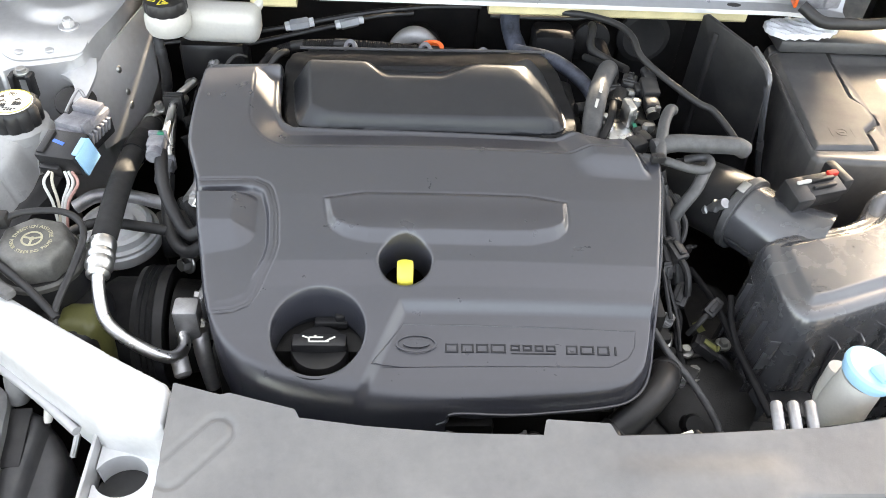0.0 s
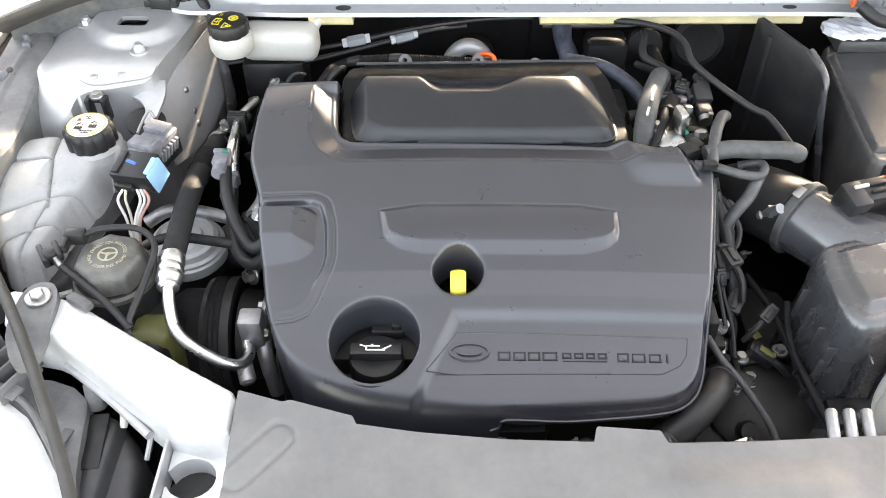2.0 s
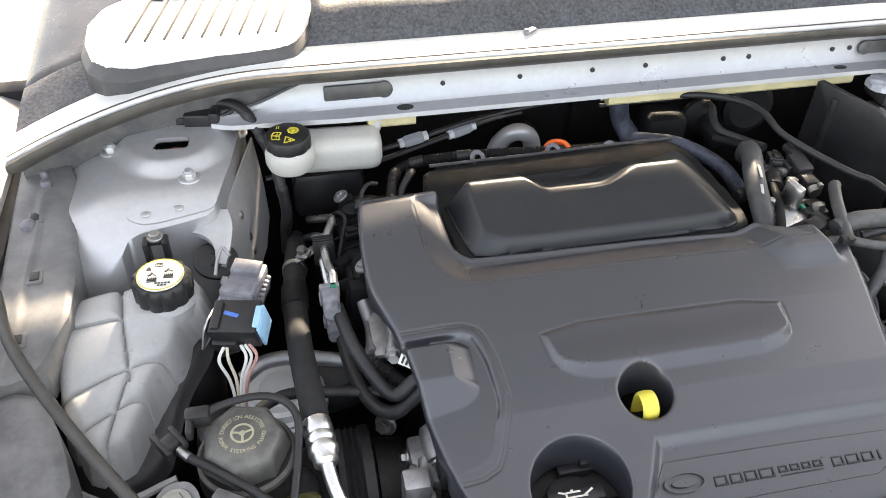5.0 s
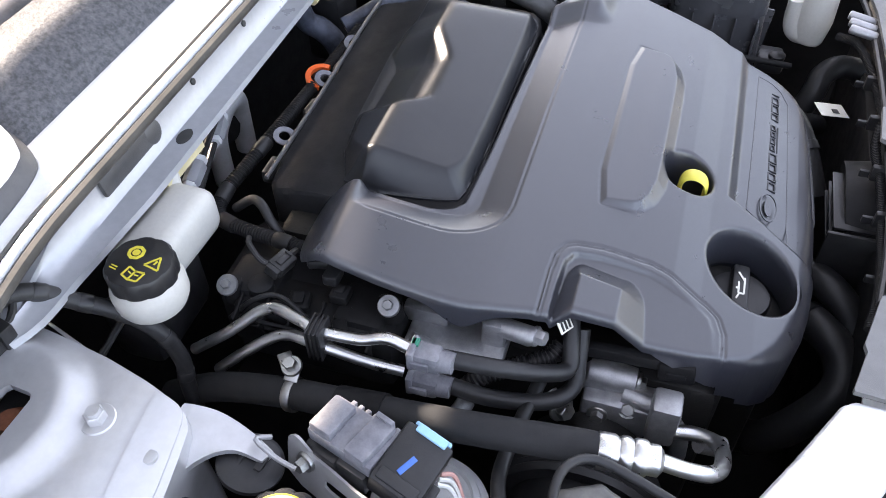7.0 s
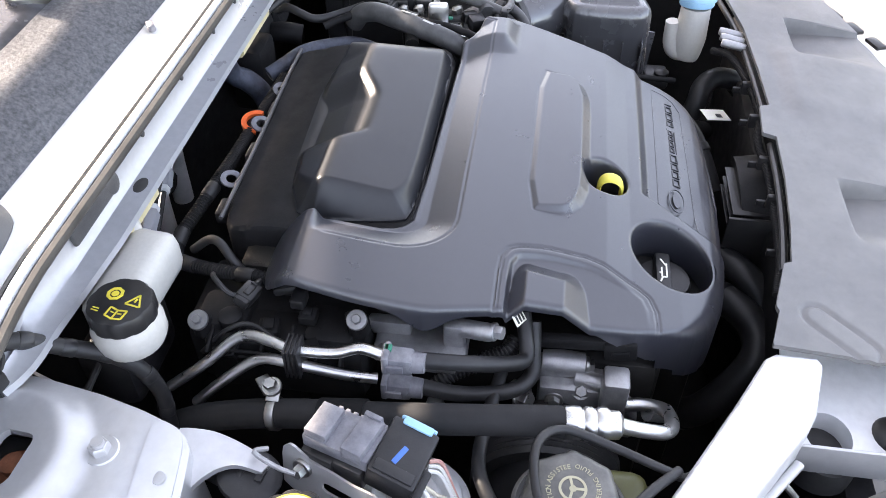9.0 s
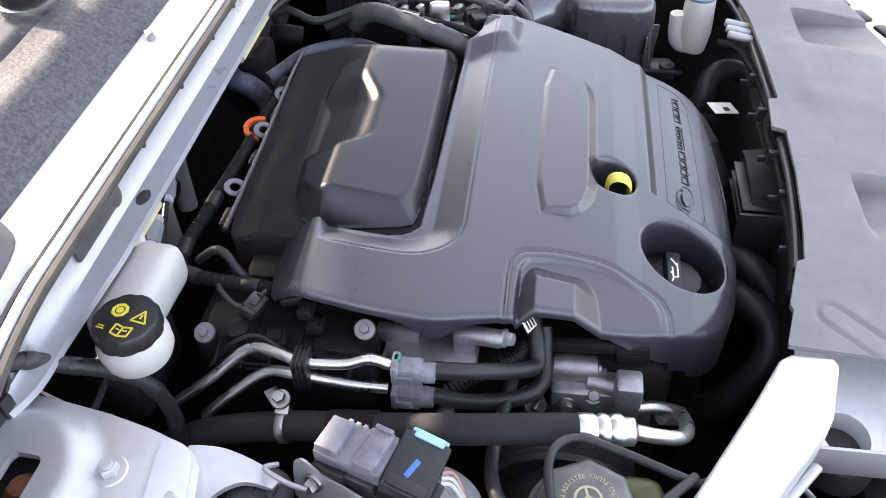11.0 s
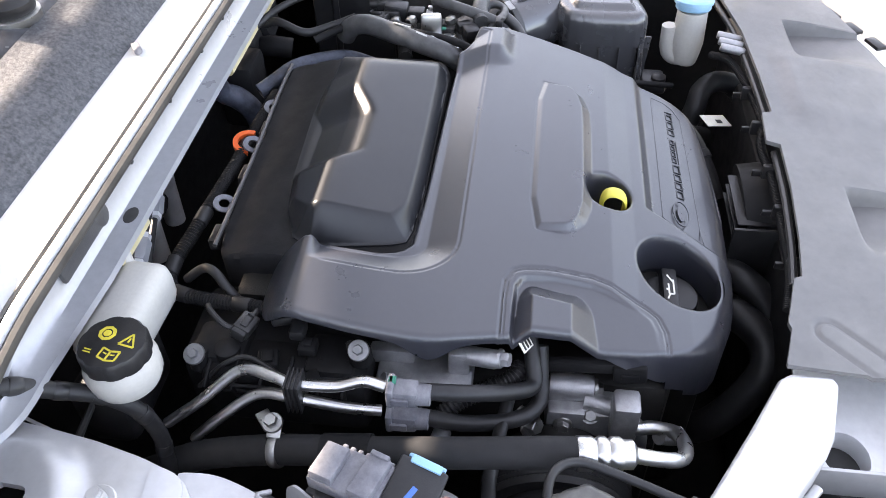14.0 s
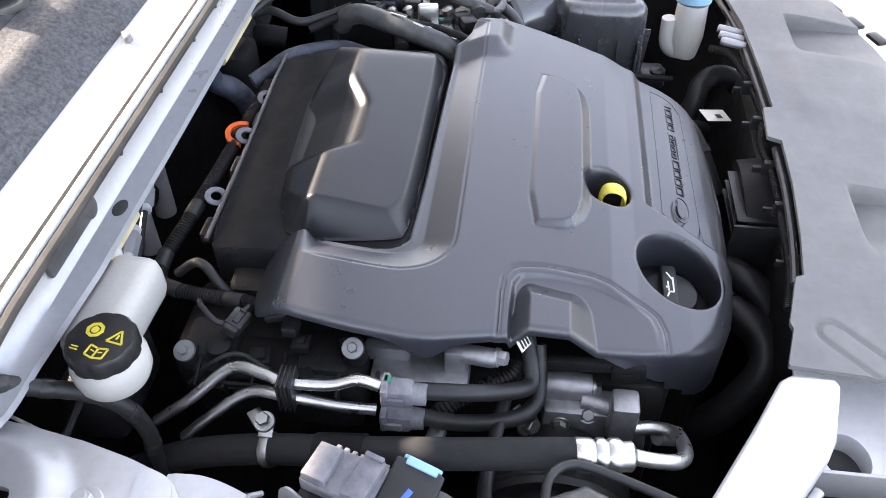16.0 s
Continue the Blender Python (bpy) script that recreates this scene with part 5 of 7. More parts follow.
def build_coolant_tank():
    t = thing("coolant_tank", (-0.53, 0.12, 0.70), "dusty black coolant expansion tank with moulded ribs", "coolant tank")
    ol = chaikin([(-0.585, 0.200), (-0.53, 0.208), (-0.452, 0.205), (-0.448, 0.172), (-0.474, 0.158), (-0.482, 0.130), (-0.503, 0.106), (-0.516, 0.066), (-0.528, 0.044), (-0.560, 0.040), (-0.582, 0.070), (-0.592, 0.115)], 1, 0.2)
    creases = ((-0.60, 0.090, -0.47, 0.126), (-0.60, 0.048, -0.50, 0.089), (-0.542, 0.30, -0.523, 0.10), (-0.523, 0.11, -0.552, 0.03), (-0.60, 0.160, -0.53, 0.160))

    def z(x, y, d):
        base = 0.838 - 0.42 * np.maximum(0, 0.16 - y) - 0.12 * np.maximum(0, -0.54 - x)
        near = np.full(np.shape(x), 1.0)
        for ax, ay, bx, by in creases:
            w = np.clip(((x - ax) * (bx - ax) + (y - ay) * (by - ay)) / ((bx - ax) ** 2 + (by - ay) ** 2), 0, 1)
            near = np.minimum(near, np.hypot(x - ax - w * (bx - ax), y - ay - w * (by - ay)))
        base = base + 0.0065 * (1 - np.exp(-near / 0.0055)) - 0.0045 * (1 - step(near, 0.0002, 0.0022))
        return base - 0.014 * (1 - np.sqrt(np.clip(1 - (1 - np.clip(d / 0.014, 0, 1)) ** 2, 0, 1)))

    part("tank_body", field(ol, z, 0.0016, (), lambda x, y: 0.05, rings=4, flare=0.012), M_COOLANT, t)
    part("tank_base", field(chaikin([(-0.60, 0.205), (-0.50, 0.212), (-0.448, 0.195), (-0.444, 0.155), (-0.476, 0.110), (-0.488, 0.065), (-0.498, 0.032), (-0.545, 0.018), (-0.592, 0.045), (-0.606, 0.12)], 2), lambda x, y, d: 0.790 - 0.36 * np.maximum(0, 0.16 - y) - 0.01 * (1 - step(d, 0, 0.012)), 0.004, (), lambda x, y: 0.10, rings=3), M_BLACK, t)
    part("seam_rim", tube([(-0.487, 0.022, 0.752), (-0.545, 0.010, 0.745), (-0.60, 0.04, 0.75)], 0.004, 8, 4), M_COOLANT, t)
    c = (-0.487, 0.186)
    part("neck", lathe([(0.034, 0), (0.034, 0.012), (0.030, 0.016)], (c[0], c[1], 0.828), 36), M_COOLANT, t)
    cap = part("cap", lathe([(0.028, 0.0), (0.030, 0.003), (0.030, 0.026), (0.027, 0.030)], (c[0], c[1], 0.838), 72, lobes=12, amp=0.07), M_BLACK, t, "black ribbed screw cap")
    disc = part("cap_label", lathe([(0.0235, 0), (0.0235, 0.0012), (0.023, 0.0016)], (c[0], c[1], 0.868), 40), M_LABEL, cap, "cream label with printed warning signs")
    part("label_ring", xf(flat_ring(0.0222, 0.0232, 0.0004, 40), Matrix.Translation((c[0], c[1], 0.8697))), M_YPRINT, disc)
    def comb(cx, cy):
        # a toothed block below a small kneeling outline
        teeth = [bar(cx - 0.004 + 0.002 * k, cy + 0.0015, cx - 0.004 + 0.002 * k, cy + 0.0035, 0.0011) for k in range(5)]
        return teeth + [bar(cx - 0.0048, cy, cx + 0.0048, cy, 0.0034), bar(cx - 0.005, cy - 0.003, cx + 0.005, cy - 0.003, 0.0009), bar(cx - 0.0045, cy + 0.006, cx - 0.001, cy + 0.0085, 0.0026), bar(cx - 0.002, cy + 0.0098, cx + 0.0005, cy + 0.0098, 0.0022), bar(cx + 0.0005, cy + 0.0075, cx + 0.004, cy + 0.0062, 0.0012)]

    warn = [bar(-0.0150, 0.0070, -0.0092, 0.0070, 0.0014), bar(-0.0146, 0.0070, -0.0121, 0.0118, 0.0014), bar(-0.0096, 0.0070, -0.0121, 0.0118, 0.0014), bar(-0.0121, 0.0082, -0.0121, 0.0098, 0.0022)]
    book = [bar(-0.0062, 0.0115, -0.0062, 0.0165, 0.0008), bar(0.0012, 0.0115, 0.0012, 0.0165, 0.0008), bar(-0.0062, 0.0115, 0.0012, 0.0115, 0.0008), bar(-0.0062, 0.0165, 0.0012, 0.0165, 0.0008), bar(-0.0025, 0.0115, -0.0025, 0.0165, 0.0008), bar(-0.0052, 0.0145, -0.0034, 0.0145, 0.0008), bar(-0.0016, 0.0145, 0.0002, 0.0145, 0.0008)]
    lines = [bar(-0.004 + 0.0032 * k, -0.0130, -0.0018 + 0.0032 * k, -0.0130, 0.0016) for k in range(5)] + [bar(-0.001 + 0.0032 * k, -0.0162, 0.0012 + 0.0032 * k, -0.0162, 0.0016) for k in range(3)]
    sign = join(*warn, *book, *comb(0.0085, -0.0030), *comb(-0.0075, -0.0075), *lines)
    part("label_print", xf(sign, Matrix.Translation((c[0], c[1], 0.8697)) @ pose(0, 0, 0, 0, 0, -4)), M_INK, disc)
    bracket = thing("tank_bracket", (-0.495, 0.245, 0.83), "black clip bracket with a bolt above the coolant tank", "bracket")
    part("clip_frame", join(rbox(-0.506, 0.246, 0.850, 0.006, 0.016, 0.034, 0.002), rbox(-0.486, 0.246, 0.850, 0.006, 0.016, 0.034, 0.002), rbox(-0.496, 0.250, 0.862, 0.026, 0.012, 0.006, 0.002)), M_BLACK, bracket)
    part("clip_bolt", bolt((-0.496, 0.251, 0.866), 0.006, 0.006), M_STEEL, bracket)


def build_steering_tank():
    t = thing("power_steering_tank", (-0.41, -0.01, 0.68), "power steering fluid tank with a dull black cap", "steering tank")
    c = (-0.415, -0.002)
    part("tank_body", join(rbox(-0.395, -0.035, 0.72, 0.085, 0.085, 0.11, 0.02, segs=3), lathe([(0.044, 0), (0.046, 0.01), (0.044, 0.03), (0.041, 0.036)], (c[0], c[1], 0.775), 36)), M_BLACK, t)
    part("fluid_window", rbox(-0.374, -0.048, 0.728, 0.046, 0.044, 0.10, 0.014, segs=3), M_OIL, t, "amber green see-through tank wall")
    cap = part("cap", lathe([(0.0365, 0), (0.0375, 0.003), (0.0345, 0.018), (0.0325, 0.024), (0.0295, 0.0272), (0.026, 0.028)], (c[0], c[1], 0.810), 96, lobes=7, amp=-0.085), M_CAPTOP, t, "dull black lobed cap with cream lettering")
    part("cap_seat", lathe([(0.043, 0), (0.0445, 0.003), (0.0445, 0.008), (0.042, 0.0105), (0.037, 0.011)], (c[0], c[1], 0.800), 48), M_CAPTOP, t)
    top = Matrix.Translation((c[0], c[1], 0.8381)) @ Matrix.Diagonal((0.76, 0.76, 1, 1))
    part("cap_lettering", xf(join(arc_text("DIRECTION ASSISTEE", 0.0235, 0.0072, 168, 9.2), arc_text("POWER STEERING FLUID", 0.0252, 0.0068, 188, 8.6, True)), top), M_CREAMPRINT, cap)
    wheel = join(flat_ring(0.0112, 0.0138, 0.0004, 36), flat_ring(0.0001, 0.0036, 0.0004, 16), bar(-0.0118, 0.003, -0.002, 0.0005, 0.0026), bar(0.0118, 0.003, 0.002, 0.0005, 0.0026), bar(0, -0.002, 0.0, -0.012, 0.0028))
    part("wheel_sign", xf(wheel, top), M_CREAMPRINT, cap)
    hose = tube([(-0.448, 0.016, 0.846), (-0.43, 0.024, 0.849), (-0.40, 0.028, 0.849), (-0.378, 0.022, 0.846), (-0.366, 0.004, 0.840), (-0.369, -0.03, 0.830), (-0.377, -0.075, 0.817), (-0.374, -0.092, 0.806), (-0.352, -0.112, 0.79), (-0.335, -0.125, 0.765)], 0.0036, 12, 6)
    solo("vent_hose", hose, M_RUBBER, "thin black vent hose looped round the steering tank", "hose")
    line = thing("clip_hose", (-0.43, -0.04, 0.82), "thin dark hose with a bright end and clip", "hose")
    part("hose_run", tube([(-0.462, -0.014, 0.832), (-0.43, -0.038, 0.829), (-0.40, -0.062, 0.824), (-0.374, -0.085, 0.814)], 0.0042, 10, 5), M_RUBBER, line)
    part("hose_end", tube([(-0.470, -0.006, 0.834), (-0.461, -0.015, 0.832)], 0.0046, 10, 2), M_STEEL, line)
    part("hose_clip", join(rbox(-0.476, 0.000, 0.834, 0.018, 0.016, 0.016, 0.003, rz=40), rbox(-0.484, -0.003, 0.836, 0.006, 0.03, 0.012, 0.002, rz=35), rbox(-0.47, 0.004, 0.838, 0.006, 0.026, 0.010, 0.002, rz=35)), M_BLACK, line)
    solo("hose_holder", join(rbox(-0.452, 0.017, 0.846, 0.022, 0.014, 0.016, 0.003), rbox(-0.459, 0.008, 0.846, 0.006, 0.024, 0.012, 0.002)), M_BLACK, "small black plastic hose holder on the tank", "hose holder")


def build_filter():
    f = thing("fuel_filter", (-0.36, 0.095, 0.62), "silver topped fuel filter canister", "fuel filter")
    c = (-0.384, 0.124)
    part("canister", lathe([(0.044, 0), (0.048, 0.01), (0.048, 0.085), (0.046, 0.092)], (c[0], c[1], 0.62), 40), M_BLACK, f)
    part("metal_lid", lathe([(0.049, 0), (0.050, 0.004), (0.050, 0.014), (0.0475, 0.0165), (0.0475, 0.0200), (0.043, 0.0225), (0.041, 0.030), (0.036, 0.0325), (0.034, 0.0290), (0.024, 0.0280), (0.021, 0.0345), (0.008, 0.0365)], (c[0], c[1], 0.712), 44), M_WHITEMETAL, f, "bare metal pressed lid")
    part("shroud", rbox(-0.318, 0.150, 0.705, 0.06, 0.05, 0.05, 0.012, rz=15), M_BATTERY, f)
    part("feed_pipe", tube([(-0.42, 0.115, 0.775), (-0.395, 0.125, 0.785), (-0.36, 0.125, 0.785), (-0.31, 0.115, 0.78)], 0.008, 12, 5), M_CAST, f)
    solo("black_feed_hose", tube([(-0.43, 0.02, 0.76), (-0.415, 0.05, 0.785), (-0.38, 0.07, 0.793), (-0.33, 0.068, 0.79), (-0.27, 0.06, 0.785)], 0.006, 12, 6), M_RUBBER, "black rubber hose over the fuel filter", "hose")
    bottle = join(lathe([(0.03, 0), (0.032, 0.02), (0.028, 0.045), (0.02, 0.05)], (-0.440, 0.070, 0.715), 28), rbox(-0.445, 0.085, 0.72, 0.04, 0.06, 0.07, 0.015))
    solo("dark_solenoid_can", bottle, M_BLACK, "dark rounded can between tank and filter", "can")


def build_connectors():
    u = thing("connector_block", (-0.41, 0.14, 0.80), "grey and black electrical connector block with a pale blue lock", "connector")
    turn = pose(-0.4055, 0.168, 0.858, 0, 0, -18)
    grey = part("grey_connector", xf(rbox(0, 0, -0.002, 0.034, 0.056, 0.014, 0.002), turn), M_GREYPL, u, "mid grey plastic plug")
    part("grey_step", xf(rbox(-0.0015, 0.0165, 0.0055, 0.029, 0.0185, 0.013, 0.0012, ry=3), turn), M_GREYPL, grey)
    part("grey_latch", xf(join(rbox(-0.0005, -0.0155, 0.0050, 0.034, 0.0175, 0.013, 0.0012, rz=-3), rbox(0.0165, -0.0155, 0.0075, 0.004, 0.015, 0.012, 0.001, rz=-3)), turn), M_GREYPL, grey)
    part("latch_ribs", xf(join(*[rbox(0.0185, -0.022 + 0.0065 * k, -0.010, 0.005, 0.004, 0.017, 0.0009, ry=12) for k in range(7)]), turn), M_GREYPL, grey)
    part("black_base", xf(join(rbox(-0.002, 0.002, -0.019, 0.038, 0.052, 0.022, 0.002), rbox(-0.020, 0.010, -0.014, 0.006, 0.020, 0.014, 0.001)), turn), M_BLACK, u)
    turn2 = pose(-0.414, 0.125, 0.847, 14, -5, -16) @ Matrix.Diagonal((0.86, 0.86, 0.86, 1))
    box = part("black_plug", xf(join(rbox(0, 0, 0, 0.056, 0.044, 0.034, 0.003), rbox(-0.012, -0.024, -0.008, 0.028, 0.010, 0.018, 0.002), rbox(-0.020, 0.0, 0.018, 0.010, 0.036, 0.004, 0.001)), turn2), M_BLACK, u)
    part("blue_mark", xf(rbox(-0.004, 0.002, 0.0173, 0.005, 0.018, 0.0008, 0.0003, rz=75), turn2), M_BLUEMARK, box)
    part("blue_lock", xf(join(rbox(0.030, -0.001, -0.002, 0.004, 0.034, 0.036, 0.0015), rbox(0.027, -0.001, 0.017, 0.008, 0.028, 0.004, 0.0015)), turn2), M_BLUE, u, "pale blue plastic lock slide")
    for k, (x, bow) in enumerate(((-0.430, -0.006), (-0.427, 0.000), (-0.414, 0.004), (-0.410, 0.005), (-0.406, 0.006))):
        part("wire", tube([(x, 0.106, 0.836), (x + bow, 0.097, 0.826), (-0.4245 + 0.0024 * k + 0.6 * bow, 0.086, 0.808), (-0.4255 + 0.0022 * k, 0.076, 0.778), (-0.425 + 0.0022 * k, 0.072, 0.760)], 0.0017, 7, 5), M_WIRES[k], u)
    b = thing("connector_bracket", (-0.43, 0.19, 0.80), "perforated grey steel bracket holding the connectors", "bracket")
    m = Matrix.Translation((-0.4340, 0.1730, 0.833)) @ pose(0, 0, 0, 0, 0, -112.1) @ pose(0, 0, 0, 78, 0, 0)
    hole = chaikin([(-0.010, -0.012), (0.020, -0.012), (0.022, -0.002), (-0.010, -0.002)], 1, 0.15)
    sheet = field(chaikin([(-0.046, -0.030), (0.046, -0.030), (0.046, 0.004), (0.036, 0.012), (0.016, 0.010), (-0.002, 0.012), (-0.020, 0.012), (-0.040, 0.020), (-0.048, 0.012)], 1, 0.15), lambda x, y, d: 0.0 * x, 0.002, [hole], lambda x, y: 0.002, 0.002, 1)
    part("plate", xf(sheet, m), M_SILVER, b)
    part("plate_bolt", xf(bolt((-0.028, 0.002, 0.001), 0.0055, 0.008), m), M_STEEL, b)
    part("stay", tube([(-0.42, 0.225, 0.85), (-0.428, 0.232, 0.856), (-0.434, 0.215, 0.85), (-0.436, 0.20, 0.846)], 0.0020, 8, 4), M_CAST, b)


def build_coolant_lines():
    for name, metal, rubber, conn, label in (
        ("heater_pipe", [(-0.330, 0.352, 0.785), (-0.322, 0.318, 0.812), (-0.306, 0.285, 0.836), (-0.313, 0.255, 0.842), (-0.319, 0.235, 0.842), (-0.318, 0.20, 0.842), (-0.315, 0.178, 0.848), (-0.316, 0.160, 0.844)], [(-0.316, 0.135, 0.842), (-0.306, 0.090, 0.832), (-0.288, 0.055, 0.815), (-0.272, 0.040, 0.806), (-0.255, 0.042, 0.818), (-0.24, 0.046, 0.83)], (-0.321, 0.144, 0.845), "bright metal heater pipe running into a black hose"),
        ("heater_pipe", [(-0.337, 0.328, 0.775), (-0.327, 0.298, 0.802), (-0.317, 0.268, 0.821), (-0.322, 0.236, 0.827), (-0.320, 0.195, 0.817), (-0.316, 0.165, 0.811)], [(-0.314, 0.138, 0.806), (-0.309, 0.095, 0.793), (-0.295, 0.052, 0.786), (-0.276, 0.034, 0.786), (-0.258, 0.034, 0.80), (-0.24, 0.036, 0.82)], (-0.319, 0.147, 0.808), "bright metal heater pipe running into a black hose"),
    ):
        t = thing(name, metal[0], label, "pipe", "heater pipes")
        part("metal_run", tube(metal, 0.0049, 14, 6), M_ALU, t)
        part("rubber_run", tube(rubber, 0.0072, 14, 6), M_RUBBER, t)
        x, y, zz = conn
        part("quick_connector", join(rbox(x, y, zz, 0.018, 0.026, 0.019, 0.004), lathe([(0.0085, -0.008), (0.0092, 0.0), (0.0085, 0.008)], (x, y - 0.014, zz), 18, (0, 1, 0)), rbox(x, y + 0.010, zz + 0.002, 0.021, 0.006, 0.020, 0.002), rbox(x - 0.010, y + 0.002, zz, 0.003, 0.014, 0.008, 0.001)), M_GREYPL, t, "grey plastic quick connector")
    solo("green_tab", rbox(-0.317, 0.153, 0.8555, 0.007, 0.006, 0.003, 0.0008), M_GREEN, "small green plastic lock tab on a connector", "lock tab")
    clip = join(rbox(-0.320, 0.234, 0.8345, 0.019, 0.014, 0.030, 0.003), *[rbox(-0.320, 0.2285 + 0.0037 * k, 0.8345, 0.0225, 0.0018, 0.033, 0.0006) for k in range(4)])
    solo("pipe_clip", clip, M_BLACK, "black ribbed double pipe clip", "clip")
    hose = thing("air_conditioning_hose", (-0.355, 0.15, 0.78), "thick black air conditioning hose with a crimped silver end", "hose")
    part("rubber_run", tube([(-0.350, 0.375, 0.735), (-0.350, 0.32, 0.770), (-0.354, 0.25, 0.797), (-0.358, 0.18, 0.812), (-0.357, 0.10, 0.822), (-0.351, 0.02, 0.827), (-0.3505, 0.004, 0.827)], 0.0128, 18, 7), M_DULL, hose)
    part("sleeve", tube([(-0.357, 0.205, 0.807), (-0.358, 0.165, 0.814)], 0.0148, 18, 3), M_MATT, hose)
    crimp = [(0.0132, 0), (0.0138, 0.001), (0.0138, 0.012), (0.0120, 0.015), (0.0139, 0.018), (0.0139, 0.022), (0.0120, 0.025), (0.0139, 0.028), (0.0139, 0.034), (0.0116, 0.037), (0.0116, 0.044), (0.0078, 0.047)]
    part("crimp_ferrule", lathe(crimp, (-0.3505, 0.006, 0.827), 32, (0.12, -0.99, -0.06)), M_ALU, hose, "ridged silver crimp ferrule")
    part("metal_end", tube([(-0.3455, -0.036, 0.8255), (-0.341, -0.058, 0.815), (-0.333, -0.077, 0.804), (-0.318, -0.087, 0.791), (-0.292, -0.091, 0.770), (-0.275, -0.087, 0.758), (-0.268, -0.070, 0.752), (-0.272, -0.052, 0.754), (-0.270, -0.040, 0.762)], 0.0064, 16, 7), M_ALU, hose, "bent aluminium pipe end")
    part("clamp_band", join(lathe([(0.0140, -0.004), (0.0146, -0.003), (0.0146, 0.003), (0.0140, 0.004)], (-0.3545, 0.246, 0.798), 28, (-0.05, -0.97, 0.2))), M_STEEL, hose)
    stay = thing("hose_stay", (-0.345, 0.25, 0.80), "small steel stay bolted over the hose", "bracket")
    part("stay_plate", join(rbox(-0.345, 0.248, 0.815, 0.016, 0.012, 0.0025, 0.001, ry=-25), rbox(-0.336, 0.258, 0.812, 0.02, 0.012, 0.0025, 0.001, rz=40)), M_STEEL, stay)
    part("stay_bolt", bolt((-0.342, 0.250, 0.818), 0.0058, 0.010, (-0.3, 0, 0.95)), M_STEEL, stay)


def build_pump():
    shift = Matrix.Translation((0.040, 0.004, -0.048))
    p = thing("vacuum_pump", (-0.245, -0.006, 0.69), "cast aluminium pump body bolted to the engine", "pump")
    part("pump_body", xf(join(rbox(-0.285, -0.008, 0.785, 0.040, 0.060, 0.04, 0.005), rbox(-0.278, 0.012, 0.806, 0.026, 0.026, 0.016, 0.004), rbox(-0.290, -0.030, 0.795, 0.022, 0.022, 0.034, 0.004), lathe([(0.012, -0.02), (0.013, 0), (0.011, 0.02)], (-0.279, 0.000, 0.812), 20, (0, 1, 0)), lathe([(0.009, -0.018), (0.009, 0.018)], (-0.293, -0.03, 0.806), 16, (0.2, 1, 0))), shift), M_CAST, p)
    for at, ax in (((-0.279, -0.022, 0.812), (0, -1, 0)), ((-0.293, -0.049, 0.806), (0.1, -1, 0)), ((-0.306, 0.006, 0.79), (-1, 0, 0.2)), ((-0.300, -0.018, 0.80), (-0.7, 0, 0.7))):
        part("pump_bolt", xf(bolt(at, 0.006, 0.007, ax), shift), M_STEEL, p)
    part("outlet_block", join(rbox(-0.266, -0.043, 0.762, 0.026, 0.024, 0.05, 0.004), lathe([(0.009, -0.012), (0.009, 0.012), (0.006, 0.015)], (-0.270, -0.085, 0.745), 14, (0.3, -0.8, -0.4))), M_CAST, p)
    part("outlet_tube", xf(tube([(-0.297, -0.045, 0.795), (-0.295, -0.058, 0.785), (-0.292, -0.066, 0.765), (-0.288, -0.07, 0.73)], 0.009, 14, 4), shift), M_CAST, p)
    wheel = thing("belt_pulley", (-0.30, -0.02, 0.62), "large black belt pulley beside the engine", "pulley")
    part("rim", lathe([(0.040, -0.018), (0.068, -0.018), (0.070, -0.012), (0.067, -0.009), (0.070, -0.006), (0.067, -0.003), (0.070, 0), (0.067, 0.003), (0.070, 0.006), (0.070, 0.016), (0.064, 0.018), (0.04, 0.012)], (-0.316, 0.012, 0.688), 48, (1, 0, 0)), M_RUBBER, wheel)
    part("hub", lathe([(0.05, -0.06), (0.056, -0.05), (0.056, -0.018)], (-0.316, 0.012, 0.688), 36, (1, 0, 0)), M_MATT, wheel)
    part("case_side", lathe([(0.055, 0.02), (0.052, 0.05), (0.03, 0.06)], (-0.316, 0.012, 0.688), 32, (1, 0, 0)), M_DARKCAST, wheel)
    solo("ribbed_drain_hose", tube([(-0.30, 0.125, 0.775), (-0.288, 0.105, 0.792), (-0.275, 0.08, 0.797), (-0.262, 0.058, 0.80), (-0.25, 0.05, 0.805)], 0.0075, 12, 8, rib=0.0007, ribs=26), M_RUBBER, "black corrugated drain hose under the cover edge", "hose")
    stud = join(lathe([(0.006, 0), (0.006, 0.02)], (-0.272, 0.052, 0.768), 14, (-0.5, -0.6, -0.3)), bolt((-0.282, 0.040, 0.762), 0.008, 0.010, (-0.5, -0.6, 0.3)))
    solo("bright_stud", stud, M_STEEL, "bright zinc stud at the cover's edge", "stud")
    rail_ = join(rbox(-0.238, 0.005, 0.795, 0.010, 0.075, 0.014, 0.003, rx=-4), rbox(-0.240, -0.045, 0.794, 0.012, 0.030, 0.022, 0.003, rx=-8), rbox(-0.2465, -0.045, 0.794, 0.002, 0.016, 0.006, 0.0006, rx=-8))
    solo("cover_rail", rail_, M_MATT, "black rail under the edge of the engine cover", "rail")
    tag = xf(join(rbox(0, 0, 0, 0.016, 0.022, 0.001, 0.0003)), pose(-0.258, 0.049, 0.842, 20, -45, 48) @ Matrix.Diagonal((0.66, 0.72, 1, 1)))
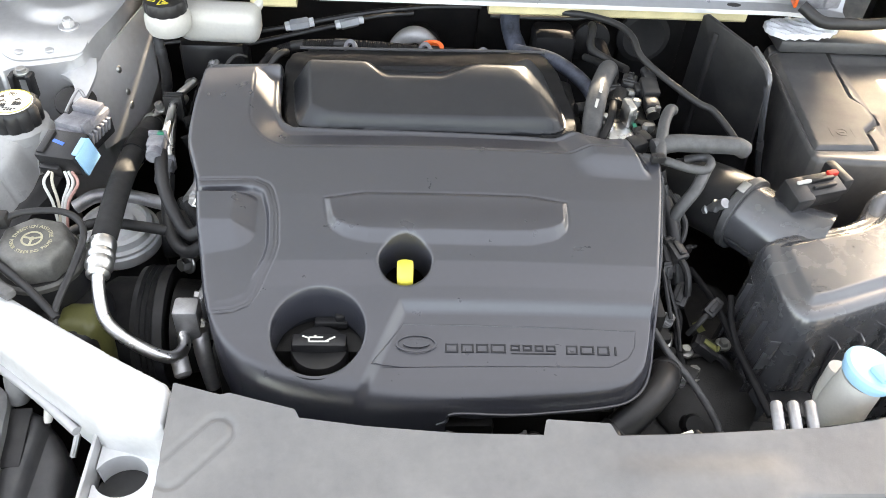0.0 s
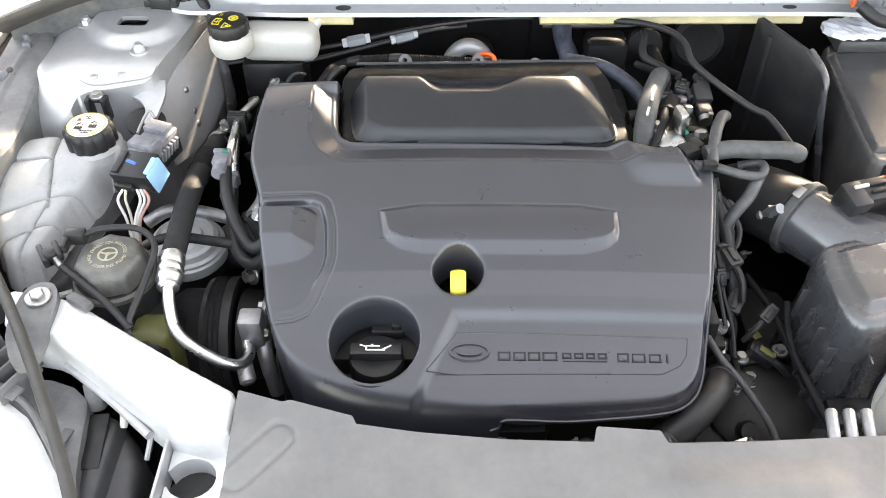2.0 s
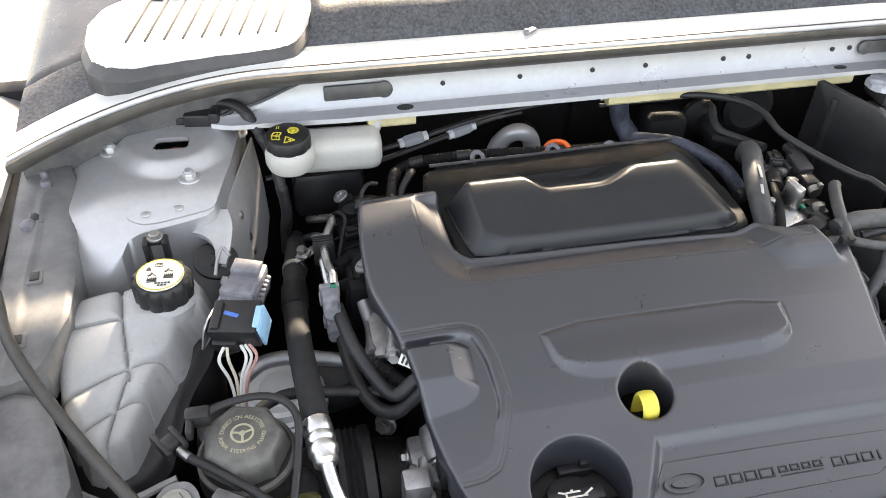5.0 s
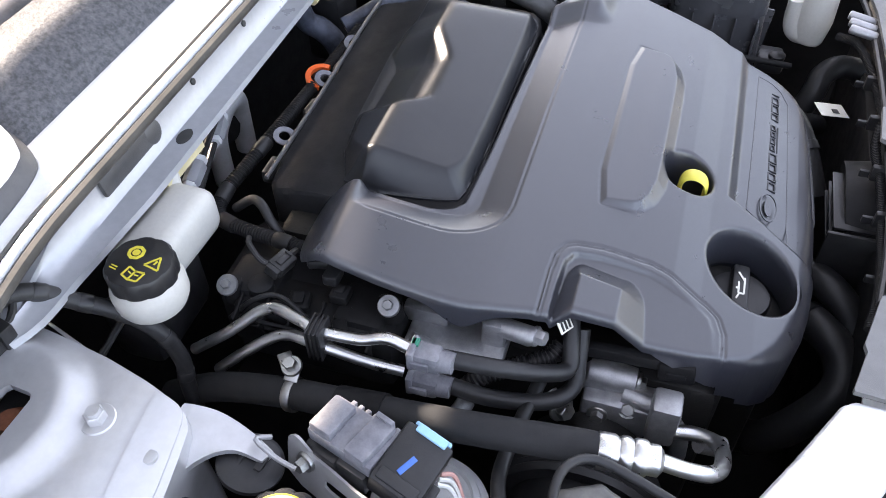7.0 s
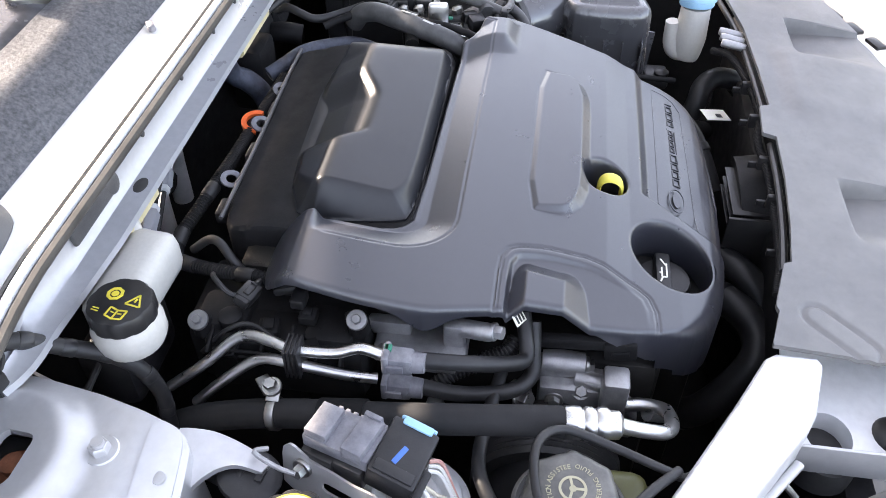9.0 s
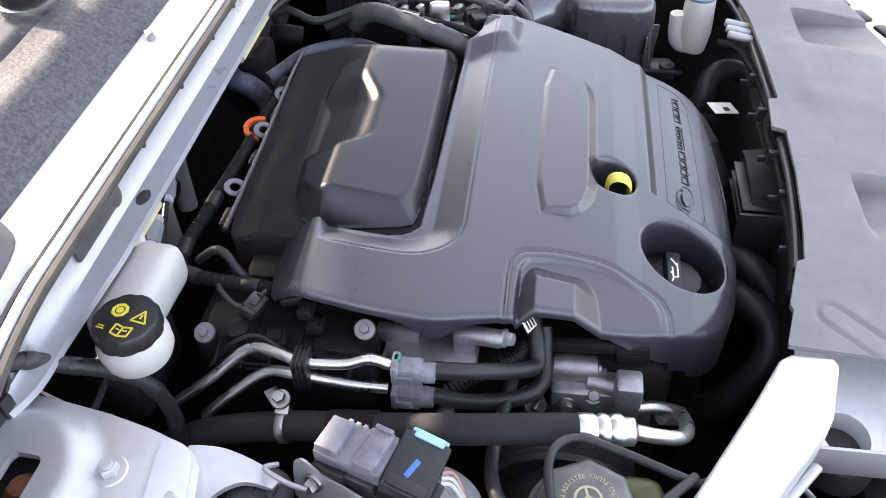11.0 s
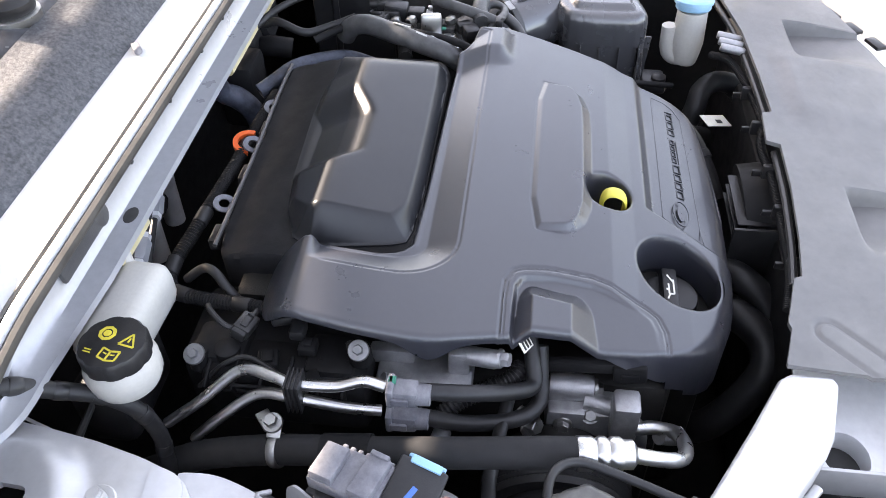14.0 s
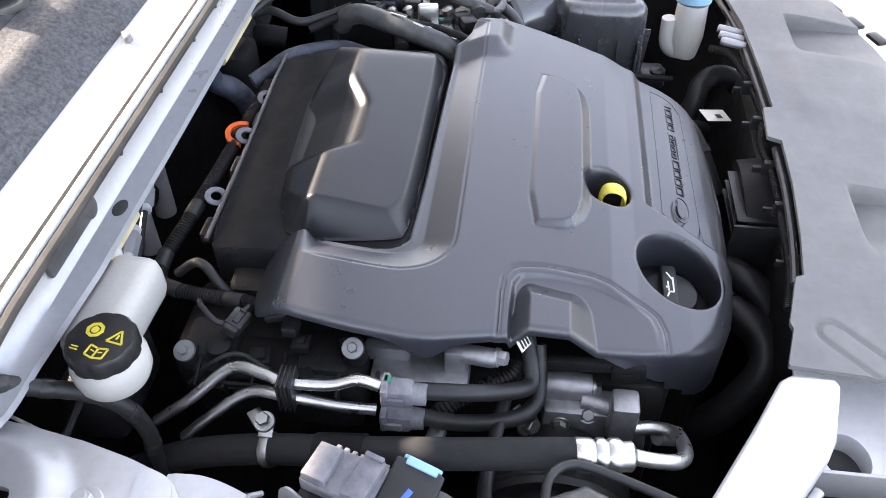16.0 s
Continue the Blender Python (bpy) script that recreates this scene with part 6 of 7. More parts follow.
    label = thing("paper_tag", (-0.268, 0.049, 0.837), "white paper tag with dark bars on the cover's edge", "tag")
    part("tag_sheet", tag, M_LABEL, label)
    for k in range(3):
        part("tag_bar", xf(rbox(0.0, -0.006 + 0.006 * k, 0.0008, 0.011, 0.003, 0.0004, 0), pose(-0.258, 0.049, 0.842, 20, -45, 48) @ Matrix.Diagonal((0.66, 0.72, 1, 1))), M_INK, label)


def build_looms():
    loom = [(0.10, 0.362, 0.84), (0.02, 0.368, 0.838), (-0.06, 0.370, 0.842), (-0.11, 0.374, 0.842), (-0.152, 0.380, 0.838), (-0.186, 0.388, 0.830), (-0.212, 0.380, 0.826), (-0.224, 0.345, 0.829), (-0.232, 0.305, 0.834), (-0.240, 0.270, 0.838), (-0.247, 0.245, 0.838)]
    lo = thing("corrugated_loom", loom[3], "black corrugated wiring sleeve behind the intake", "wiring loom")
    part("sleeve", tube(loom, 0.0066, 12, 8, rib=0.0005, ribs=150), M_MATT, lo)
    run = curve(loom, 8)
    for u in (0.12, 0.33, 0.50, 0.64, 0.80, 0.95):
        k = int(u * (len(run) - 2)) + 1
        part("tape_band", lathe([(0.0070, -0.009), (0.0076, -0.008), (0.0076, 0.008), (0.0070, 0.009)], tuple(run[k]), 20, tuple(run[k + 1] - run[k - 1])), M_RUBBER, lo)
    solo("loom_branch", tube([(-0.20, 0.37, 0.828), (-0.198, 0.352, 0.842), (-0.205, 0.338, 0.846), (-0.215, 0.325, 0.838), (-0.222, 0.31, 0.822)], 0.0045, 10, 5), M_RUBBER, "thin black cable loop", "cable")
    clamped_hose("taped_cable_bundle", "black taped cable bundle beside the strut tower", [(-0.430, 0.440, 0.914), (-0.396, 0.422, 0.912), (-0.374, 0.394, 0.884), (-0.364, 0.367, 0.867), (-0.359, 0.349, 0.843), (-0.356, 0.343, 0.808), (-0.360, 0.343, 0.78), (-0.362, 0.342, 0.745)], 0.0068, M_RUBBER, (0.2, 0.3, 0.42, 0.6, 0.8))
    solo("plug_lead", tube([(-0.424, 0.418, 0.904), (-0.410, 0.420, 0.908), (-0.396, 0.430, 0.913)], 0.003, 8, 5), M_RUBBER, "thin black lead from the cable plug", "cable")
    solo("cable_plug", join(rbox(-0.446, 0.424, 0.902, 0.034, 0.020, 0.018, 0.003, rz=-8), rbox(-0.426, 0.420, 0.904, 0.012, 0.024, 0.022, 0.003, rz=-12), rbox(-0.468, 0.428, 0.898, 0.012, 0.014, 0.014, 0.002, rz=-8)), M_BLACK, "black cable plug under the cowl", "plug")
    cross = thing("brake_line_set", (-0.15, 0.38, 0.86), "thin black brake lines with grey hexagon unions on the bulkhead", "brake lines")
    part("line", tube([(-0.377, 0.402, 0.818), (-0.314, 0.403, 0.828), (-0.208, 0.412, 0.843), (-0.103, 0.431, 0.857), (-0.008, 0.445, 0.863), (0.066, 0.452, 0.862)], 0.0034, 8, 6), M_BLACK, cross)
    part("line", tube([(-0.314, 0.391, 0.816), (-0.245, 0.398, 0.827), (-0.135, 0.423, 0.843), (-0.082, 0.438, 0.850), (-0.029, 0.454, 0.848)], 0.0034, 8, 6), M_BLACK, cross)
    for at, ax in (((-0.185, 0.4165, 0.8460), (0.98, 0.16, 0.13)), ((-0.118, 0.4280, 0.8455), (0.95, 0.27, 0.13))):
        union = part("union", lathe([(0.0070, -0.013), (0.0085, -0.011), (0.0085, 0.011), (0.0070, 0.013)], at, 6, ax), M_COWL, cross, "grey hexagon line union")
        a = Vector(ax).normalized()
        for side in (-1, 1):
            part("collar", lathe([(0.0045, -0.0035), (0.0068, -0.003), (0.0068, 0.003), (0.0045, 0.0035)], tuple(Vector(at) + a * 0.0165 * side), 6, ax), M_WHITEMETAL, union, "bright hexagon collar")
    solo("hard_line", tube([(0.08, 0.445, 0.862), (0.17, 0.445, 0.862), (0.21, 0.44, 0.868), (0.245, 0.435, 0.885), (0.30, 0.44, 0.885), (0.37, 0.445, 0.884)], 0.003, 8, 5), M_STEEL, "thin bright metal line along the bulkhead", "pipe")
    solo("hard_line", tube([(0.08, 0.445, 0.852), (0.18, 0.445, 0.852), (0.215, 0.44, 0.858), (0.25, 0.435, 0.876), (0.37, 0.445, 0.875)], 0.003, 8, 5), M_BLACK, "thin dark metal line along the bulkhead", "pipe")


# ---- rear and right-hand side ----
def build_rear():
    t = thing("turbo_elbow", (-0.02, 0.40, 0.78), "bright metal turbo elbow behind the intake", "turbo elbow")
    part("elbow", tube([(-0.054, 0.484, 0.705), (-0.053, 0.483, 0.765), (-0.042, 0.478, 0.792), (-0.024, 0.475, 0.802), (-0.006, 0.478, 0.791), (0.004, 0.484, 0.763), (0.006, 0.486, 0.71)], 0.0125, 20, 7), M_PIPE, t)
    part("core", lathe([(0.032, -0.01), (0.032, 0.012), (0.02, 0.018)], (-0.016, 0.500, 0.770), 28, (0, -1, 0.2)), M_MATT, t)
    solo("breather_hose", tube([(0.106, 0.444, 0.88), (0.107, 0.440, 0.850), (0.112, 0.434, 0.829), (0.118, 0.420, 0.818), (0.120, 0.405, 0.80), (0.118, 0.395, 0.77), (0.115, 0.39, 0.73)], [0.0135, 0.0135, 0.013, 0.014, 0.014, 0.014, 0.014], 16, 7), M_BLUEHOSE, "dusty blue-black breather hose", "hose")
    solo("clipped_hose", tube([(0.111, 0.387, 0.833), (0.128, 0.369, 0.840), (0.153, 0.353, 0.843), (0.177, 0.330, 0.840), (0.198, 0.297, 0.834), (0.210, 0.267, 0.818)], 0.0095, 14, 6), M_BLUEHOSE, "dark rubber hose beside the intake", "hose")
    stub = thing("intercooler_stub", (0.19, 0.2, 0.83), "grey rubber elbow hose with a painted glint standing behind the cover", "hose")
    part("elbow_hose", tube([(0.224, 0.302, 0.850), (0.217, 0.290, 0.867), (0.208, 0.268, 0.876), (0.194, 0.235, 0.874), (0.183, 0.200, 0.868), (0.176, 0.168, 0.860), (0.176, 0.145, 0.845)], 0.0124, 18, 7), M_HOSE, stub)
    part("stripe", xf(rbox(0, 0, 0, 0.006, 0.03, 0.001, 0.0004), pose(0.183, 0.197, 0.8796, 12, 0, -20) @ Matrix.Diagonal((0.6, 0.5, 1, 1))), M_WHITEPL, stub)
    # white sliver laid on the hose to stand for its bright reflection
    part("white_glint", xf(rbox(0, 0, 0, 0.004, 0.022, 0.001, 0.0004), pose(0.192, 0.222, 0.8862, 6, 20, -14)), M_WHITEPL, stub)
    lug = thing("lifting_eye", (0.208, 0.175, 0.84), "bright cast lifting eye beside the hose", "lifting eye")
    part("eye_body", join(rbox(0.205, 0.170, 0.854, 0.042, 0.034, 0.013, 0.005, rz=20), rbox(0.221, 0.190, 0.870, 0.011, 0.026, 0.034, 0.004, rz=10), rbox(0.196, 0.186, 0.862, 0.010, 0.016, 0.018, 0.004, rz=25), lathe([(0.007, -0.003), (0.007, 0.003)], (0.197, 0.178, 0.862), 14)), M_ALU, lug)
    rail_ = thing("fuel_rail", (0.23, 0.22, 0.84), "dark fuel rail with injector plugs", "fuel rail")
    part("rail_tube", tube([(0.165, 0.215, 0.857), (0.20, 0.222, 0.858), (0.235, 0.225, 0.855)], 0.0085, 12, 3), M_DARKCAST, rail_)
    part("pump_head", join(rbox(0.225, 0.205, 0.845, 0.05, 0.06, 0.03, 0.006), lathe([(0.013, -0.012), (0.013, 0.014), (0.01, 0.018)], (0.216, 0.228, 0.862), 18, (0.3, 1, 0.1)), rbox(0.24, 0.175, 0.85, 0.03, 0.03, 0.03, 0.005)), M_DARKCAST, rail_)
    for k, (x, y) in enumerate(((0.232, 0.235), (0.236, 0.215), (0.228, 0.190), (0.243, 0.165))):
        part("fitting", lathe([(0.005, 0), (0.005, 0.006), (0.0075, 0.007), (0.0075, 0.014), (0.004, 0.016)], (x, y, 0.858), 6, (0.2 - 0.1 * k, 0.3, 1)), M_STEEL, rail_)
    sens = thing("pressure_sensor", (0.257, 0.23, 0.84), "black stacked sensor plug on the fuel rail", "sensor")
    part("sensor_body", join(rbox(0.257, 0.240, 0.872, 0.022, 0.030, 0.018, 0.003, rx=8), rbox(0.260, 0.258, 0.876, 0.016, 0.016, 0.014, 0.003), rbox(0.255, 0.214, 0.868, 0.017, 0.022, 0.014, 0.002), rbox(0.243, 0.243, 0.870, 0.008, 0.018, 0.012, 0.002), lathe([(0.006, -0.006), (0.006, 0.006)], (0.258, 0.268, 0.878), 14, (0, 1, 0))), M_BLACK, sens)
    part("sensor_clamp", join(lathe([(0.008, -0.004), (0.008, 0.004)], (0.254, 0.198, 0.866), 14, (0, 1, 0.2)), rbox(0.258, 0.196, 0.874, 0.006, 0.006, 0.008, 0.001)), M_STEEL, sens)
    plug = thing("small_plug", (0.235, 0.14, 0.85), "small ribbed black plug with a cable", "plug")
    part("plug_body", join(rbox(0.222, 0.140, 0.862, 0.022, 0.02, 0.018, 0.003, rz=25), rbox(0.233, 0.150, 0.864, 0.012, 0.018, 0.014, 0.002, rz=25)), M_BLACK, plug)
    part("green_lock", rbox(0.231, 0.176, 0.862, 0.010, 0.008, 0.006, 0.001), M_GREEN, plug)
    solo("taped_cable", tube([(0.275, 0.192, 0.876), (0.268, 0.185, 0.880), (0.256, 0.160, 0.879), (0.247, 0.130, 0.874), (0.242, 0.108, 0.868)], 0.0068, 12, 6), M_HOSE, "grey dusty taped cable standing up", "cable")
    solo("coolant_hose", tube([(0.238, 0.128, 0.868), (0.265, 0.133, 0.872), (0.30, 0.132, 0.872), (0.335, 0.133, 0.870), (0.349, 0.136, 0.862)], 0.0105, 18, 6), M_HOSE, "dusty grey-black coolant hose", "hose")
    solo("thin_hose", tube([(0.225, 0.118, 0.862), (0.245, 0.112, 0.864), (0.275, 0.103, 0.860), (0.296, 0.103, 0.858), (0.304, 0.114, 0.860), (0.300, 0.126, 0.858), (0.28, 0.13, 0.85)], 0.0052, 12, 6), M_HOSE, "thin dusty hose bent back on itself", "hose")
    solo("cross_hose", tube([(0.299, 0.110, 0.852), (0.285, 0.088, 0.842), (0.268, 0.074, 0.826), (0.258, 0.07, 0.80)], 0.0072, 12, 5), M_HOSE, "short dusty grey hose dropping into the bay", "hose")
    solo("cable_tie", join(rbox(0.238, 0.106, 0.871, 0.016, 0.009, 0.010, 0.002), rbox(0.238, 0.101, 0.8765, 0.005, 0.005, 0.001, 0)), M_BLACK, "black cable tie clip at the cover corner", "cable tie")
    solo("vacuum_line", tube([(0.16, 0.405, 0.884), (0.205, 0.385, 0.890), (0.235, 0.354, 0.896), (0.248, 0.322, 0.897), (0.252, 0.285, 0.892), (0.272, 0.252, 0.886), (0.296, 0.222, 0.880), (0.312, 0.204, 0.877), (0.324, 0.194, 0.876), (0.333, 0.170, 0.873), (0.339, 0.145, 0.870)], 0.0043, 12, 6), M_RUBBER, "long thin black vacuum line", "hose")
    solo("fuel_pipe", tube([(0.195, 0.335, 0.858), (0.215, 0.30, 0.866), (0.219, 0.265, 0.868), (0.205, 0.20, 0.868), (0.185, 0.15, 0.868), (0.165, 0.118, 0.862)], 0.0048, 12, 6), M_MATT, "black pipe behind the engine cover", "pipe")
    solo("wire_loop", tube([(0.215, 0.405, 0.865), (0.212, 0.385, 0.872), (0.206, 0.350, 0.862), (0.225, 0.32, 0.862), (0.24, 0.29, 0.868)], 0.0055, 10, 6), M_RUBBER, "black cable against the bulkhead", "cable")
    solo("side_loom", tube([(0.246, 0.112, 0.850), (0.252, 0.105, 0.83), (0.258, 0.08, 0.815), (0.262, 0.052, 0.80), (0.268, 0.03, 0.77), (0.274, 0.012, 0.74)], 0.0075, 12, 6), M_RUBBER, "dusty wiring loom down the engine's side", "wiring loom")
    solo("side_cable", tube([(0.27, 0.075, 0.80), (0.275, 0.09, 0.815), (0.268, 0.10, 0.82), (0.262, 0.075, 0.80), (0.27, 0.05, 0.76)], 0.0035, 8, 5), M_HOSE, "thin looped cable with a clip", "cable")


def build_air_box():
    b = thing("air_filter_box", (0.45, -0.05, 0.60), "dusty dark plastic air filter box with a ribbed side", "air filter box")
    ol = chaikin([(0.3385, -0.010), (0.345, 0.026), (0.47, 0.055), (0.50, 0.100), (0.66, 0.10), (0.66, 0.002), (0.45, -0.068), (0.392, -0.088), (0.356, -0.096), (0.340, -0.078)], 2, 0.2)

    def z(x, y, d):
        base = 0.838 + 0.03 * np.clip(y - 0.03, 0, 1) + 0.016 * step(y, 0.055, 0.10)
        return base - 0.007 * (1 - step(d, 0.016, 0.026)) - 0.014 * (1 - np.sqrt(np.clip(1 - (1 - np.clip(d / 0.014, 0, 1)) ** 2, 0, 1)))

    part("lid", field(ol, z, 0.002, (), lambda x, y: 0.030, rings=4, flare=0.001), M_AIRBOX, b)
    low = [(0.48 + (x - 0.48) * 0.994, y * 0.994) for x, y in ol]
    part("base", field(low, lambda x, y, d: 0.790 + 0 * x, 0.006, (), lambda x, y: 0.22, rings=6, flare=0.016), M_AIRBOX, b)
    for k in range(7):
        x = 0.374 + 0.031 * k
        part("rib", rbox(x, -0.0945 + 0.336 * (x - 0.374), 0.735, 0.0025, 0.014, 0.10, 0.0008, rx=4), M_AIRBOX, b)
    for k in range(4):
        part("rib", rbox(0.3365, -0.004 - 0.027 * k, 0.735, 0.012, 0.0025, 0.10, 0.0008, ry=4), M_AIRBOX, b)
    part("foot", join(rbox(0.372, -0.116, 0.712, 0.050, 0.036, 0.016, 0.006), lathe([(0.011, 0), (0.011, 0.006), (0.006, 0.009)], (0.368, -0.124, 0.718), 16)), M_BLACK, b)
    neck = thing("air_intake_hose", (0.37, 0.09, 0.76), "ribbed black rubber intake hose with a worm clamp", "intake hose")
    part("duct", tube([(0.425, 0.035, 0.795), (0.40, 0.055, 0.795), (0.372, 0.085, 0.795), (0.352, 0.112, 0.792)], [0.049, 0.044, 0.041, 0.041], 28, 6), M_AIRBOX, neck)
    part("rubber_boot", tube([(0.358, 0.105, 0.793), (0.335, 0.14, 0.785), (0.315, 0.17, 0.77), (0.30, 0.195, 0.735), (0.295, 0.205, 0.69)], [0.044, 0.043, 0.042, 0.042, 0.042], 28, 6), M_RUBBER, neck)
    part("clamp_band", lathe([(0.0455, -0.005), (0.0465, -0.004), (0.0465, 0.004), (0.0455, 0.005)], (0.3585, 0.1025, 0.794), 40, (-0.60, 0.78, -0.04)), M_HOSE, neck, "dark worm clamp band")
    part("clamp_screw", join(lathe([(0.006, -0.016), (0.006, 0.012), (0.008, 0.014), (0.008, 0.02)], (0.320, 0.094, 0.812), 14, (-0.2, 0.5, -0.7)), rbox(0.322, 0.094, 0.812, 0.014, 0.012, 0.012, 0.002)), M_CAST, neck)
    part("clamp_tongue", rbox(0.345, 0.098, 0.838, 0.016, 0.010, 0.003, 0.001, rz=40, ry=-20), M_STEEL, neck)
    plug = thing("airflow_sensor_plug", (0.42, 0.10, 0.82), "black airflow sensor plug with a red lock", "sensor")
    part("plug_body", join(rbox(0.418, 0.083, 0.848, 0.062, 0.030, 0.024, 0.003, rz=16, rx=12), rbox(0.394, 0.074, 0.846, 0.024, 0.034, 0.028, 0.003, rz=16, rx=12), rbox(0.452, 0.104, 0.850, 0.014, 0.038, 0.022, 0.003, rz=16)), M_BLACK, plug)
    part("latch_bridge", join(rbox(0.424, 0.086, 0.862, 0.030, 0.005, 0.005, 0.001, rz=16), rbox(0.424, 0.076, 0.861, 0.030, 0.004, 0.004, 0.001, rz=16)), M_BLACK, plug)
    part("red_lock", rbox(0.439, 0.096, 0.863, 0.013, 0.007, 0.005, 0.001, rz=16), M_RED, plug)
    part("white_bar", rbox(0.401, 0.080, 0.862, 0.018, 0.004, 0.004, 0.001, rz=16), M_WHITEPL, plug)


def build_battery():
    b = thing("battery_box", (0.54, 0.2, 0.6), "dusty black plastic battery box with a hinged lid", "battery box")
    ol = chaikin([(0.445, 0.162), (0.455, 0.145), (0.734, 0.145), (0.734, 0.421), (0.485, 0.421), (0.469, 0.404)], 1)
    lid = [(0.457, 0.171), (0.533, 0.173), (0.535, 0.208), (0.563, 0.234), (0.564, 0.251), (0.544, 0.281), (0.555, 0.396), (0.475, 0.387)]

    def z(x, y, d):
        s = poly_near(x, y, lid)[0]
        base = 0.840 + 0.003 * (1 - step(s, -0.004, 0.0)) - 0.0035 * (1 - step(np.abs(s - 0.002), 0.0006, 0.003)) - 0.006 * step(x, 0.55, 0.57) * step(y, 0.186, 0.206) * (1 - step(y, 0.37, 0.39))
        return base - 0.008 * (1 - np.sqrt(np.clip(1 - (1 - np.clip(d / 0.008, 0, 1)) ** 2, 0, 1)))

    part("box_shell", field(ol, z, 0.0018, (), lambda x, y: 0.22, rings=4, flare=-0.01), M_BATTERY, b)
    turn = Matrix.Translation((0.499, 0.199, 0.8446)) @ pose(0, 0, 0, 0, 0, -4)
    part("terminal_mark", xf(join(bar(-0.014, -0.008, -0.014, 0.008, 0.0015), bar(0.014, -0.008, 0.014, 0.008, 0.0015), xf(flat_ring(0.006, 0.0075, 0.0006, 24), Matrix.Identity(4)), bar(-0.003, 0, 0.003, 0, 0.0012)), turn), M_BATTERY, b)
    wall = thing("battery_side_panel", (0.385, 0.25, 0.6), "tall black plastic panel beside the battery", "panel")
    top = [(-0.066, -0.10), (0.079, -0.10), (0.064, 0.082), (0.052, 0.097), (0.020, 0.113), (-0.060, 0.119), (-0.066, 0.115)]
    part("panel", xf(prism(top, -0.0035, 0.0035, 0.002), Matrix.Translation((0.390, 0.322, 0.785)) @ pose(0, 0, 0, 90, 0, -61)), M_BLACK, wall)
    part("panel_edge", tube([(0.410, 0.315, 0.889), (0.416, 0.292, 0.883), (0.4205, 0.274, 0.872), (0.4215, 0.268, 0.855), (0.432, 0.263, 0.80), (0.456, 0.253, 0.70)], 0.0050, 12, 6), M_AIRBOX, wall)
    part("rib", rbox(0.372, 0.352, 0.790, 0.010, 0.012, 0.20, 0.003, rz=-61), M_BLACK, wall)
    part("back_tray", rbox(0.615, 0.410, 0.852, 0.27, 0.05, 0.02, 0.006), M_BATTERY, wall)
    rng = np.random.RandomState(7)
    ol2 = chaikin([(0.455, 0.384), (0.490, 0.374), (0.540, 0.380), (0.568, 0.402), (0.53, 0.424), (0.460, 0.420)], 1)
    n1 = rng.uniform(60, 260, (8, 2))
    n2 = rng.uniform(0, 6, 8)
    crumple = field(ol2, lambda x, y, d: 0.871 + 0.0025 * sum(np.abs(np.sin(x * a + y * c + p)) for (a, c), p in zip(n1, n2)) / 2.0, 0.0025, (), lambda x, y: 0.008, rings=1)
    solo("crumpled_paper", crumple, M_FOIL, "crumpled white paper lying behind the battery", "paper", angle=20)
    relay = thing("rear_relay_plug", (0.50, 0.385, 0.92), "grey plastic relay plug with an orange edge and cable", "relay")
    part("relay_body", join(rbox(0.497, 0.384, 0.932, 0.045, 0.035, 0.024, 0.004, rz=-10), rbox(0.485, 0.372, 0.945, 0.02, 0.016, 0.012, 0.003), rbox(0.515, 0.37, 0.935, 0.02, 0.022, 0.02, 0.003)), M_GREYPL, relay)
    part("orange_edge", rbox(0.4725, 0.378, 0.930, 0.004, 0.02, 0.02, 0.001, rz=-10), M_ORANGE, relay)
    part("cable", tube([(0.478, 0.365, 0.925), (0.50, 0.345, 0.915), (0.53, 0.34, 0.915), (0.57, 0.35, 0.91), (0.63, 0.36, 0.91)], 0.008, 10, 5), M_RUBBER, relay)


def clamped_hose(name, label, pts, r, material, at):
    """A hose with spring clamps at the given points of its run."""
    t = thing(name, pts[0], label, "hose")
    part("hose_run", tube(pts, r, 18, 7), material, t)
    c = curve(pts, 7)
    for u in at:
        k = max(1, min(len(c) - 2, int(u * (len(c) - 1))))
        part("hose_clamp", lathe([(r * 1.04, -0.005), (r * 1.09, -0.004), (r * 1.09, 0.004), (r * 1.04, 0.005)], tuple(c[k]), 24, tuple(c[k + 1] - c[k - 1])), M_BLACK, t)
    return t


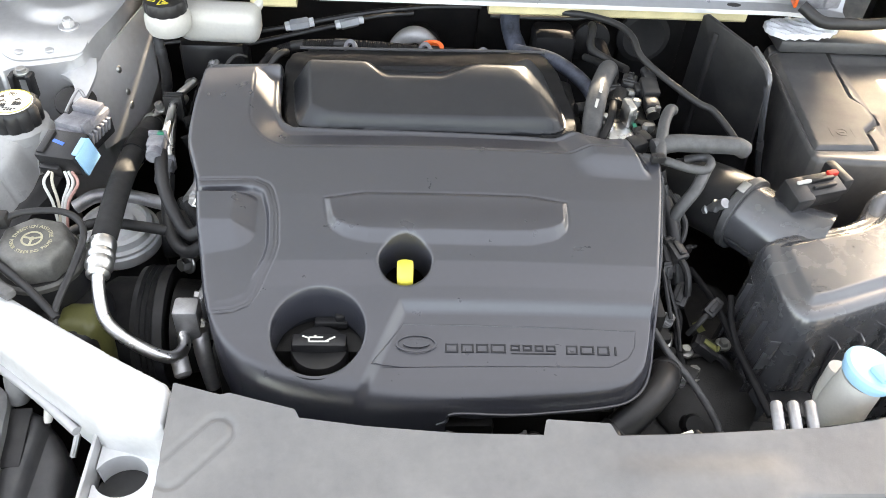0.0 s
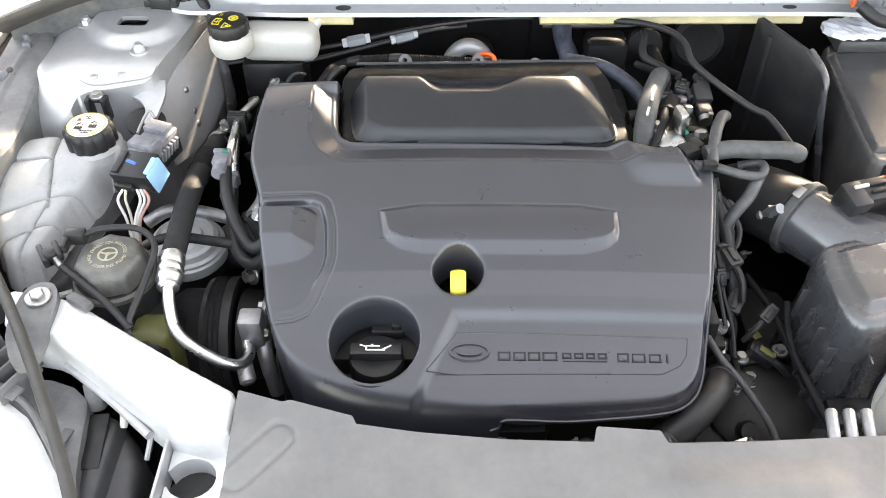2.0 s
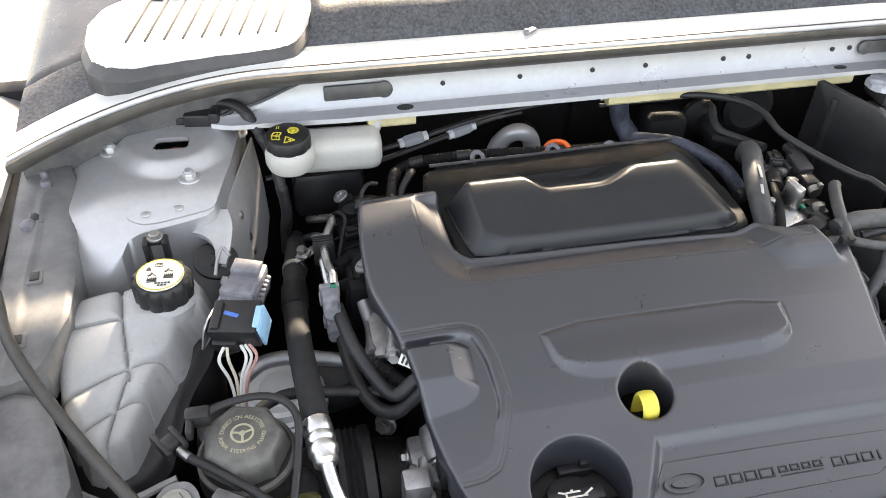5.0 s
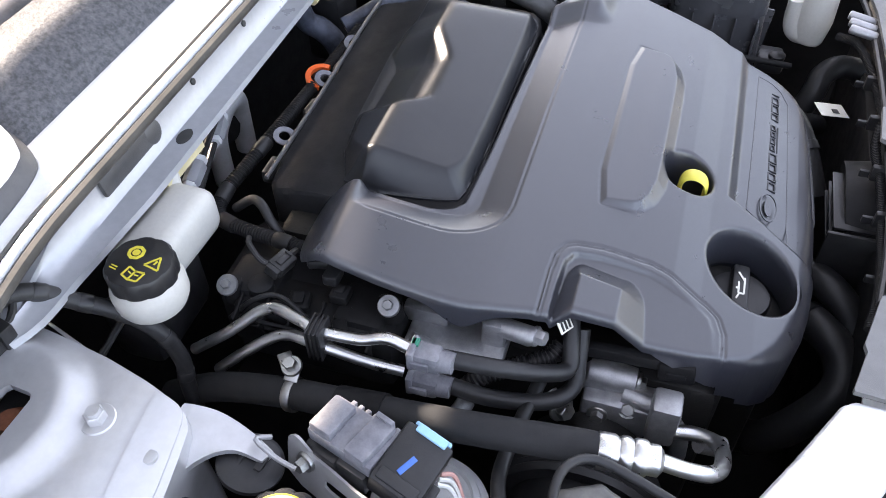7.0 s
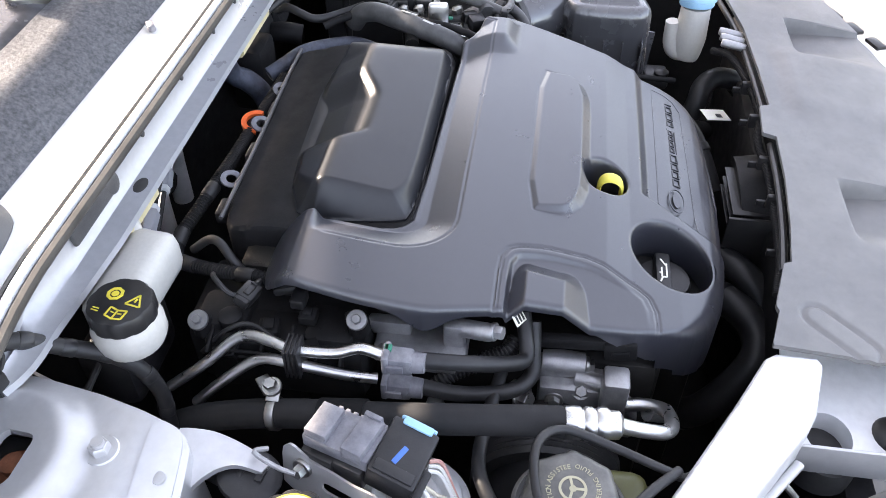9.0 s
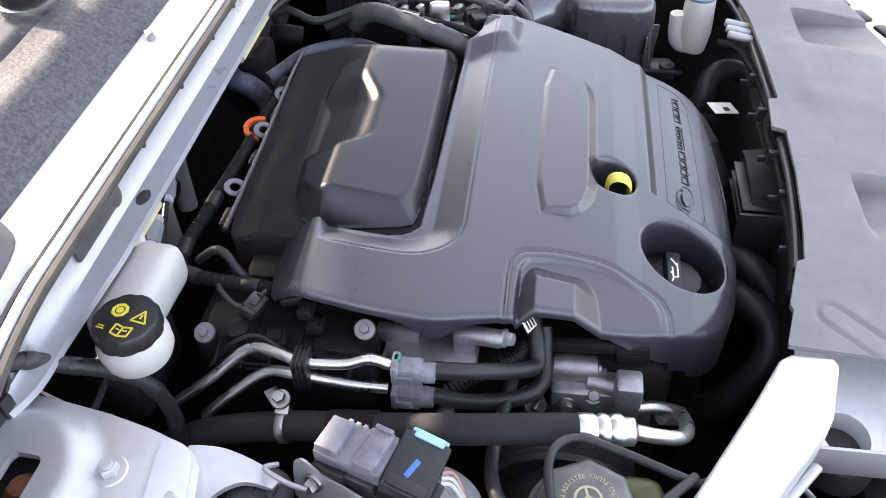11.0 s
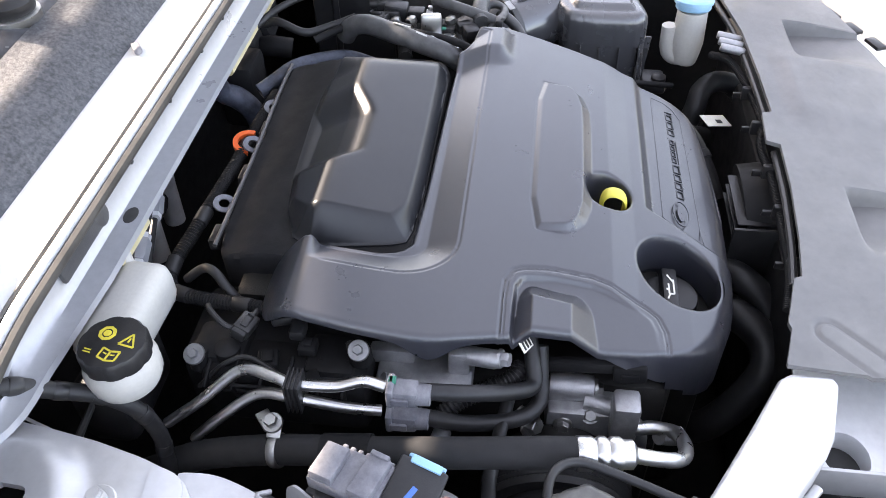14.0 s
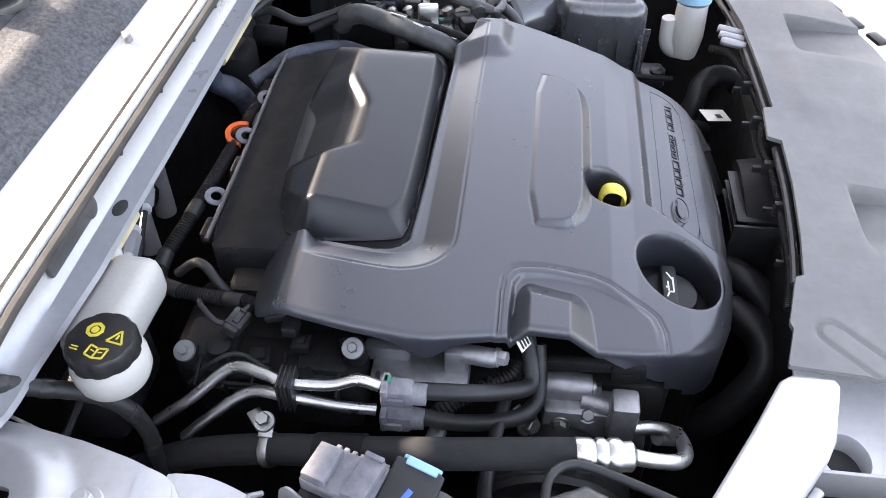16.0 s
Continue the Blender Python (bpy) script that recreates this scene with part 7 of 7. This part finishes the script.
def build_front_gap():
    w = thing("washer_filler_neck", (0.37, -0.17, 0.70), "milky white washer filler neck with a blue cap", "filler neck")
    part("neck", tube([(0.384, -0.155, 0.738), (0.385, -0.156, 0.744), (0.386, -0.157, 0.775), (0.388, -0.157, 0.822)], [0.010, 0.019, 0.0230, 0.0210], 26, 5), M_WHITEPL, w)
    part("vent_spout", tube([(0.385, -0.154, 0.752), (0.385, -0.140, 0.752), (0.385, -0.131, 0.765), (0.385, -0.128, 0.798)], [0.0150, 0.0135, 0.0115, 0.0100], 18, 5), M_WHITEPL, w)
    part("blue_cap", join(lathe([(0.023, 0), (0.0245, 0.002), (0.0245, 0.008), (0.027, 0.009), (0.027, 0.013), (0.024, 0.0155)], (0.389, -0.157, 0.822), 28, (0.2, 0.0, 1)), rbox(0.400, -0.164, 0.840, 0.028, 0.018, 0.008, 0.003, rz=20)), M_BLUE, w, "pale blue flip cap")
    latch = thing("latch_springs", (0.31, -0.2, 0.80), "row of bright zinc latch tubes at the panel edge", "latch")
    for k in range(3):
        part("latch_tube", lathe([(0.0045, -0.016), (0.0055, -0.014), (0.0055, 0.014), (0.0045, 0.016)], (0.292 + 0.016 * k, -0.199, 0.816), 16, (0.15, 0.95, 0.12)), M_CAST, latch)
    clamped_hose("radiator_hose", "thick black radiator hose in front of the engine", [(-0.103, -0.134, 0.516), (-0.131, -0.172, 0.577), (-0.114, -0.215, 0.644), (-0.081, -0.215, 0.669), (-0.053, -0.189, 0.677), (-0.031, -0.167, 0.666)], 0.0185, M_RUBBER, (0.12, 0.86))
    clamped_hose("radiator_hose", "black curved hose in front of the engine", [(-0.075, -0.233, 0.627), (-0.044, -0.222, 0.682), (-0.018, -0.192, 0.702), (0.013, -0.161, 0.688), (0.047, -0.150, 0.649)], 0.0165, M_RUBBER, (0.12, 0.86))
    clamped_hose("turbo_hose", "thick black hose at the cover's front corner", [(0.235, -0.085, 0.735), (0.222, -0.112, 0.748), (0.195, -0.140, 0.745), (0.165, -0.160, 0.725), (0.13, -0.18, 0.69)], 0.0165, M_RUBBER, (0.1,))
    clamped_hose("lower_radiator_hose", "thick black hose arching beside the fan shroud", [(0.306, -0.160, 0.665), (0.316, -0.174, 0.705), (0.333, -0.181, 0.724), (0.350, -0.200, 0.730), (0.357, -0.226, 0.724), (0.358, -0.244, 0.705)], 0.0150, M_RUBBER, (0.1, 0.9))
    solo("hose_band", lathe([(0.0175, -0.006), (0.0185, -0.005), (0.0185, 0.005), (0.0175, 0.006)], (0.168, -0.158, 0.727), 30, (-0.8, -0.5, -0.5)), M_BLACK, "dark band on the front hose", "clamp")
    solo("front_pipe", tube([(0.225, -0.05, 0.76), (0.235, -0.075, 0.755), (0.262, -0.105, 0.735), (0.285, -0.135, 0.71), (0.292, -0.165, 0.69)], 0.0040, 10, 6), M_HOSE, "thin dull pipe down to the radiator", "pipe")
    solo("gear_cable", tube([(0.262, -0.02, 0.715), (0.254, -0.035, 0.73), (0.247, -0.06, 0.72), (0.25, -0.085, 0.695)], 0.004, 10, 6), M_STEEL, "bright gear cable end", "cable")
    solo("gear_cable", tube([(0.30, 0.06, 0.74), (0.312, 0.0, 0.745), (0.322, -0.07, 0.74), (0.335, -0.14, 0.73)], 0.0042, 10, 6), M_MATT, "long black gear cable", "cable")
    solo("lower_hose", tube([(0.30, -0.19, 0.67), (0.27, -0.165, 0.69), (0.25, -0.16, 0.685), (0.215, -0.18, 0.65)], 0.014, 14, 6), M_RUBBER, "black hose under the panel edge", "hose")
    fan = thing("cooling_fan_shroud", (0.08, -0.22, 0.5), "black ribbed cooling fan shroud behind the radiator", "fan shroud")
    part("shroud_plate", rbox(0.06, -0.232, 0.60, 0.52, 0.02, 0.30, 0.006), M_MATT, fan)
    part("shroud_ring", xf(flat_ring(0.055, 0.075, 0.03, 40), Matrix.Translation((0.075, -0.205, 0.70)) @ pose(0, 0, 0, 78, 0, 0)), M_MATT, fan)
    for k in range(3):
        part("shroud_rib", rbox(0.06, -0.205, 0.752 - 0.015 * k, 0.09, 0.045, 0.003, 0.001, rx=4 * k), M_BLACK, fan)
    part("shroud_bar", rbox(0.0, -0.20, 0.70, 0.004, 0.05, 0.12, 0.001), M_BLACK, fan)
    solo("front_loom", tube([(0.33, -0.182, 0.785), (0.30, -0.199, 0.796), (0.25, -0.211, 0.798), (0.20, -0.218, 0.797), (0.152, -0.219, 0.798), (0.10, -0.211, 0.796), (0.05, -0.214, 0.796), (-0.02, -0.212, 0.796), (-0.10, -0.207, 0.796), (-0.15, -0.197, 0.793)], 0.0048, 10, 7, rib=0.0004, ribs=190), M_MATT, "black wiring loom along the slam panel", "wiring loom")
    for k, x in enumerate((0.22, 0.145, 0.06, -0.01, -0.09)):
        solo("loom_clip", join(rbox(x, -0.214, 0.796, 0.007, 0.018, 0.018, 0.002), rbox(x + 0.004, -0.203, 0.790, 0.004, 0.014, 0.008, 0.001)), M_BLACK, "small black loom clip on the panel edge", "clip", "loom clips")
    tag = thing("white_side_tag", (0.235, -0.186, 0.74), "white label tag with dark bars below the panel", "tag")
    part("tag_sheet", rbox(0.235, -0.186, 0.742, 0.026, 0.036, 0.001, 0.0003, rz=20, rx=10), M_LABEL, tag)
    part("tag_bar", rbox(0.232, -0.190, 0.7432, 0.008, 0.008, 0.0006, 0.0001, rz=20, rx=10), M_INK, tag)



def cable_set(name, label, category, runs, material, r):
    t = thing(name, runs[0][0], label, category)
    for k, run in enumerate(runs):
        part("strand", tube(run, r * (1 - 0.12 * (k % 3)), 9, 5), material, t)
    return t


def connector_plug(name, at, turn, size, label, lock=None):
    """A plug shell with a latch, side ribs and a cable boot."""
    t = thing(name, at, label, "plug")
    m = Matrix.Translation(at) @ pose(0, 0, 0, *turn)
    sx, sy, sz = size
    part("shell", xf(join(rbox(0, 0, 0, sx, sy, sz, 0.002), rbox(0, sy * 0.55, 0, sx * 0.82, sy * 0.3, sz * 0.8, 0.0015)), m), M_BLACK, t)
    part("latch", xf(join(rbox(0, 0, sz * 0.56, sx * 0.4, sy * 0.7, sz * 0.2, 0.001), rbox(0, -sy * 0.3, sz * 0.7, sx * 0.4, sy * 0.12, sz * 0.16, 0.0008)), m), lock or M_BLACK, t)
    part("boot", xf(tube([(0, -sy * 0.45, 0), (0, -sy * 0.8, 0), (0, -sy * 1.3, -sz * 0.4), (0, -sy * 1.8, -sz * 1.4)], min(sx, sz) * 0.30, 9, 4), m), M_RUBBER, t)
    return t


def build_clutter():
    cable_set("engine_side_wiring", "bundle of dusty wires beside the engine cover", "wiring", [
        [(0.246, 0.102, 0.845), (0.250, 0.085, 0.822), (0.249, 0.055, 0.80), (0.252, 0.02, 0.785)],
        [(0.252, 0.100, 0.838), (0.262, 0.088, 0.815), (0.270, 0.070, 0.80), (0.264, 0.045, 0.785), (0.258, 0.02, 0.775)],
        [(0.258, 0.098, 0.83), (0.272, 0.092, 0.812), (0.281, 0.078, 0.80), (0.276, 0.060, 0.79), (0.266, 0.055, 0.78), (0.264, 0.03, 0.76)],
    ], M_BLACK, 0.0048)
    cable_set("gearbox_cables", "thin dark cables over the gearbox", "cables", [
        [(0.256, 0.02, 0.745), (0.268, -0.01, 0.738), (0.262, -0.04, 0.725), (0.27, -0.075, 0.705)],
        [(0.325, 0.0, 0.76), (0.318, -0.04, 0.75), (0.33, -0.09, 0.725)],
    ], M_MATT, 0.0040)
    connector_plug("side_plug", (0.262, 0.038, 0.792), (15, 10, 25), (0.020, 0.026, 0.014), "black plug on the engine's side wiring")
    connector_plug("side_plug", (0.270, 0.006, 0.752), (30, 0, -30), (0.018, 0.024, 0.013), "black plug above the gearbox")
    connector_plug("speed_sensor", (0.296, -0.045, 0.722), (20, 0, 60), (0.018, 0.026, 0.014), "black speed sensor with a dull yellow lock", M_OIL)
    connector_plug("rail_plug", (0.238, 0.262, 0.868), (10, 0, 160), (0.018, 0.022, 0.014), "small black plug behind the fuel rail")
    connector_plug("rail_plug", (0.214, 0.242, 0.868), (5, 15, 100), (0.015, 0.020, 0.012), "small black plug behind the fuel rail")
    connector_plug("loom_plug", (-0.262, 0.292, 0.842), (10, -20, 75), (0.016, 0.022, 0.012), "black plug on the timing cover")
    bracket = thing("gearbox_bracket", (0.29, -0.06, 0.70), "dirty pressed steel bracket over the gearbox", "bracket")
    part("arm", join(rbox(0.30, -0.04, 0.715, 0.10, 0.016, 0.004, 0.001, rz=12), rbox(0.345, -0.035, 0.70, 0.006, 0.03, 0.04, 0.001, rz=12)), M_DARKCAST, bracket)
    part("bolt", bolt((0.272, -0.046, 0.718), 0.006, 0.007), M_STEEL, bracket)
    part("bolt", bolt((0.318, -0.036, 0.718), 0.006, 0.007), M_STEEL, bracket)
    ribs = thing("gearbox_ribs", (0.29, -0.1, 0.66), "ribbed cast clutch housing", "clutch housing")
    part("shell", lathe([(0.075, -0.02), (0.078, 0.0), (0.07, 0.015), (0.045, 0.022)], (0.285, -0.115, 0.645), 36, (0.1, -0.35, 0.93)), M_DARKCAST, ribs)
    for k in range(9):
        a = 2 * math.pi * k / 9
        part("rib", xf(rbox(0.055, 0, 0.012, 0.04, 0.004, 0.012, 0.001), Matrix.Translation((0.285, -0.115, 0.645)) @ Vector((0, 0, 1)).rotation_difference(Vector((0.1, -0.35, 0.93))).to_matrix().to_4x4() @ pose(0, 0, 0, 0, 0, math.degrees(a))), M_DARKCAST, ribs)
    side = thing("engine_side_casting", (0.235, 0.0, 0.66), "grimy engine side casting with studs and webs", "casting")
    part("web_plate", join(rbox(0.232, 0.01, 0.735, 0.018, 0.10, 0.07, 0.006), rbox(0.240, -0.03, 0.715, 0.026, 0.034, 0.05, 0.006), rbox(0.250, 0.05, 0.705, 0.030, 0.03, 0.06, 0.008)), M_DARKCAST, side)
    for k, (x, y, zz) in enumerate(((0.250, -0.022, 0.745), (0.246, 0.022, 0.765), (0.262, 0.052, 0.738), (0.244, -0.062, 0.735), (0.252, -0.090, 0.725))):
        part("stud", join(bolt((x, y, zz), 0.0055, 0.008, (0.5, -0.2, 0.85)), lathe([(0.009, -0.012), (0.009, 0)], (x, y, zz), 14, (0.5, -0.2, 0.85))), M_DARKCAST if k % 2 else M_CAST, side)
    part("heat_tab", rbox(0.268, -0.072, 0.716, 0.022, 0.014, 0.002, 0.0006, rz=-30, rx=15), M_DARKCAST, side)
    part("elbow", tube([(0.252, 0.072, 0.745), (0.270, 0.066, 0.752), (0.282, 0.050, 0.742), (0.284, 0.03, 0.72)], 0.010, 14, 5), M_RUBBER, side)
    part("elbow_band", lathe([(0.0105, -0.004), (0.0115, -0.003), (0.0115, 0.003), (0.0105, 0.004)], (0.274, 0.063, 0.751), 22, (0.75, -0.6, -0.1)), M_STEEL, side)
    cable_set("sensor_leads", "thin dusty sensor leads down the engine's side", "cables", [
        [(0.246, 0.088, 0.818), (0.247, 0.06, 0.802), (0.244, 0.03, 0.79), (0.246, 0.0, 0.775), (0.250, -0.03, 0.755)],
        [(0.249, 0.07, 0.805), (0.256, 0.04, 0.782), (0.254, 0.01, 0.768), (0.262, -0.02, 0.745), (0.258, -0.06, 0.735)],
    ], M_BLACK, 0.0026)
    connector_plug("lead_plug", (0.250, 0.018, 0.780), (60, 0, 10), (0.012, 0.018, 0.010), "small dark plug on a sensor lead")
    connector_plug("lead_plug", (0.302, -0.012, 0.752), (20, 20, -40), (0.014, 0.020, 0.011), "small dark plug on a sensor lead")
    for at in ((0.288, 0.062, 0.772), (0.252, 0.046, 0.80)):
        solo("lead_clip", join(rbox(at[0], at[1], at[2], 0.010, 0.006, 0.012, 0.0015, rz=30), rbox(at[0] + 0.006, at[1], at[2] + 0.004, 0.008, 0.003, 0.003, 0.0008, rz=30)), M_BLACK, "small black clip round the sensor leads", "clip", "lead clips")
    # timing cover details at the left rear
    tc = thing("timing_cover", (-0.27, 0.27, 0.76), "black ribbed plastic timing cover with bolts", "timing cover")
    part("shell", join(rbox(-0.276, 0.255, 0.785, 0.05, 0.15, 0.07, 0.012), rbox(-0.266, 0.315, 0.812, 0.045, 0.05, 0.03, 0.008), rbox(-0.270, 0.215, 0.812, 0.045, 0.045, 0.026, 0.006)), M_MATT, tc)
    for k in range(6):
        part("rib", rbox(-0.290, 0.20 + 0.024 * k, 0.808, 0.035, 0.003, 0.026, 0.001, ry=-20), M_MATT, tc)
    part("boss", lathe([(0.011, 0), (0.011, 0.014), (0.008, 0.016)], (-0.28, 0.305, 0.818), 18), M_MATT, tc)
    part("plug_seat", join(rbox(-0.272, 0.235, 0.832, 0.016, 0.016, 0.010, 0.002), rbox(-0.272, 0.235, 0.838, 0.008, 0.008, 0.004, 0.001)), M_MATT, tc)
    part("lug", rbox(-0.248, 0.252, 0.842, 0.014, 0.022, 0.010, 0.003, rz=15), M_MATT, tc)
    part("tab", rbox(-0.30, 0.225, 0.822, 0.02, 0.012, 0.006, 0.001, rz=30), M_MATT, tc)
    for at in ((-0.283, 0.33, 0.815), (-0.292, 0.245, 0.812), (-0.262, 0.20, 0.822)):
        part("cover_screw", bolt(at, 0.005, 0.005, (-0.4, 0, 0.9)), M_DARKCAST, tc)
    part("cable_channel", join(rbox(-0.300, 0.27, 0.806, 0.012, 0.09, 0.006, 0.002, ry=-25), rbox(-0.305, 0.27, 0.812, 0.003, 0.09, 0.012, 0.001, ry=-25)), M_MATT, tc)
    part("square_boss", join(rbox(-0.285, 0.268, 0.826, 0.020, 0.018, 0.008, 0.002, rz=12), rbox(-0.285, 0.268, 0.831, 0.012, 0.010, 0.004, 0.001, rz=12)), M_MATT, tc)
    cable_set("timing_side_leads", "thin black leads looped over the timing cover", "cables", [
        [(-0.246, 0.330, 0.846), (-0.258, 0.322, 0.852), (-0.268, 0.306, 0.846), (-0.262, 0.288, 0.838)],
        [(-0.300, 0.330, 0.80), (-0.296, 0.305, 0.828), (-0.290, 0.285, 0.834), (-0.296, 0.262, 0.828), (-0.304, 0.240, 0.812)],
    ], M_RUBBER, 0.0026)
    # bulkhead fittings behind the engine
    bulk = thing("bulkhead_fittings", (0.25, 0.44, 0.8), "round black bulkhead grommets and heater box", "grommets")
    part("grommet", lathe([(0.038, 0), (0.038, 0.006), (0.030, 0.010), (0.020, 0.008)], (0.30, 0.435, 0.835), 32, (0, -1, 0.1)), M_MATT, bulk)
    part("grommet", lathe([(0.026, 0), (0.026, 0.008), (0.018, 0.012)], (0.225, 0.432, 0.830), 28, (0, -1, 0.1)), M_MATT, bulk)
    part("stub", tube([(0.235, 0.43, 0.82), (0.232, 0.405, 0.825), (0.236, 0.38, 0.82)], 0.014, 14, 4), M_MATT, bulk)
    part("heater_box", rbox(0.17, 0.43, 0.80, 0.06, 0.05, 0.09, 0.01), M_MATT, bulk)


build_ground()
build_bay()
build_cowl()
build_tower()
build_wing()
build_slam()
build_front_beam()
build_headlamp()
build_bonnet()
build_engine_cover()
build_intake_cover()
build_engine_block()
build_brake_reservoir()
build_coolant_tank()
build_steering_tank()
build_filter()
build_connectors()
build_coolant_lines()
build_pump()
build_looms()
build_rear()
build_air_box()
build_battery()
build_front_gap()
build_clutter()
